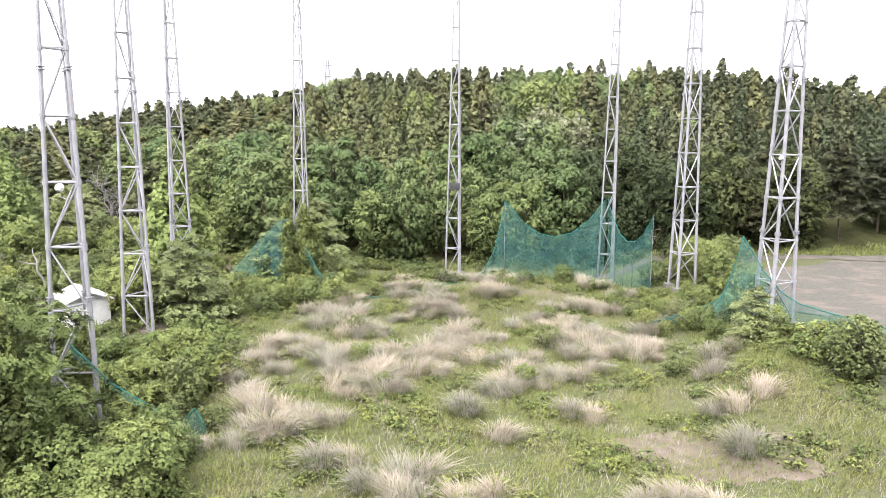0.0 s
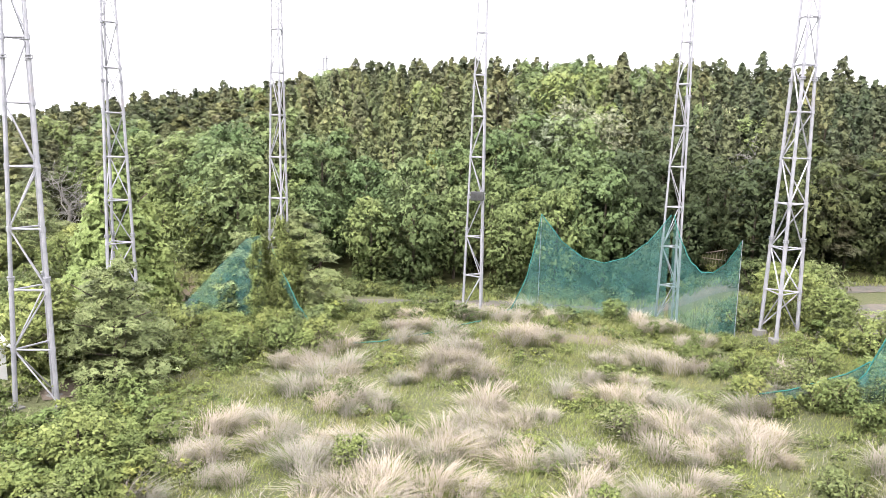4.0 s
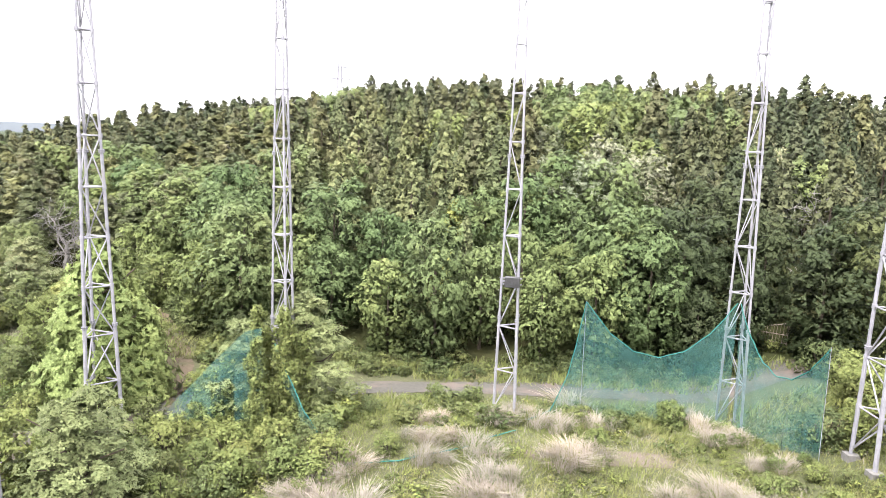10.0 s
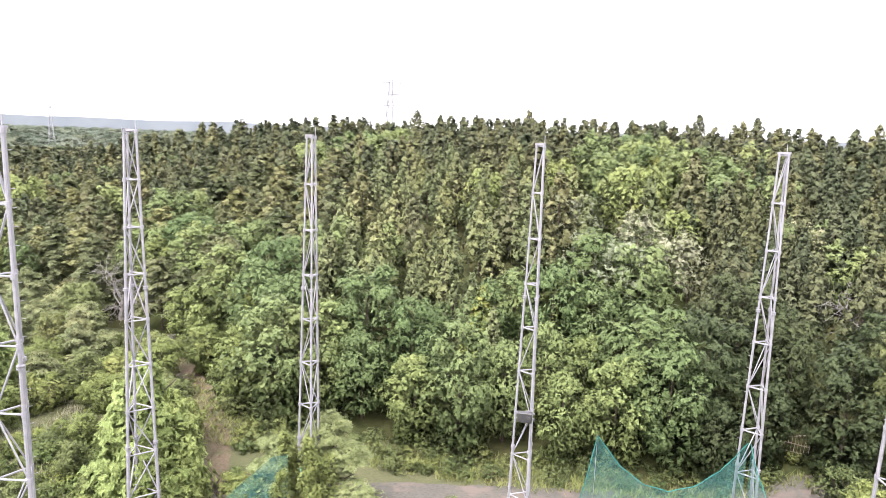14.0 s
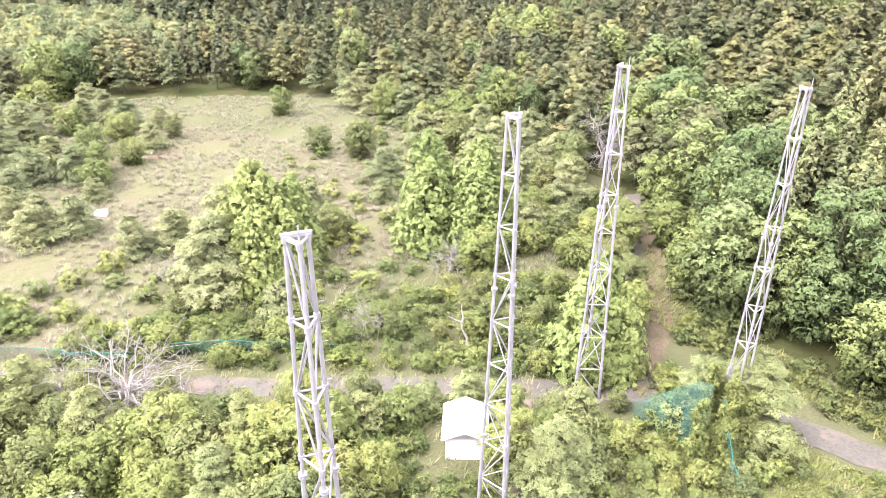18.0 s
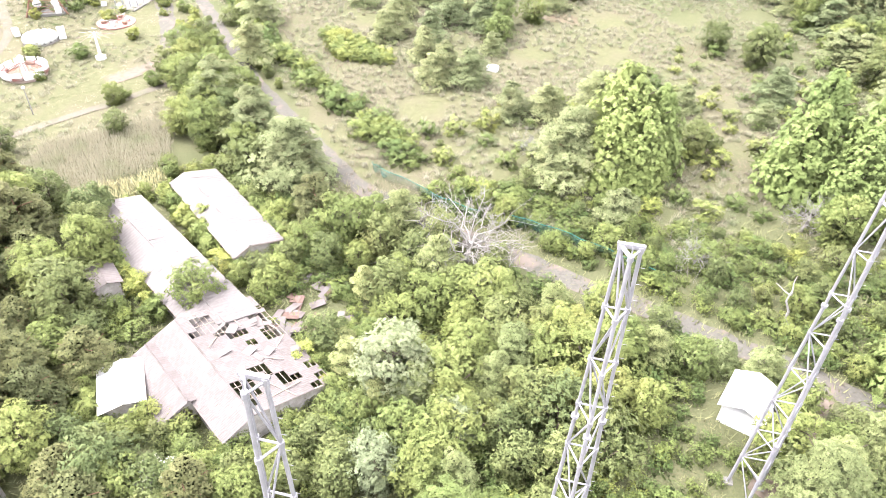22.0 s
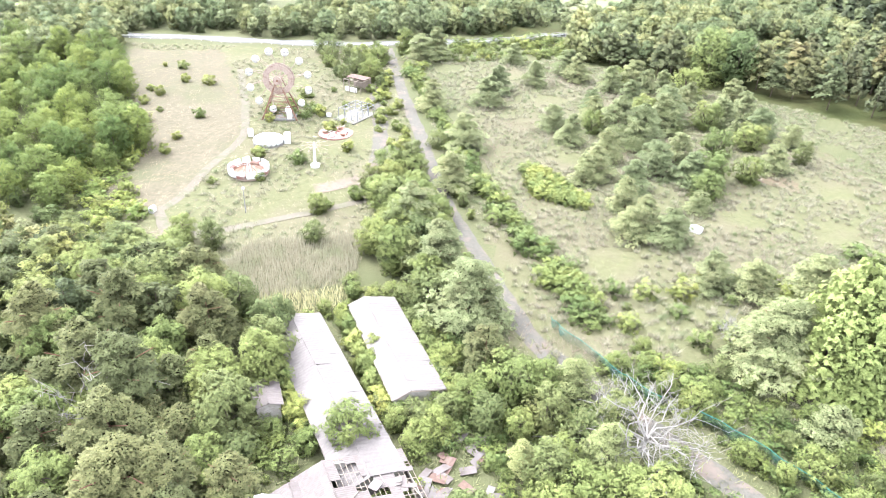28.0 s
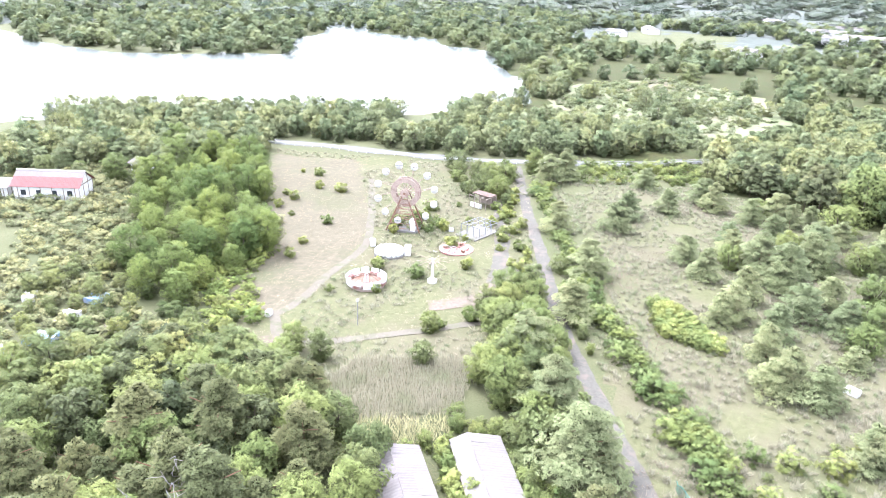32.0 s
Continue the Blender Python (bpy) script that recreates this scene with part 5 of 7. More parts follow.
thicket("clearing_scrub", "scrub and young trees in the clearing by the lake", [[(-265, -25), (-300, -52), (-360, -50), (-400, -15), (-370, 25), (-310, 32), (-262, 8)]], 4.6, 0.8, 3.2, M_lakeleaf, 72)
thicket("grove_fringe", "low green bushes at the edge of the grove", [[(-83, -57), (-91, -53), (-104, -64), (-130, -75), (-128, -80), (-100, -72)]], 2.0, 0.8, 2.2, M_grove, 73)
thicket("shore_scrub", "scrub between the road and the lake", [[(-224, -24), (-238, 0), (-264, 10), (-272, -40), (-252, -60), (-226, -50)]], 3.0, 0.9, 3.4, M_lakeleaf, 74)
# ---- bare ground and lots ----
def patch(name, poly, mat, label, lift=0.04, category="ground"):
    """A flat sheet over an uneven outline, draped on the ground."""
    rng = np.random.default_rng(len(poly) + int(abs(poly[0][0] * 7)))
    c = np.mean(poly, 0)
    ring = []
    n = 40
    p = np.array(poly + poly[:1], float)
    s = np.r_[0, np.cumsum(np.hypot(*np.diff(p, axis=0).T))]
    t = np.linspace(0, s[-1], n, endpoint=False)
    q = np.stack([np.interp(t, s, p[:, 0]), np.interp(t, s, p[:, 1])], 1)
    q = c + (q - c) * (1 + rng.normal(0, 0.05, (n, 1)))
    v = []
    for f in (0.02, 0.35, 0.7, 1.0):
        w = c + (q - c) * f
        v.append(np.column_stack([w, gz(w[:, 0], w[:, 1]) + lift * (1.05 - 0.6 * f) + 0.02]))
    v = np.concatenate(v)
    i = np.arange(n)
    f = np.concatenate([np.stack([r * n + i, r * n + (i + 1) % n, (r + 1) * n + (i + 1) % n, (r + 1) * n + i], 1) for r in range(3)])
    return tagged(quads(name, v, [mat], f, None, True), label, category, kind="structure")


patch("bare_soil", [(11, 22), (15, 25), (21, 23), (22, 19), (15, 18)], M_dirt, "pale trampled patch of bare soil")
patch("bare_soil", [(-15, 38.5), (-13, 41), (-10, 38.5), (-11.5, 35.5)], M_dirt, "pale trampled patch of bare soil")
patch("bare_soil", [(-1, 55.5), (4, 57), (10, 57.5), (10, 56), (2, 54.5)], M_dirt, "pale trampled patch of bare soil")
patch("parking_lot", [(29, 66), (28, 47), (35, 34), (62, 40), (66, 70), (48, 76)], M_asphalt, "wide cracked asphalt lot beside the wood", 0.07, "parking lot")
ribbon("drive", [(-34.5, 51), (-28.5, 45), (-25, 40.5)], 2.4, M_dirt, "pale dirt drive beside the white shed", "path")
ribbon("path", [(-168, -72), (-143.8, -59.9), (-127.9, -52.8), (-112.3, -52.3), (-98.8, -51.4), (-93.7, -51.8)], 1.7, M_path, "pale concrete path through the old amusement ground", "path")
ribbon("path", [(-94.5, -53), (-86.9, -47.3), (-88.5, -42), (-91.5, -37.4), (-96, -31.9), (-101.9, -24.8), (-106, -19.5), (-110, -11)], 1.7, M_path, "pale concrete path through the old amusement ground", "path", 0.09)
ribbon("path", [(-87.5, -47.3), (-80.4, -53.5), (-77.9, -62.6), (-77.3, -68), (-80, -74)], 2.2, M_dirt, "pale dirt track", "path", 0.06)
ribbon("path", [(-172, -38.5), (-164.6, -36), (-143, -28.8), (-125.7, -24.2), (-120, -23.5)], 3.2, M_asphalt, "dark asphalt strip beside the rides", "path")
ribbon("path", [(-120, -23.5), (-113.4, -23.5), (-109, -27), (-107, -31)], 3.4, M_dirt, "pale dirt track", "path", 0.06)
ribbon("main_road", [(-150, -190), (-178, -150), (-189.5, -126), (-193, -110), (-194.6, -95), (-195, -80), (-196, -67), (-199.5, -51), (-204.5, -38), (-214, -20), (-222, -6), (-232, 9), (-262, 60)], 5.5, M_asphalt2, "pale grey asphalt road with a guard rail", "road")
patch("hollow", [(-136, 49), (-132, 54), (-127, 53), (-130, 47)], M_litter, "dark muddy hollow in the meadow", 0.05, "hollow")
patch("bare_soil", [(-139, 46), (-136, 49.5), (-130, 47.5), (-132, 44)], M_dirt, "bare pinkish soil beside the muddy hollow")
patch("far_field", [(-600, -95), (-740, -70), (-745, 20), (-620, 20), (-560, -30)], M_meadow, "distant mown green field", 0.3, "field")


patch("clearing", [(-255, -25), (-300, -56), (-365, -54), (-410, -15), (-375, 30), (-310, 38), (-256, 10)], M_rough, "rough green clearing by the lake", 0.3, "field")


ribbon("track", [(-27.5, 60), (-31.5, 68), (-36, 76), (-44, 86), (-55, 96)], 3.0, M_litter, "brown leaf-strewn track leading to the wood", "path", 0.05)


# ---- grass ----
def blades(rng, xy, h, w, lean, per, wide=1.0):
    """Tufts: per thin leaning blades at each place, a long triangle each."""
    n = len(xy) * per
    base = np.repeat(xy, per, 0) + rng.normal(0, 1, (n, 2)) * np.repeat(np.atleast_1d(w), per)[:, None] if np.ndim(w) else np.repeat(xy, per, 0) + rng.normal(0, w, (n, 2))
    hh = (np.repeat(h, per) if np.ndim(h) else h) * rng.uniform(0.55, 1.15, n)
    a = rng.uniform(0, math.tau, n)
    d = np.stack([np.cos(a), np.sin(a)], 1) * (hh * rng.uniform(0.1, 1, n) * lean)[:, None] + np.array([0.12, 0.05]) * hh[:, None]
    s = np.stack([-np.sin(a), np.cos(a)], 1) * ((0.03 + 0.022 * hh) * wide)[:, None]
    z = gz(base[:, 0], base[:, 1]) - 0.03
    p = lambda f, g, k: np.column_stack([base + d * f + s * k, z + hh * g])
    return np.stack([p(0, 0, -1), p(0, 0, 1), p(1, 1 - 0.25 * lean, 0)], 1)


def sward(name, co, mats):
    return quads(name, co, mats, np.arange(3 * len(co)).reshape(-1, 3))


G = np.random.default_rng(21)
FIELD = [(-12, 12), (-14, 28), (-17, 42), (-13, 56), (0, 66), (14, 66), (20, 50), (21, 30), (23, 12), (10, 2), (-6, 2)]
TURF = [(-22, 4), (-23, 58), (-14, 65), (18, 67), (27, 52), (27, 10), (12, -2), (-12, -2)]
turf = spread(G, -24, 28, -2, 70, 0.3, lambda x, y: inside(x, y, TURF))
tagged(sward("field_grass", blades(G, turf, G.uniform(0.16, 0.7, len(turf)) ** 1.2 * (0.75 + 0.25 * np.sin(turf[:, 0] * 0.9 + 1.7 * np.sin(turf[:, 1] * 0.5))), 0.15, 0.9, 8, 0.8), [M_blade]), "tangled green and yellow meadow grass", "grass", kind="stuff")

sod = spread(G, -24, 28, -2, 70, 0.36, lambda x, y: inside(x, y, TURF))
tagged(sward("short_grass", blades(G, sod, G.uniform(0.08, 0.22, len(sod)), 0.16, 1.6, 9, 1.5), [M_blade]), "short matted green grass under the taller stalks", "grass", kind="stuff")
outer = spread(G, -60, 60, -60, 30, 0.9, lambda x, y: ~inside(x, y, TURF) & (np.hypot(x - 4, (y + 8) * 1.1) < 44 + 3 * np.sin(x * 0.4) + 3 * np.sin(y * 0.5)) & (x > -24))
tagged(sward("outer_grass", blades(G, outer, G.uniform(0.1, 0.4, len(outer)), 0.32, 1.3, 14, 1.5), [M_blade]), "short rough grass at the near end of the field", "grass", kind="stuff")
thatch = spread(G, -22, 27, 0, 68, 0.55, lambda x, y: inside(x, y, TURF) & (np.sin(x * 0.8 + 1.5 * np.sin(y * 0.37)) + np.sin(y * 0.6 + 0.5 * x) > -0.2))
tagged(sward("dry_thatch", blades(G, thatch, G.uniform(0.2, 0.6, len(thatch)), 0.22, 1.1, 6, 0.55), [M_straw]), "bleached dry stalks among the field grass", "grass", kind="stuff")


weedy = spread(G, -22, 27, 2, 67, 0.95, lambda x, y: inside(x, y, TURF) & (np.sin(x * 0.7 + 2 * np.sin(y * 0.31)) + np.sin(y * 0.83 + 0.4 * x) > 0.1))
woods("field_weeds", "low leafy weeds among the field grass", [crown_broad(G, 120, 0.14, 1.0, 0.95, 0.02, 8) for k in range(4)], [M_shrub, M_bark], G, weedy, 0.25, 0.65, (1.0, 1.8), False)


def tussock(k):
    rng = np.random.default_rng(40 + k)
    n = 520
    a, q = rng.uniform(0, math.tau, n), np.sqrt(rng.random(n)) * 1.0
    base = np.stack([q * np.cos(a), q * np.sin(a) * 0.8], 1)
    hh = rng.uniform(0.5, 1.2, n) * (1.1 - 0.4 * q)
    lean = rng.uniform(0.25, 0.95, n)[:, None]
    d = (base * 1.1 + rng.normal(0, 0.42, (n, 2)) + [0.5, -0.2]) * lean * hh[:, None]
    s = np.stack([-np.sin(a), np.cos(a)], 1) * 0.012
    p = lambda f, g, m: np.column_stack([base + d * f + s * m, hh * g])
    co = np.concatenate([np.stack([p(0, 0, -1), p(0, 0, 1), p(0.4, 0.68, 1.2), p(0.4, 0.68, -1.2)], 1), np.stack([p(0.4, 0.68, -1.2), p(0.4, 0.68, 1.2), p(1.3, 1.0, 0.5), p(1.3, 1.0, -0.5)], 1)])
    sprout = rng.random(n) < 0.34
    co[np.concatenate([sprout] * 2)] *= [1.1, 1.1, 0.75]
    ob = quads("grass_tussock", co, [M_straw, M_blade], None, np.concatenate([sprout] * 2).astype(int))
    return tagged(ob, "bleached dry pampas grass tussock leaning over", "grass", "grass tussocks")


tussocks = kind(tussock, 5)
T = np.random.default_rng(8)
put = []
for k in range(6000):
    x, y = T.uniform(-18, 24), T.uniform(12, 66)
    dens = 0.5 + 0.5 * math.sin(x * 0.55 + 1.2 * math.sin(y * 0.21)) * math.sin(y * 0.33 + 0.6)
    dens *= 1.0 if y > 30 else 0.55
    near_left = 1.0 if (x < 6 or y > 26) else 0.35
    if len(put) < 225 and inside(x, y, FIELD) and T.random() < dens * near_left and all((x - a) ** 2 + (y - b) ** 2 > 1.0 for a, b in put):
        put.append((x, y))
        plant(tussocks, x, y, T.uniform(0.75, 1.4), T.uniform(0, 6.28), k, 0.02)
        if T.random() < 0.85:
            x, y = x + T.uniform(0.8, 1.7), y + T.uniform(-0.8, 0.8)
            put.append((x, y))
            plant(tussocks, x, y, T.uniform(0.6, 1.1), T.uniform(0, 6.28), k + 1, 0.02)

WEST = [(-66, 14), (-60, 34), (-52, 62), (-50, 80), (-62, 100), (-90, 104), (-145, 106), (-168, 76), (-184, 45), (-205, 8), (-190, -34), (-112, -7)]
rough_ = spread(G, -206, -48, -36, 108, 1.55, lambda x, y: inside(x, y, WEST) & (np.sin(x * 0.35) + np.sin(y * 0.4 + x * 0.1) > -1.1))
tagged(sward("meadow_tussocks", blades(G, rough_, G.uniform(0.55, 1.15, len(rough_)), 0.24, 1.05, 60, 0.75), [M_tuft]), "soft arching tussocks of pale dry and green grass", "grass", kind="stuff")
rough_ = spread(G, -206, -48, -36, 108, 1.5, lambda x, y: inside(x, y, WEST))
tagged(sward("meadow_grass", blades(G, rough_, G.uniform(0.12, 0.4, len(rough_)), 0.45, 1.7, 15, 1.5), [M_blade2]), "green grass over the wide meadow", "grass", kind="stuff")
park = spread(G, -190, -74, -120, -12, 1.5, lambda x, y: inside(x, y, PARK) & ~inside(x, y, TAN))
tagged(sward("park_grass", blades(G, park, G.uniform(0.12, 0.36, len(park)), 0.45, 1.7, 18, 1.5), [M_blade2]), "uneven green and straw-coloured grass between the rides", "grass", kind="stuff")
tan = spread(G, -190, -88, -112, -48, 1.2, lambda x, y: inside(x, y, TAN))
tagged(sward("beige_grass", blades(G, tan, G.uniform(0.12, 0.34, len(tan)), 0.4, 1.7, 16, 1.5), [M_tan]), "dry beige grass on the open slope", "grass", kind="stuff")
pale = spread(G, -190, -74, -120, -12, 2.0, lambda x, y: inside(x, y, PARK) & ~inside(x, y, TAN))
tagged(sward("park_straw", blades(G, pale, G.uniform(0.15, 0.45, len(pale)), 0.35, 1.5, 16, 1.3), [M_straw2]), "pale dry tufts between the rides", "grass", kind="stuff")
drift = spread(G, -190, -52, -10, 106, 1.25, lambda x, y: inside(x, y, DRY) & (np.sin(x * 0.17 + 1.4 * np.sin(y * 0.13)) + np.sin(y * 0.19 - 0.06 * x) > 0.05))
tagged(sward("dry_drifts", blades(G, drift, G.uniform(0.3, 0.75, len(drift)), 0.4, 1.3, 18, 1.1), [M_pinkgrass]), "drifts of tall pinkish dry grass across the meadow", "grass", kind="stuff")
clumps = spread(G, -190, -74, -120, -12, 1.7, lambda x, y: inside(x, y, PARK) & ~inside(x, y, TAN) & (np.sin(x * 0.21 + 1.5 * np.sin(y * 0.17)) + np.sin(y * 0.26) > -0.5))
tagged(sward("park_tussocks", blades(G, clumps, G.uniform(0.45, 0.95, len(clumps)), 0.26, 1.05, 48, 0.8), [M_tuft]), "soft grey-green grass clumps between the rides", "grass", kind="stuff")
reed = spread(G, -96, -70, -38, -12, 0.5, lambda x, y: inside(x, y, REED))
tagged(sward("reed_bed", blades(G, reed, G.uniform(1.2, 1.9, len(reed)), 0.2, 0.35, 10, 0.6), [M_reed]), "dense bed of grey-brown dry reeds", "reeds", kind="stuff")
fringe = spread(G, -80, -64, -36, -10, 0.6, lambda x, y: inside(x, y, FRINGE))
tagged(sward("yellow_grass", blades(G, fringe, G.uniform(1.0, 1.7, len(fringe)), 0.25, 0.8, 7), [M_yellow]), "fringe of pale yellow tall grass below the reeds", "grass", kind="stuff")
scrub = spread(G, -80, -20, -60, 76, 1.6, lambda x, y: ~inside(x, y, ROOFS[0]) & ~inside(x, y, ROOFS[1]) & (inside(x, y, [(-20, 0), (-28, 62), (-36, 76), (-60, 76), (-62, 30), (-80, -5), (-78, -50), (-40, -40), (-22, -15)])))
tagged(sward("undergrowth", blades(G, scrub, G.uniform(0.4, 1.1, len(scrub)), 0.5, 1.1, 14, 1.6), [M_blade2]), "knee-high green undergrowth between the trees", "undergrowth", kind="stuff")
wall_w = spread(G, -46, 60, 58, 90, 0.75, lambda x, y: (y < edge_y(x) + 2) & ((y > edge_y(x) - 4) & (y > 72 + 0.16 * x) | (y > 60) & (y < 66.5 + 0.18 * x) & (np.abs(x) < 30)))
tagged(sward("verge_grass", blades(G, wall_w, G.uniform(0.4, 1.0, len(wall_w)), 0.3, 1.0, 11, 1.7), [M_blade]), "tall verge grass at the foot of the wood", "grass", kind="stuff")


# ---- nets ----
def net(pts, label, seed, fold=0.18, stepn=14, rope=True, foot=0.0):
    """A curtain of netting: pts are x, y, height of the top edge and of the bottom edge; it hangs in folds."""
    rng = np.random.default_rng(seed)
    root = new("green_net")
    p = np.array(pts, float)
    rows = []
    for a, b in zip(p[:-1], p[1:]):
        for f in np.linspace(0, 1, stepn, endpoint=False):
            rows.append(a + (b - a) * f)
    rows.append(p[-1])
    rows = np.array(rows)
    n, m = len(rows), 9
    d = np.gradient(rows[:, :2], axis=0)
    nor = np.stack([-d[:, 1], d[:, 0]], 1) / (np.hypot(*d.T)[:, None] + 1e-6)
    ph = rng.uniform(0, 6.28, 3)
    s = np.arange(n)
    v = []
    for j in range(m):
        f = j / (m - 1)
        w = fold * (0.3 + f) * (np.sin(s * 0.9 + ph[0]) + 0.6 * np.sin(s * 1.7 + ph[1] + f)) + foot * f * f
        q = rows[:, :2] + nor * w[:, None]
        g = gz(q[:, 0], q[:, 1])
        v.append(np.column_stack([q, g + rows[:, 2] * (1 - f) + rows[:, 3] * f + 0.03]))
    v = np.concatenate(v)
    i = (np.arange(m - 1)[:, None] * n + np.arange(n - 1)).ravel()
    ob = quads("netting", v, [M_net], np.stack([i, i + 1, i + n + 1, i + n], 1), None, True)
    ob.parent = root
    if rope:
        bm = bmesh.new()
        for k in range(0, n - 1):
            tube(bm, v[k], v[k + 1], 0.045, n=4)
        part("edge_rope", bm, M_rope, root, "twisted green edge rope")
    return tagged(root, label, "net", "torn nets")


def sag(a, b, za, zb, dip, k=7):
    out = []
    for f in np.linspace(0, 1, k):
        out.append((a[0] + (b[0] - a[0]) * f, a[1] + (b[1] - a[1]) * f, za + (zb - za) * f - dip * 4 * f * (1 - f), 0.02))
    return out


net([(0.3, 60.5, 0.25, 0.0), (1.9, 61.6, 0.7, 0.0), (3.2, 62.4, 3.6, 0.0), (4.2, 63.0, 9.0, 0.0)] + sag((4.2, 63.0), (15.4, 64.6), 9.0, 9.8, 4.5)[1:], "torn green netting sagging between two steel masts", 1, 0.16, 6)
net(sag((15.5, 64.4), (19.3, 57.6), 9.8, 7.6, 3.6), "torn green netting sagging between two steel masts", 2, 0.14, 6)
net([(21.4, 43.5, 0.5, 0), (22.3, 42.9, 1.9, 0), (23.1, 42.5, 4.2, 0), (23.6, 42.1, 7.0, 0)] + sag((23.6, 42.1), (27.4, 40.0), 7.0, 1.8, 0.9, 4)[1:] + [(30.2, 37.8, 1.2, 0), (33.6, 35.6, 0.7, 0)], "green netting draped from a mast over bushes", 3, 0.22, 6)
net([(-27.2, 57.6, 0.3, 0), (-24.6, 57.2, 2.8, 0), (-22, 57, 5.4, 0), (-19.8, 56.8, 7.4, 0), (-18.6, 56.9, 7.7, 0)], "green netting overgrown by creepers round a mast", 4, 0.25, 7, False)
net([(-17.9, 57.5, 6.4, 5.2), (-16.5, 56.6, 4.2, 3.2), (-15.1, 55.9, 2.0, 1.2), (-13.8, 55.4, 0.6, 0.0)], "twisted strip of green netting hanging from a mast", 10, 0.1, 7)
net([(-13.8, 55.6, 0.3, 0), (-11.6, 53.0, 0.15, 0), (-8, 54, 0.12, 0), (-4, 55.6, 0.15, 0), (-0.5, 58.4, 0.2, 0)], "fallen green netting lying along the field edge", 5, 0.2, 7, True, 0.5)
net([(-18.4, 20.0, 5.5, 5.0), (-16.4, 20.6, 3.0, 2.6), (-14.0, 20.8, 1.4, 0.9), (-12.4, 20.5, 0.5, 0.1), (-11.4, 20.4, 1.6, 0.0), (-10.9, 20.6, 0.4, 0.0)], "green netting rope trailing from a mast to the ground", 6, 0.06, 6)
net([(16.5, 46.5, 0.6, 0.1), (19, 45, 1.0, 0.4), (22, 44.5, 1.3, 0.7), (23, 44, 2.0, 0.4)], "strip of green netting across the bushes", 7, 0.1, 6)
net([(-76.5, 10.8, 1.6, 0), (-74.6, 12.0, 1.9, 0), (-67, 19.2, 2.0, 0), (-64, 23.4, 1.9, 0)], "fallen green netting beside the lane", 8, 0.3, 9, True, 0.8)
net([(-62.6, 27.0, 2.0, 0), (-59, 32.2, 2.1, 0), (-55.6, 37.0, 1.7, 0), (-51, 42, 1.2, 0)], "fallen green netting beside the lane", 9, 0.3, 9, True, 0.8)


for k, (x, y, h) in enumerate(((4.2, 63.0, 9.1), (19.35, 57.55, 7.8))):
    bm = bmesh.new()
    tube(bm, (x, y, float(gz(x, y)) - 0.3), (x, y, float(gz(x, y)) + h), 0.022, 0.018, 6)
    tagged(part("net_pole", bm, M_steel), "thin steel pole holding up a corner of the net", "pole", "net poles")

# rusty gate standing askew at the edge of the wood
gate_frame = new("rusty_gate")
for a, b in (((0, 0, 0), (0, 0, 2.3)), ((-2.6, 0, 0), (-2.6, 0, 1.4)), ((-2.6, 0, 1.35), (0, 0, 2.2)), ((-2.6, 0, 0.12), (0, 0, 0.12)), ((-2.4, 0, 0.95), (0, 0, 0.95))):
    bm = bmesh.new()
    tube(bm, a, b, 0.05, n=6)
    part("rail", bm, M_rust2, gate_frame)
for k in range(9):
    bm = bmesh.new()
    tube(bm, (-2.45 + 0.29 * k, 0, 0.1), (-2.45 + 0.29 * k, 0, 1.3 + 0.09 * k), 0.02, n=5)
    part("bar", bm, M_rust2, gate_frame)
gate_frame.matrix_basis = pose(24.6, 80.6, float(gz(24.6, 80.6)), 0, 4, -12)
tagged(gate_frame, "rusty pinkish steel bar gate at the edge of the wood", "gate")

# ---- dead wood ----
def dead_tree(seed, h, boughs, spread_, label):
    rng = np.random.default_rng(seed)
    root = new("dead_tree")
    bm = bmesh.new()
    stem(bm, (0, 0, -0.3), (0.2, 0.1, h * 0.4), 0.05 * h, 0.035 * h, rng, 3)
    part("trunk", bm, M_deadwood, root)
    for k in range(boughs):
        bm = bmesh.new()
        a = k * 2.4 + rng.uniform(-0.3, 0.3)
        z = h * rng.uniform(0.2, 0.4)
        q = Vector((spread_ * h * math.cos(a) * rng.uniform(0.6, 1), spread_ * h * math.sin(a) * rng.uniform(0.6, 1), h * rng.uniform(0.2, 0.95)))
        p = Vector((0.1, 0.05, z))
        stem(bm, p, q, 0.014 * h, 0.005 * h, rng, 4, 0.07)
        for j in range(7):
            f = rng.uniform(0.3, 1)
            b = p.lerp(q, f)
            e = b + Vector(rng.normal(0, 0.22 * h, 3)) + (q - p).normalized() * 0.15 * h
            stem(bm, b, e, 0.005 * h, 0.002 * h, rng, 3, 0.1)
            for i in range(4):
                g = b.lerp(e, rng.uniform(0.4, 1))
                tube(bm, g, g + Vector(rng.normal(0, 0.09 * h, 3)), 0.0036 * h, 0.002 * h, 4)
        part("bough", bm, M_deadwood, root)
    return tagged(root, label, "tree", "dead trees")


d = dead_tree(3, 6.6, 18, 0.95, "fallen-looking bleached white dead tree with bare boughs")
d.matrix_basis = pose(-57.4, 21.2, float(gz(-57, 21)), 0, 0, 0) @ Matrix.Scale(1.05, 4)
d2 = dead_tree(5, 4.5, 7, 0.5, "small bleached dead tree with bare twigs")
d2.matrix_basis = pose(-59, 62.5, 0.1, 0, 0, 40)
copy_thing(d2, pose(-53, 46, 0.1, 0, 0, 100))
copy_thing(d2, pose(-78, 33, 0.1, 0, 0, 200))
bent = new("dead_tree")
bent_rng = np.random.default_rng(12)
bm = bmesh.new()
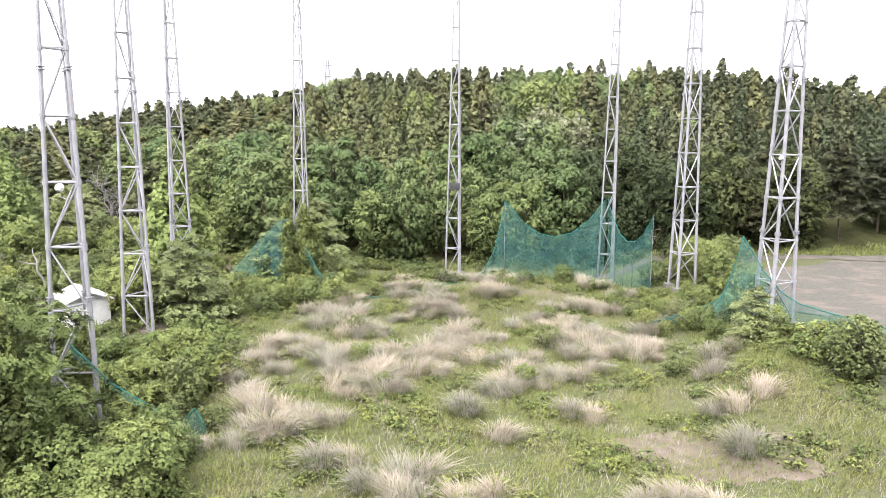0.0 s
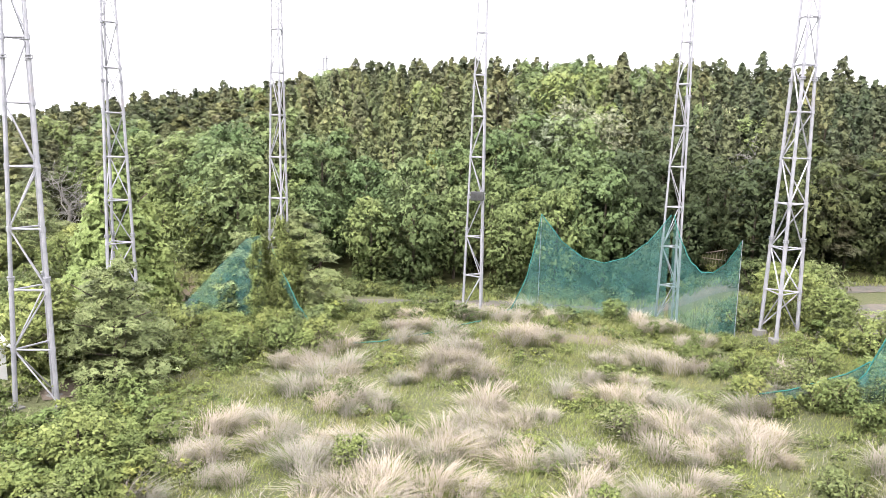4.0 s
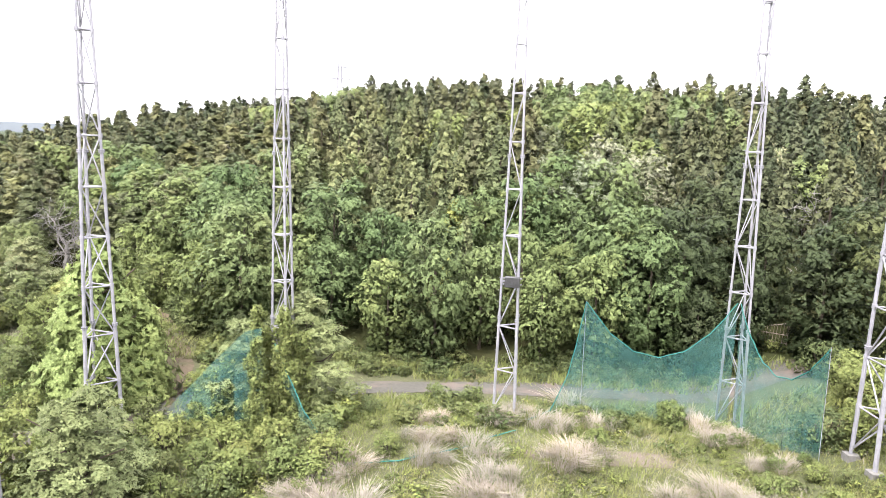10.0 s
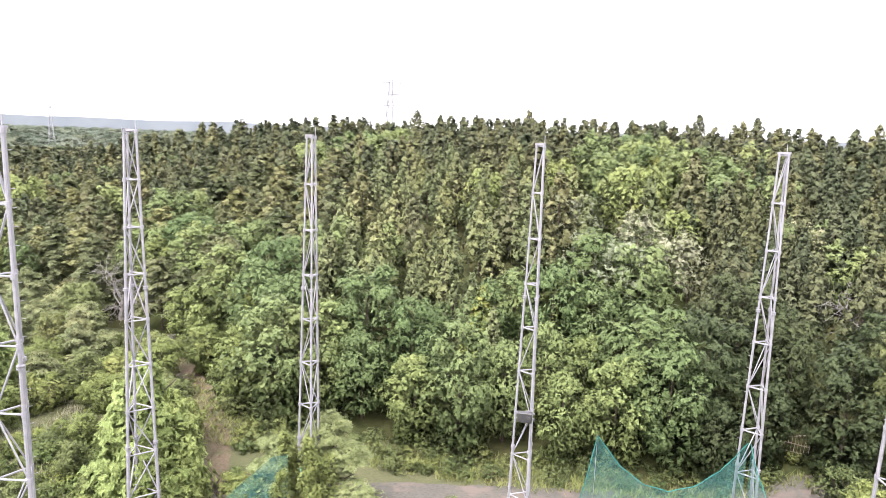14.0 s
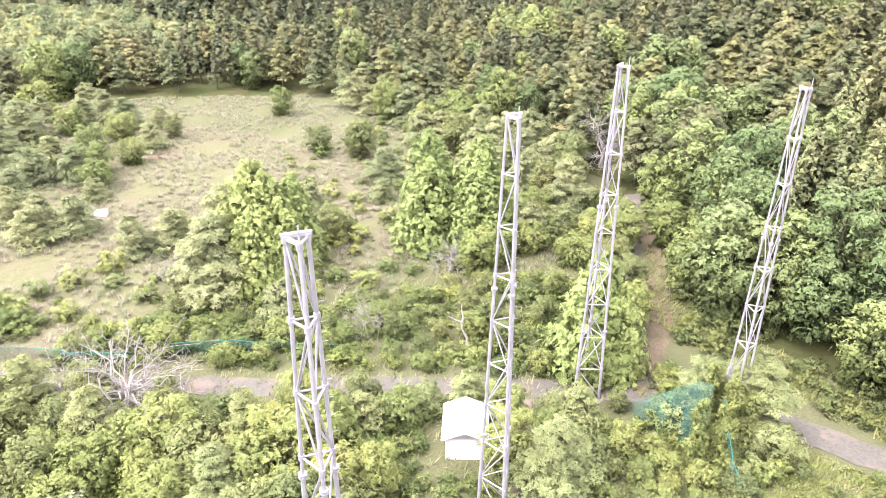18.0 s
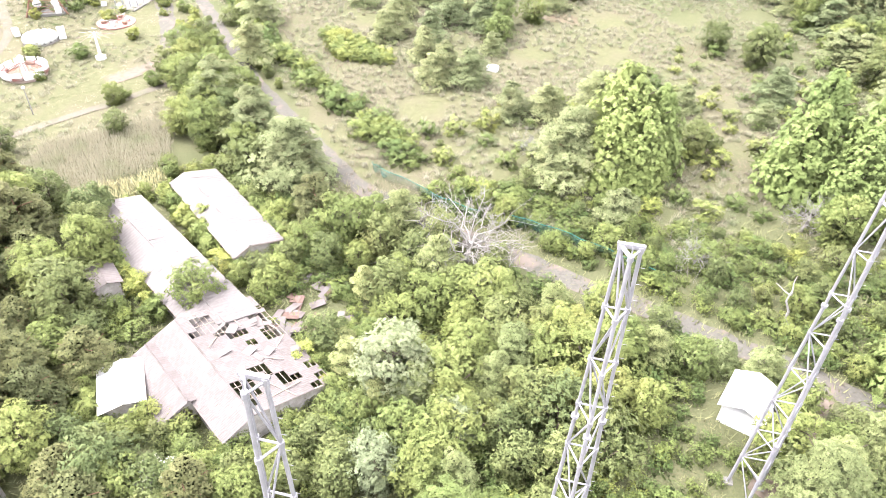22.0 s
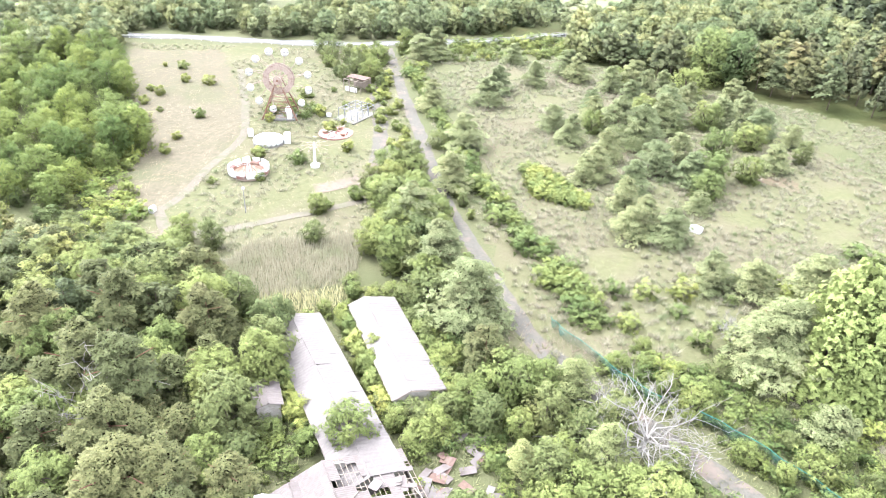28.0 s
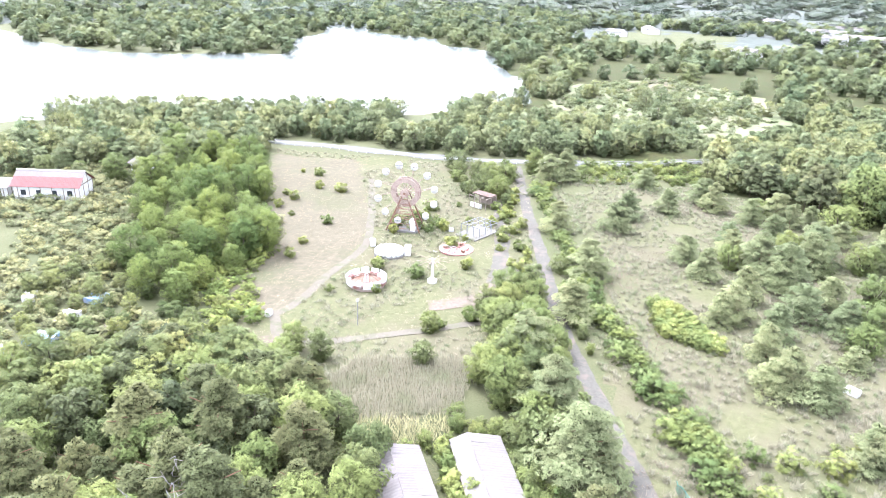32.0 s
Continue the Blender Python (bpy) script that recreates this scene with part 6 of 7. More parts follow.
stem(bm, (0, 0, -0.2), (-0.9, 0.1, 3.4), 0.17, 0.09, bent_rng, 4, 0.04)
part("trunk", bm, M_deadwood, bent)
for q in ((3.0, -0.4, 0.35), (-1.9, 0.9, 4.8), (0.3, -0.6, 4.6), (-2.4, -0.8, 3.6)):
    bm = bmesh.new()
    stem(bm, (0.05, 0, 0.7) if q[2] < 1 else (-0.85, 0.1, 3.2), q, 0.1, 0.035, bent_rng, 4, 0.05)
    part("bough", bm, M_deadwood, bent)
bent.matrix_basis = pose(-43.8, 52.2, float(gz(-43.8, 52.2)), 0, 0, 0)
tagged(bent, "bleached crooked dead trunk with a fallen limb beside the lane", "tree", "dead trees")
d3 = dead_tree(9, 9, 9, 0.35, "grey dead tree standing among the pines")
d3.matrix_basis = pose(-72, 109, float(gz(-72, 109)), 0, 0, 40)
copy_thing(d3, pose(-47.5, -33, 0, 0, 0, 10))
copy_thing(d3, pose(33, 95, float(gz(33, 95)), 0, 0, 10))

# ---- buildings ----
def sheets(parent, origin, u, v, nu, nv, mat, mesh_name="roof_sheet", lost=None, seed=1, thick=0.03, ribs=4, jitter=0.01):
    """Roof sheets laid in rows: u along the eave, v up the slope; each sheet is a part. lost(i, j) leaves one out."""
    rng = np.random.default_rng(seed)
    o, u, v = Vector(origin), Vector(u), Vector(v)
    su, sv = u.length / nu, v.length / nv
    bm = bmesh.new()
    top, xs = [], []
    for k in range(ribs * 2 + 1):
        x = su * 1.02 * k / (ribs * 2)
        top.append((x, 0.025 if k % 2 else 0.0))
    for (x0, z0), (x1, z1) in zip(top, top[1:]):
        for dz, flip in ((thick, False), (0, True)):
            c = [bm.verts.new(p) for p in ((x0, 0, z0 + dz), (x1, 0, z1 + dz), (x1, sv * 1.04, z1 + dz), (x0, sv * 1.04, z0 + dz))]
            bm.faces.new(c[::-1] if flip else c)
    me = bpy.data.meshes.new(mesh_name)
    bm.to_mesh(me)
    bm.free()
    me.materials.append(mat)
    nrm = u.cross(v).normalized()
    base = Matrix((u.normalized(), v.normalized(), nrm)).transposed().to_4x4()
    for i in range(nu):
        for j in range(nv):
            if lost and lost(i, j):
                continue
            ob = new(mesh_name, me)
            ob.parent = parent
            tilt = rng.normal(0, jitter, 3)
            ob.matrix_basis = Matrix.Translation(o + u * (i / nu) + v * (j / nv) + nrm * (0.012 * ((i + j) % 2) + 0.004 * (j % 3))) @ base @ Euler(tilt).to_matrix().to_4x4()


def hall(name, label, start, end, left, right, z_left, z_ridge, z_right, mat, nu, seed, lost_l=None, lost_r=None, walls=True, nl=2, nr=3):
    """A long gabled building: ridge from start to end, eaves at left and right of it, of battens and sheets."""
    root = new(name)
    s, e = Vector((*start, 0)), Vector((*end, 0))
    ax = (e - s).normalized()
    nr_ = Vector((-ax.y, ax.x, 0))
    L = (e - s).length
    at = lambda t, off, z: s + ax * t + nr_ * off + Vector((0, 0, z))
    g = float(gz(*start))
    if walls:
        for nm, a, b, zt in (("wall", at(0.3, -right + 0.35, 0), at(L - 0.3, -right + 0.35, 0), z_right - 0.25), ("wall", at(0.3, left - 0.35, 0), at(L - 0.3, left - 0.35, 0), z_left - 0.25)):
            d = (b - a).normalized()
            n = Vector((-d.y, d.x, 0)) * 0.06
            for w in np.arange(0, L - 1.8, 1.82):
                lo, hi = a + d * w, a + d * (w + 1.8)
                for f0, f1, thick, kind_, mat_ in ((0, 0.4, 1, "wall_panel", M_plaster), (0.4, 0.8, 0.4, "boarded_window", M_timber), (0.8, 1, 1, "wall_panel", M_plaster)):
                    bm = bmesh.new()
                    c = []
                    for q in (lo, hi):
                        for k in (-1, 1):
                            for f in (f0, f1):
                                c.append(bm.verts.new(q + n * k * thick + Vector((0, 0, f * zt - 0.1 * (f == 0)))))
                    for q in ((0, 1, 5, 4), (2, 6, 7, 3), (0, 4, 6, 2), (1, 3, 7, 5), (0, 2, 3, 1), (4, 5, 7, 6)):
                        bm.faces.new([c[k] for k in q])
                    part(kind_, bm, mat_, root)
        for t in (0.3, L - 0.3):
            bm = bmesh.new()
            c = [at(t, -right + 0.35, -0.1), at(t, left - 0.35, -0.1), at(t, left - 0.35, z_left - 0.25), at(t, 0, z_ridge - 0.2), at(t, -right + 0.35, z_right - 0.25)]
            f = bm.faces.new([bm.verts.new(p) for p in c])
            r = bmesh.ops.extrude_face_region(bm, geom=[f])
            bmesh.ops.translate(bm, vec=ax * (0.12 if t < 1 else -0.12), verts=[q for q in r["geom"] if isinstance(q, bmesh.types.BMVert)])
            part("gable", bm, M_plaster, root)
    for t in np.arange(0.1, L, 1.82):
        for off, z in ((left, z_left), (-right, z_right)):
            bm = bmesh.new()
            p, q = at(t, 0, z_ridge - 0.1), at(t, off, z - 0.1)
            tube(bm, p, q, 0.06, n=4)
            part("rafter", bm, M_timber, root)
    for off, z, cnt in ((left, z_left, 2 * nl), (-right, z_right, 2 * nr)):
        for k in range(cnt + 1):
            f = k / cnt
            bm = bmesh.new()
            tube(bm, at(0, off * f, z_ridge + (z - z_ridge) * f - 0.03), at(L, off * f, z_ridge + (z - z_ridge) * f - 0.03), 0.035, n=4)
            part("batten", bm, M_timber, root)
    sheets(root, at(L, left, z_left), at(0, left, z_left) - at(L, left, z_left), at(0, 0, z_ridge) - at(0, left, z_left), nu, nl, mat, lost=lost_l, seed=seed)
    sheets(root, at(0, -right, z_right), at(L, -right, z_right) - at(0, -right, z_right), at(0, 0, z_ridge) - at(0, -right, z_right), nu, nr, mat, lost=lost_r, seed=seed + 1)
    bm = bmesh.new()
    tube(bm, at(0, 0, z_ridge + 0.03), at(L, 0, z_ridge + 0.03), 0.09, n=6)
    part("ridge_cap", bm, mat, root)
    return tagged(root, label, "building", "derelict buildings")


hole = np.random.default_rng(6).random((40, 8))
# start, end of the ridge; widths of the slopes either side
hall("long_building", "long low derelict building with pale sheet roofing", (-68.0, -20.0), (-46.2, -4.0), 3.6, 2.8, 2.0, 2.8, 1.7, M_roof, 16, 3, lost_l=lambda i, j: hole[i, j] < 0.03, nl=2, nr=2)
hall("long_building", "long low derelict building with pale sheet roofing", (-73.6, -12.5), (-58.0, -2.9), 4.0, 2.1, 1.9, 2.8, 2.0, M_roof, 11, 5, lost_l=lambda i, j: i > 9 and j == 0 and hole[i, j] < 0.5, nl=2, nr=2)
hall("main_hall", "large derelict hall with a half-collapsed sheet roof", (-46.5, -8.7), (-34.4, -0.2), 7.8, 3.0, 1.8, 3.4, 2.2, M_roof2, 17, 9, lost_l=lambda i, j: math.sin(i * 0.62 + 1.7 * math.sin(j * 0.9) + 0.4) + 0.8 * math.sin(j * 1.4 - i * 0.45) + 0.9 * hole[i, j] > (0.95 if 1 < i < 16 else 1.5) - 0.5 * (j == 0), lost_r=lambda i, j: hole[i + 12, j] < 0.03, nl=8, nr=4)
hall("side_wing", "low derelict wing of the hall with stained sheet roofing", (-44.0, -11.0), (-36.9, -6.0), 1.1, 2.7, 2.3, 2.75, 1.7, M_roof2, 8, 25, nl=1, nr=2)
hall("annex", "small annex with a bright white sheet roof", (-42.4, -12.8), (-37.2, -11.4), 1.8, 2.2, 2.4, 2.7, 2.1, M_white, 5, 15, nl=1, nr=1)
hall("outbuilding", "small outbuilding with grey sheet roofing among trees", (-56.5, -18.6), (-53.0, -16.6), 1.5, 1.5, 2.3, 2.8, 2.3, M_roof2, 3, 17, nl=1, nr=1)
gate = hall("gatehouse", "small hut with a pinkish brown roof and a pale lower roof", (-29.5, -23.8), (-30.6, -19.2), 1.0, 1.1, 2.3, 2.9, 2.3, M_brownroof, 4, 19, nl=1, nr=1)
sheets(gate, (-26.9, -23.2, 1.75), (-1.1, 4.6, 0), (-1.5, -0.36, 0.5), 4, 1, M_white, "lower_roof_sheet", seed=23)

# rubble beside the hall
# sheets and laths that slid down and lie askew on the broken slope
slip = np.random.default_rng(52)
sx, sy = Vector((-46.5, -8.7, 0)), (Vector((-34.4, -0.2, 0)) - Vector((-46.5, -8.7, 0)))
side = Vector((-sy.y, sy.x, 0)).normalized()
for k in range(20):
    f, off = slip.uniform(0.12, 0.95), slip.uniform(1.2, 7.2)
    c = sx + sy * f + side * off
    z = 3.4 - 1.5 * off / 7.0
    bm = bmesh.new()
    if k % 3:
        w, l = slip.uniform(0.5, 1.0), slip.uniform(0.9, 2.0)
        slab(bm, -w / 2, -l / 2, 0, w / 2, l / 2, 0.035)
        ob = part("loose_sheet", bm, (M_roof2, M_roof)[k % 2])
        ob.matrix_basis = pose(c.x, c.y, z + 0.16, slip.normal(0, 9), slip.normal(0, 9), slip.uniform(0, 360))
        tagged(ob, "loose roofing sheet lying askew on the broken roof", "debris", "loose sheets")
    else:
        l = slip.uniform(1.6, 3.4)
        slab(bm, -0.05, -l / 2, 0, 0.05, l / 2, 0.07)
        ob = part("lath", bm, M_timber)
        ob.matrix_basis = pose(c.x, c.y, z + 0.14, slip.normal(0, 7), slip.normal(0, 7), slip.uniform(0, 360))
        tagged(ob, "grey timber lath lying on the broken roof", "debris", "loose laths")

# bushes crowding the walls
wall_rng = np.random.default_rng(77)
foot = []
for (x0, y0), (x1, y1), left, right in (((-68.0, -20.0), (-46.2, -4.0), 3.6, 2.8), ((-73.6, -12.5), (-58.0, -2.9), 4.0, 2.1), ((-46.5, -8.7), (-34.4, -0.2), 7.0, 4.5), ((-42.4, -12.8), (-37.2, -11.4), 1.8, 2.2), ((-31.6, -24.6), (-27.4, -21.6), 1.8, 1.8)):
    L = math.hypot(x1 - x0, y1 - y0)
    ax, ay = (x1 - x0) / L, (y1 - y0) / L
    ring_ = [(t, off) for t in np.arange(-0.5, L + 0.6, 1.3) for off in (left + 0.7, -right - 0.7)] + [(t, off) for off in np.arange(-right, left, 1.3) for t in (-0.9, L + 0.9)]
    foot += [(x0 + ax * t - ay * o, y0 + ay * t + ax * o) for t, o in ring_]
foot = np.array([p for p in foot if p[0] > -73 and not any(inside(p[0], p[1], q) for q in ROOFS)]) + 0.0
woods("wall_bushes", "green bushes and creepers crowding the walls of the halls", [crown_broad(wall_rng, 150, 0.17, 1.0, 0.5, 0.02, 9) for k in range(3)], [M_shrub, M_bark], wall_rng, foot, 1.7, 3.0, (0.8, 1.2), False)

for k, (x, y, h) in enumerate(((-38.6, 7.4, 2.3), (-36.6, 6.9, 2.6), (-34.6, 5.0, 2.4), (-33.4, 3.0, 2.7), (-32.4, 1.0, 2.5), (-31.6, -1.0, 2.6), (-31.4, -3.4, 2.8), (-32.8, -5.6, 2.4), (-34.6, -6.6, 2.6), (-36.6, -8.4, 2.2), (-57.0, -0.6, 2.7), (-57.0, -2.4, 2.7), (-57.2, -4.4, 2.5), (-59.4, 1.7, 2.6), (-61.6, 0.6, 2.5), (-63.6, -0.8, 2.5), (-65.8, -2.0, 2.6), (-68.0, -3.4, 2.4), (-70.4, -4.8, 2.5), (-72.6, -6.4, 2.4))):
    plant(shrubs, x, y, h, k * 2.1, k)
for k, (x, y, h) in enumerate(((-44.6, -4.4, 2.3), (-45.3, -2.6, 2.1), (-44.0, -6.3, 2.2), (-46.0, -1.4, 2.2), (-36.4, -6.9, 2.5), (-37.6, -9.2, 2.4), (-37.0, 5.4, 2.2), (-38.3, 6.4, 2.1), (-35.8, 1.9, 2.4), (-34.2, -2.6, 2.6), (-59.2, -0.2, 2.5), (-57.6, -5.6, 2.4), (-36.2, -13.2, 2.4), (-35.9, -11.2, 2.5), (-36.8, -9.6, 2.3), (-52.0, -17.9, 2.3), (-51.8, -16.0, 2.3), (-33.6, -1.8, 2.5), (-35.3, 2.6, 2.2), (-36.4, 4.6, 2.0))):
    plant(shrubs, x, y, h, k * 1.7, k)

rng = np.random.default_rng(31)
for k in range(34):
    x, y = -50 + rng.normal(0, 3.6), 3.6 + rng.normal(0, 2.6)
    if inside(x, y, [(-46, -9), (-51, -2.4), (-38, 6.6), (-33, 0)]):
        continue
    bm = bmesh.new()
    w, l = rng.uniform(0.6, 1.1), rng.uniform(1.0, 2.4)
    slab(bm, -w / 2, -l / 2, 0, w / 2, l / 2, 0.05)
    bmesh.ops.bevel(bm, geom=bm.edges[:], offset=0.012, affect="EDGES")
    ob = part("fallen_sheet", bm, (M_roof2, M_roof, M_brownroof)[k % 3])
    ob.matrix_basis = pose(x, y, float(gz(x, y)) + 0.25, rng.normal(0, 9), rng.normal(0, 9), rng.uniform(0, 360))
    tagged(ob, "fallen roofing panel lying in the weeds", "debris", "fallen panels")


def shed():
    root = new("shed")
    w, d, h, rise = 3.4, 4.4, 2.3, 0.8
    bm = bmesh.new()
    slab(bm, -w / 2, -d / 2, -0.2, w / 2, d / 2, h)
    part("wall", bm, M_white, root, "white painted shed walls")
    bm = bmesh.new()
    pro = [(-w / 2 - 0.35, h - 0.05), (0, h + rise), (w / 2 + 0.35, h - 0.05), (w / 2 + 0.35, h + 0.05), (0, h + rise + 0.1), (-w / 2 - 0.35, h + 0.05)]
    a = [bm.verts.new((x, -d / 2 - 0.3, z)) for x, z in pro]
    b = [bm.verts.new((x, d / 2 + 0.3, z)) for x, z in pro]
    bm.faces.new(a)
    bm.faces.new(b[::-1])
    for i in range(6):
        bm.faces.new((a[i], b[i], b[(i + 1) % 6], a[(i + 1) % 6]))
    part("roof", bm, M_white, root, "pale blue-white metal roof")
    bm = bmesh.new()
    for x in (-0.8, 0.8):
        for s in (-1, 1):
            g = [bm.verts.new(p) for p in ((-w / 2, s * d / 2, h), (w / 2, s * d / 2, h), (0, s * d / 2, h + rise))]
            bm.faces.new(g)
    part("gable", bm, M_white, root)
    for x in (w / 2 + 0.01,):
        dr = part("door", _slab(x - 0.03, -0.5, 0, x + 0.04, 0.5, 2.0), M_grey, root, "grey steel door")
        part("handle", _slab(x + 0.04, 0.32, 0.95, x + 0.09, 0.4, 1.05), M_steel, dr)
    return tagged(root, "white gabled metal shed beside a steel mast", "shed")


def _slab(*a):
    bm = bmesh.new()
    slab(bm, *a)
    return bm


sh = shed()
sh.matrix_basis = pose(-33.2, 42.8, float(gz(-33.2, 42.8)), 0, 0, 48)


def cottage(name, label, x, y, turn, L, W_, h, rise, roof_mat, top_mat=None):
    root = new(name)
    part("wall", _slab(-L / 2, -W_ / 2, -0.4, L / 2, W_ / 2, h), M_white, root, "white half-timbered walls")
    for s in (-1, 1):
        bm = bmesh.new()
        f = bm.faces.new([bm.verts.new((s * L / 2, yy, zz)) for yy, zz in ((-W_ / 2, h), (W_ / 2, h), (0, h + rise))])
        r = bmesh.ops.extrude_face_region(bm, geom=[f])
        bmesh.ops.translate(bm, vec=(-s * 0.15, 0, 0), verts=[q for q in r["geom"] if isinstance(q, bmesh.types.BMVert)])
        part("gable", bm, M_white, root)
        for yy in (-W_ / 2 + 0.1, -W_ / 6, W_ / 6, W_ / 2 - 0.1):
            zt = h + rise * (1 - abs(yy) / (W_ / 2)) - 0.1
            part("timber", _slab(s * (L / 2 + 0.02) - 0.04, yy - 0.08, 0, s * (L / 2 + 0.02) + 0.04, yy + 0.08, zt), M_timber, root)
        part("timber", _slab(s * (L / 2 + 0.025) - 0.04, -W_ / 2, h - 0.1, s * (L / 2 + 0.025) + 0.04, W_ / 2, h + 0.1), M_timber, root)
    for s in (-1, 1):
        for k in np.linspace(-L / 2 + 0.9, L / 2 - 0.9, 6):
            part("timber", _slab(k - 0.08, s * (W_ / 2 + 0.02) - 0.04, 0, k + 0.08, s * (W_ / 2 + 0.02) + 0.04, h), M_timber, root)
        for k in np.linspace(-L / 2 + 2.1, L / 2 - 2.1, 4):
            wd = part("window", _slab(k - 0.55, s * (W_ / 2 + 0.015) - 0.04, 0.9, k + 0.55, s * (W_ / 2 + 0.015) + 0.04, 2.1), M_pane, root, "dark window pane")
            part("window_frame", _slab(k - 0.62, s * (W_ / 2 + 0.03) - 0.05, 0.82, k + 0.62, s * (W_ / 2 + 0.03) + 0.05, 0.9), M_white, wd)
        eave, up = Vector((s * -L / 2 - s * 0.5, s * (-W_ / 2 - 0.6), h - 0.15)), Vector((0, s * (W_ / 2 + 0.6), rise + 0.25))
        sheets(root, eave, (s * (L + 1.0), 0, 0), up * 0.6, max(3, int(L / 1.4)), 2, roof_mat, "roof_sheet", seed=int(abs(x)))
        sheets(root, eave + up * 0.6, (s * (L + 1.0), 0, 0), up * 0.4, max(3, int(L / 1.4)), 1, top_mat or roof_mat, "roof_sheet", seed=int(abs(x)) + 1)
    part("ridge_cap", _slab(-L / 2 - 0.5, -0.2, h + rise + 0.05, L / 2 + 0.5, 0.2, h + rise + 0.2), M_white, root)
    root.matrix_basis = pose(x, y, float(gz(x, y)), 0, 0, turn)
    return tagged(root, label, "house")


cottage("lake_house", "white half-timbered house with a faded red metal roof", -121.5, -130, 112, 14.5, 7.0, 3.1, 2.6, M_redroof, M_roof)
cottage("lean_to", "low pale-roofed annex beside the red-roofed house", -117.5, -141.5, 112, 5, 5, 2.4, 1.2, M_roof)
cottage("hut", "small hut with a pale metal roof", -146, -127, 70, 5, 4, 2.3, 1.0, M_roof)
for x, y, t, L, W_, h in ((-712, -56, 20, 22, 12, 5), (-655, -79, 60, 16, 10, 4), (-545, 25, 40, 18, 12, 5), (-790, 99, 70, 34, 14, 6), (-720, 124, 75, 40, 16, 7), (-690, 95, 70, 18, 12, 8), (-860, 130, 70, 30, 14, 6), (-930, 60, 40, 26, 12, 6)):
    cottage("town_building", "distant pale building beyond the woods", x, y, t, L, W_, h, 2, M_roof)

# blue tarpaulins on the slope
for k, (x, y, l, w, t, m) in enumerate(((-85.3, -80.6, 3.4, 2.6, 20, 0), (-71.8, -77.1, 4.2, 3.0, 100, 0), (-81.1, -90.3, 3.6, 1.8, 40, 1), (-79.8, -79.9, 1.4, 2.2, 10, 1), (-67, -80.5, 3, 2, 70, 0))):
    bm = bmesh.new()
    bmesh.ops.create_grid(bm, x_segments=10, y_segments=8, size=0.5)
    for v in bm.verts:
        v.co = Vector((v.co.x * l, v.co.y * w, 0.9 + 0.35 * v.co.x * 1.2 + 0.12 * math.sin(v.co.x * 9 + k) * math.cos(v.co.y * 7)))
    r = bmesh.ops.extrude_face_region(bm, geom=bm.faces[:])
    bmesh.ops.translate(bm, vec=(0, 0, -0.9), verts=[q for q in r["geom"] if isinstance(q, bmesh.types.BMVert)])
    ob = part("tarpaulin", bm, (M_tarp, M_white)[m])
    ob.matrix_basis = pose(x, y, float(gz(x, y)), 0, 0, t)
    tagged(ob, ("faded blue tarpaulin over a heap in the weeds", "white sheeting over a heap in the weeds")[m], "tarpaulin", "tarpaulins")

# guard rail along the lake road
RAIL = np.array([(-150, -182), (-176, -148), (-186.7, -125), (-190.2, -110), (-191.6, -95), (-191.8, -80), (-193, -67), (-196.5, -51), (-201.4, -38), (-211, -20), (-219, -6), (-228.5, 9)], float)
seg = np.r_[0, np.cumsum(np.hypot(*np.diff(RAIL, axis=0).T))]
st = np.arange(0, seg[-1], 3.0)
rp = np.stack([np.interp(st, seg, RAIL[:, 0]), np.interp(st, seg, RAIL[:, 1])], 1)
rail = new("guard_rail")
for k, (x, y) in enumerate(rp):
    z = float(gz(x, y))
    bm = bmesh.new()
    tube(bm, (x, y, z - 0.2), (x, y, z + 0.85), 0.07, n=6)
    part("post", bm, M_white, rail)
    if k:
        bm = bmesh.new()
        p, q = Vector((*rp[k - 1], float(gz(*rp[k - 1])))), Vector((x, y, z))
        for dz, rr in ((0.55, 0.05), (0.68, 0.09), (0.82, 0.09), (0.95, 0.05)):
            tube(bm, p + Vector((0, 0, dz)), q + Vector((0, 0, dz)), rr, n=5)
        part("beam", bm, M_white, rail)
tagged(rail, "white steel guard rail along the lake road", "guard rail")


def pylon(x, y, h):
    root = new("pylon")
    bm = bmesh.new()
    for a in range(4):
        c, s = math.cos(a * math.pi / 2 + 0.8), math.sin(a * math.pi / 2 + 0.8)
        tube(bm, (h * 0.1 * c, h * 0.1 * s, 0), (h * 0.015 * c, h * 0.015 * s, h), 0.25, n=4)
        for k in range(8):
            f, g = 1 - k / 9, 1 - (k + 1) / 9
            c2, s2 = math.cos((a + 1) * math.pi / 2 + 0.8), math.sin((a + 1) * math.pi / 2 + 0.8)
            tube(bm, (h * (0.015 + 0.085 * f) * c, h * (0.015 + 0.085 * f) * s, h * k / 9), (h * (0.015 + 0.085 * g) * c2, h * (0.015 + 0.085 * g) * s2, h * (k + 1) / 9), 0.15, n=4)
    part("mast", bm, M_steel, root)
    for z in (0.7, 0.82, 0.94):
        bm = bmesh.new()
        tube(bm, (-h * 0.12, 0, h * z), (h * 0.12, 0, h * z), 0.25, n=4)
        part("crossarm", bm, M_steel, root)
    root.matrix_basis = pose(x, y, float(gz(x, y)), 0, 0, 30)
    return tagged(root, "distant grey steel power line pylon", "pylon", "pylons")


pylon(-760, 880, 55)
pylon(-112, 394, 52)
pylon(150, 900, 55)

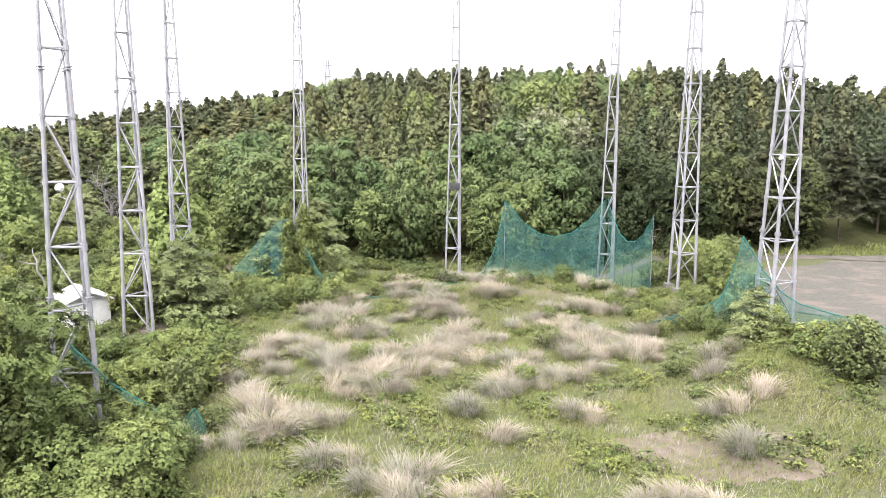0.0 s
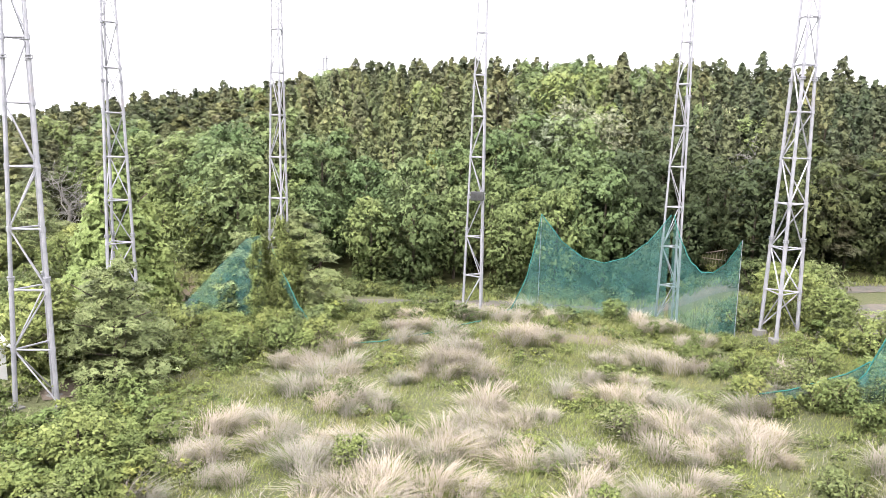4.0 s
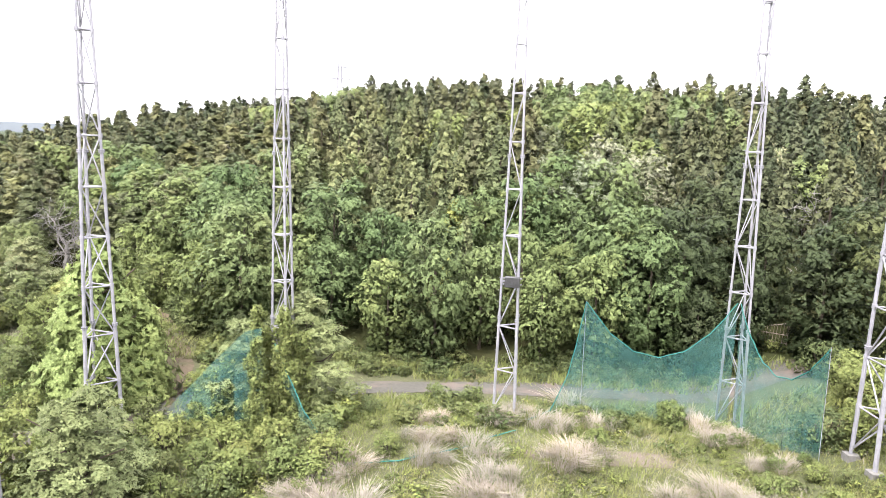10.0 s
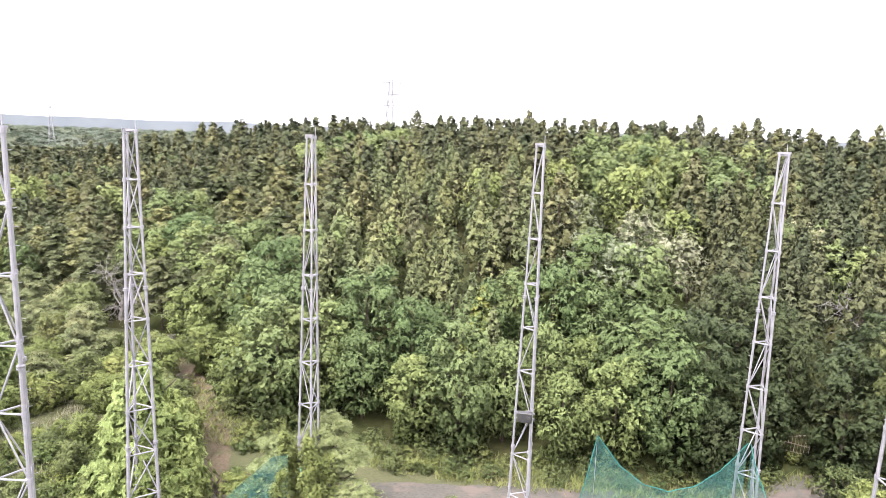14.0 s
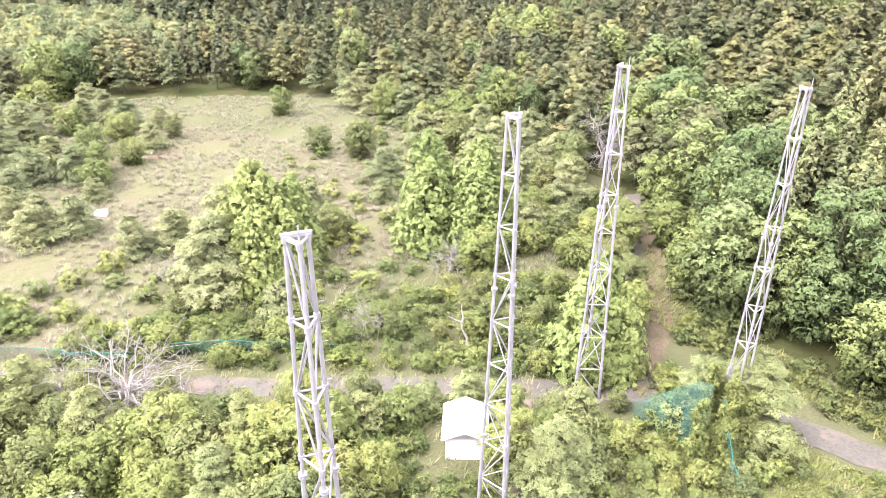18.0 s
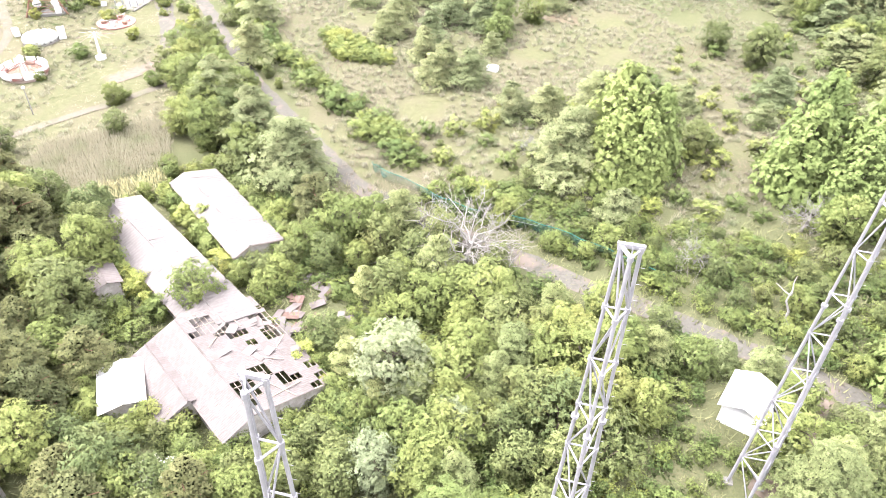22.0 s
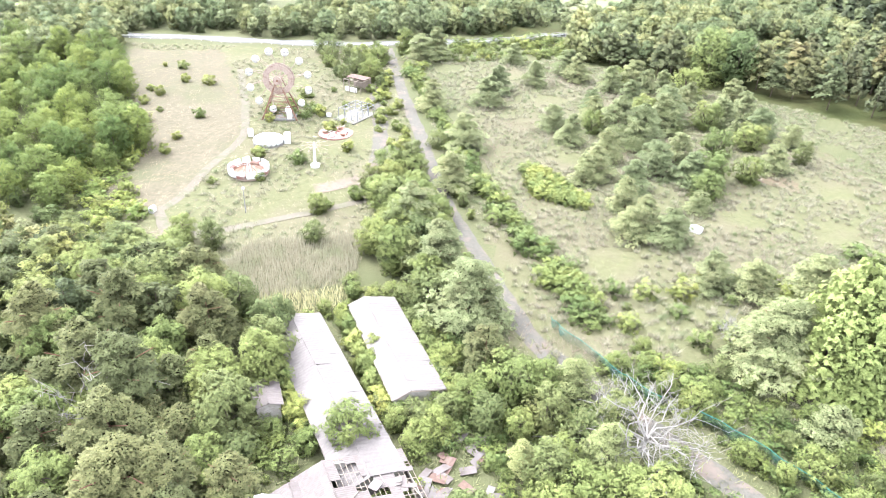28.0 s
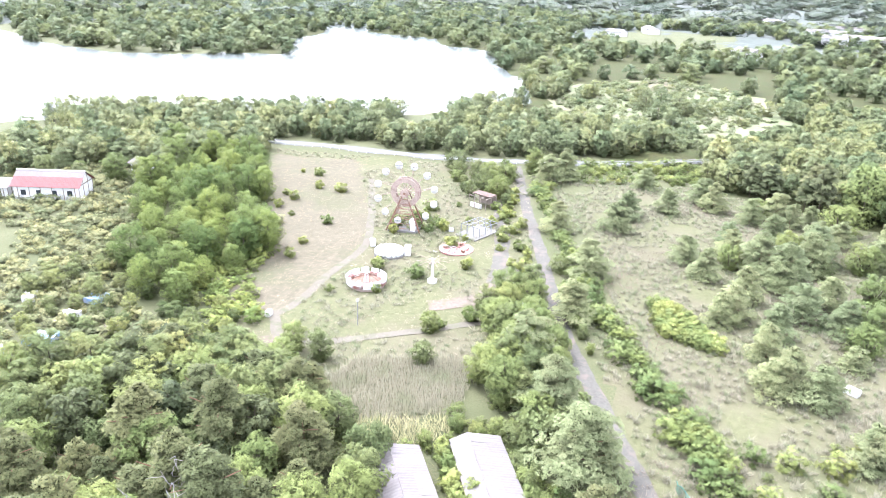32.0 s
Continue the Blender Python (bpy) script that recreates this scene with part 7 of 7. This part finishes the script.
# ---- the old amusement ground ----
def ring(bm, r, tube_r, n=40, m=None, minor=6):
    """A hoop in the x-z plane."""
    pts = [Vector((r * math.cos(k * math.tau / n), 0, r * math.sin(k * math.tau / n))) for k in range(n)]
    for k in range(n):
        tube(bm, pts[k - 1], pts[k], tube_r, n=minor)


def ferris_wheel():
    root = new("ferris_wheel")
    hub, R_ = 8.4, 6.3
    H = Vector((0, 0, hub))
    for s in (-0.7, 0.7):
        for radius, thick in ((3.1, 0.09), (2.2, 0.06)):
            bm = bmesh.new()
            ring(bm, radius, thick)
            bmesh.ops.translate(bm, vec=H + Vector((0, s, 0)), verts=bm.verts)
            part("rim", bm, M_rust2, root, "rusty pinkish inner rim")
    for s in (-0.7, 0.7):
        for k in range(24):  # painted plates between the two rims
            bm = bmesh.new()
            a, b = k * math.tau / 24 + 0.015, (k + 1) * math.tau / 24 - 0.015
            c = [bm.verts.new(H + Vector((r * math.cos(q), s + dy, r * math.sin(q)))) for dy in (-0.02, 0.02) for r, q in ((2.25, a), (3.05, a), (3.05, b), (2.25, b))]
            for f in ((3, 2, 1, 0), (4, 5, 6, 7), (0, 1, 5, 4), (1, 2, 6, 5), (2, 3, 7, 6), (3, 0, 4, 7)):
                bm.faces.new([c[i] for i in f])
            part("rim_plate", bm, M_rust2, root)
    for k in range(12):
        a = k * math.tau / 12 + 0.13
        for s in (-0.7, 0.7):
            bm = bmesh.new()
            d = Vector((math.cos(a), 0, math.sin(a)))
            e = Vector((math.cos(a + 0.12), 0, math.sin(a + 0.12)))
            tube(bm, H + Vector((0, s, 0)), H + d * 3.2 + Vector((0, s, 0)), 0.06)
            tube(bm, H + d * 3.2 + Vector((0, s, 0)), H + e * R_ + Vector((0, s * 0.5, 0)), 0.05)
            part("spoke", bm, M_rust2, root)
        e = Vector((math.cos(a + 0.12), 0, math.sin(a + 0.12)))
        c = H + e * R_ + Vector((0, 0, -0.55))
        g = new("gondola")
        g.parent = root
        g.location = c
        bm = bmesh.new()
        bmesh.ops.create_uvsphere(bm, u_segments=12, v_segments=8, radius=0.8)
        bmesh.ops.delete(bm, geom=[f for f in bm.faces if 0.02 < f.calc_center_median().z < 0.42], context="FACES")
        bmesh.ops.solidify(bm, geom=bm.faces[:], thickness=0.04)
        part("cabin", bm, M_white, g, "white rounded gondola shell")
        for j in range(6):
            b = j * math.tau / 6
            bm = bmesh.new()
            tube(bm, (0.78 * math.cos(b), 0.78 * math.sin(b), 0), (0.66 * math.cos(b), 0.66 * math.sin(b), 0.46), 0.035, n=5)
            part("cage_bar", bm, M_white, g)
        bm = bmesh.new()
        tube(bm, (0, -0.45, 0.75), (0, 0.45, 0.75), 0.06)
        part("hanger", bm, M_rust2, g)
    bm = bmesh.new()
    tube(bm, H - Vector((0, 1.5, 0)), H + Vector((0, 1.5, 0)), 0.28, n=14)
    part("axle", bm, M_rust, root)
    for s in (-1, 1):
        for k in (-1, 1):
            bm = bmesh.new()
            tube(bm, (k * 3.8, s * 2.2, -0.2), (k * 0.25, s * 1.2, hub), 0.17)
            part("leg", bm, M_rust, root)
        for z in np.arange(0.8, hub - 0.8, 1.05):
            f = z / hub
            bm = bmesh.new()
            w, y = 3.8 + (0.25 - 3.8) * f, s * (2.2 - 1.0 * f)
            tube(bm, (-w, y, z), (w, y, z), 0.07)
            part("crossbar", bm, M_rust, root)
        for z in np.arange(0.8, hub - 1.6, 2.1):
            f, g = z / hub, (z + 1.05) / hub
            bm = bmesh.new()
            tube(bm, (-(3.8 - 3.55 * f), s * (2.2 - f), z), ((3.8 - 3.55 * g), s * (2.2 - g), z + 1.05), 0.05)
            part("brace", bm, M_rust, root)
    bm = bmesh.new()
    bmesh.ops.create_cone(bm, cap_ends=True, segments=20, radius1=0.9, radius2=0.9, depth=0.15, matrix=Matrix.Translation(H + Vector((0, -1.4, 0))) @ Matrix.Rotation(radians(90), 4, "X"))
    part("hub_disc", bm, M_rust2, root, "faded round hub plate")
    part("platform", _slab(-3.2, -2.6, -0.2, 3.2, 2.6, 0.5), M_concrete, root)
    part("booth", _slab(1.6, -2.4, 0.5, 2.6, -1.4, 2.4), M_white, root)
    return tagged(root, "rusting abandoned ferris wheel with white gondolas", "ferris wheel")


def lay(ob, x, y, turn=0.0, lift=0.0):
    ob.matrix_basis = pose(x, y, float(gz(x, y)) + lift, 0, 0, turn)
    return ob


lay(ferris_wheel(), -139.3, -49.6, 100)


def disc(r, h, z=0.0, n=28, r2=None):
    bm = bmesh.new()
    bmesh.ops.create_cone(bm, cap_ends=True, segments=n, radius1=r, radius2=r if r2 is None else r2, depth=h, matrix=Matrix.Translation((0, 0, z + h / 2)))
    return bm


def spinner():
    root = new("spinning_ride")
    part("base", disc(3.3, 0.5), M_rust2, root)
    part("deck", disc(3.0, 0.06, 0.5), M_rust, root, "rusty red spinning deck")
    part("pillar", disc(0.5, 2.2, 0.5, 14, 0.32), M_white, root)
    bm = bmesh.new()
    bmesh.ops.create_uvsphere(bm, u_segments=14, v_segments=9, radius=0.5, matrix=Matrix.Translation((0, 0, 2.95)))
    part("ball", bm, M_white, root, "white finial ball")
    for k in range(12):
        a = k * math.tau / 12
        m = Matrix.Rotation(a, 4, "Z")
        bm = bmesh.new()
        tube(bm, m @ Vector((0.3, 0, 2.2)), m @ Vector((2.9, 0, 0.9)), 0.06)
        part("spoke", bm, M_rust, root)
        bm = bmesh.new()
        slab(bm, 2.7, -0.75, 0.5, 3.6, 0.75, 1.15, m)
        bmesh.ops.bevel(bm, geom=bm.edges[:], offset=0.12, segments=2, affect="EDGES")
        car = part("car", bm, M_white if k % 3 else M_pink, root, "faded painted ride car")
        bm = bmesh.new()
        slab(bm, 3.35, -0.7, 1.1, 3.6, 0.7, 1.7, m)
        part("backrest", bm, M_white, car)
    return tagged(root, "abandoned white and red spinning ride", "ride", "derelict rides")


def bowl():
    root = new("cup_ride")
    part("base", disc(3.0, 0.35), M_concrete, root)
    for k in range(16):
        a = k * math.tau / 16
        bm = bmesh.new()
        bmesh.ops.create_uvsphere(bm, u_segments=8, v_segments=6, radius=0.62, matrix=Matrix.Translation((2.4 * math.cos(a), 2.4 * math.sin(a), 0.8)))
        part("pod", bm, M_white, root)
    part("cover", disc(2.5, 0.7, 0.35, 28, 1.6), M_white, root, "white domed cover")
    part("booth", _slab(-1.0, 3.0, 0, 0.6, 4.2, 1.9), M_white, root)
    return tagged(root, "low white round ride with scalloped rim", "ride", "derelict rides")


def red_disc():
    root = new("collapsed_ride")
    part("platform", disc(3.5, 0.3, n=36), M_pink, root, "faded red round platform")
    rng = np.random.default_rng(4)
    for k in range(16):
        bm = bmesh.new()
        p = Vector((rng.normal(0, 1.5), rng.normal(0, 1.5), 0.35))
        tube(bm, p, p + Vector((rng.normal(0, 1.0), rng.normal(0, 1.0), rng.uniform(0.1, 0.8))), 0.07)
        part("bent_bar", bm, M_white if k % 2 else M_rust, root)
    for k in range(6):
        bm = bmesh.new()
        slab(bm, -0.45, -0.3, 0, 0.45, 0.3, 0.5, Matrix.Translation((2.2 * math.cos(k), 2.2 * math.sin(k), 0.3)) @ Matrix.Rotation(k, 4, "Z"))
        bmesh.ops.bevel(bm, geom=bm.edges[:], offset=0.08, affect="EDGES")
        part("car", bm, M_rust if k % 2 else M_white, root)
    return tagged(root, "collapsed red round ride with bent bars", "ride", "derelict rides")


def swing():
    root = new("swing_ride")
    part("base", disc(0.9, 0.5, n=8), M_white, root)
    part("mast", disc(0.28, 4.2, 0.5, 10, 0.18), M_white, root, "pale swing ride mast")
    for k in range(10):
        a = k * math.tau / 10
        bm = bmesh.new()
        tube(bm, (0, 0, 4.5), (3.0 * math.cos(a), 3.0 * math.sin(a), 4.1 + 0.25 * math.sin(k * 2)), 0.035)
        tube(bm, (0, 0, 3.7), (1.6 * math.cos(a), 1.6 * math.sin(a), 4.3), 0.025)
        part("arm", bm, M_rust2, root)
    return tagged(root, "bare mast of a swing ride with thin arms", "ride", "derelict rides")


def open_frame(w, d, h, nx_, ny_, name, label, mat, cat="frame"):
    root = new(name)
    for i in range(nx_ + 1):
        for j in range(ny_ + 1):
            if i in (0, nx_) or j in (0, ny_):
                x, y = -w / 2 + w * i / nx_, -d / 2 + d * j / ny_
                part("post", _slab(x - 0.06, y - 0.06, -0.1, x + 0.06, y + 0.06, h), mat, root)
    for i in range(nx_ + 1):
        x = -w / 2 + w * i / nx_
        part("beam", _slab(x - 0.05, -d / 2, h, x + 0.05, d / 2, h + 0.1), mat, root)
    for j in range(ny_ + 1):
        y = -d / 2 + d * j / ny_
        part("beam", _slab(-w / 2, y - 0.05, h + 0.1, w / 2, y + 0.05, h + 0.2), mat, root)
    return tagged(root, label, cat)


lay(spinner(), -110.6, -44.4)
lay(bowl(), -124.7, -46.5, 20)
lay(red_disc(), -132.6, -35.4)
lay(swing(), -116.2, -34.0)
fr = lay(open_frame(5.0, 6.0, 2.0, 3, 3, "steel_frame", "pale open steel frame on a concrete slab", M_grey), -144, -34.4, 70)
part("slab", _slab(-2.8, -4.8, -0.1, 2.8, 3.4, 0.14), M_concrete, fr)
sk = lay(open_frame(5.0, 4.0, 2.6, 3, 2, "ruined_shelter", "ruined dark timber shelter with a broken roof", M_timber, "shelter"), -160, -38.9, 70)
part("roof", _slab(-2.9, -0.4, 2.8, 2.4, 2.3, 2.9), M_brownroof, sk)
part("back_wall", _slab(-2.5, 1.85, 0, 2.5, 1.95, 2.5), M_timber, sk)
part("counter", _slab(-2.2, -1.9, 0, 1.0, -1.5, 1.0), M_white, sk)
for k, (x, y, w, h) in enumerate(((-92.6, -52.6, 1.2, 1.0), (-127.5, -51.5, 1.6, 1.3), (-106.9, 32.4, 1.9, 0.9), (-141.5, -39.8, 1.0, 0.8))):
    bm = bmesh.new()
    slab(bm, -w / 2, -w / 3, 0, w / 2, w / 3, h)
    bmesh.ops.bevel(bm, geom=bm.edges[:], offset=0.08, segments=2, affect="EDGES")
    ob = part("ticket_box", bm, M_white)
    lay(ob, x, y, 30 * k, -0.05)
    tagged(ob, "weathered white box standing in the grass", "box", "white boxes")
for k, (x, y, h) in enumerate(((-104.8, -14.5, 4.6), (-96, -38.5, 4.2))):
    root = new("lamp_post")
    bm = bmesh.new()
    tube(bm, (0, 0, -0.2), (0, 0, h), 0.08, 0.05, 8)
    part("pole", bm, M_steel, root)
    bm = bmesh.new()
    bmesh.ops.create_uvsphere(bm, u_segments=12, v_segments=8, radius=0.25, matrix=Matrix.Translation((0, 0, h + 0.15)))
    part("globe", bm, M_white, root, "white lamp globe")
    tagged(lay(root, x, y), "slender grey lamp post with a white globe", "lamp post", "lamp posts")
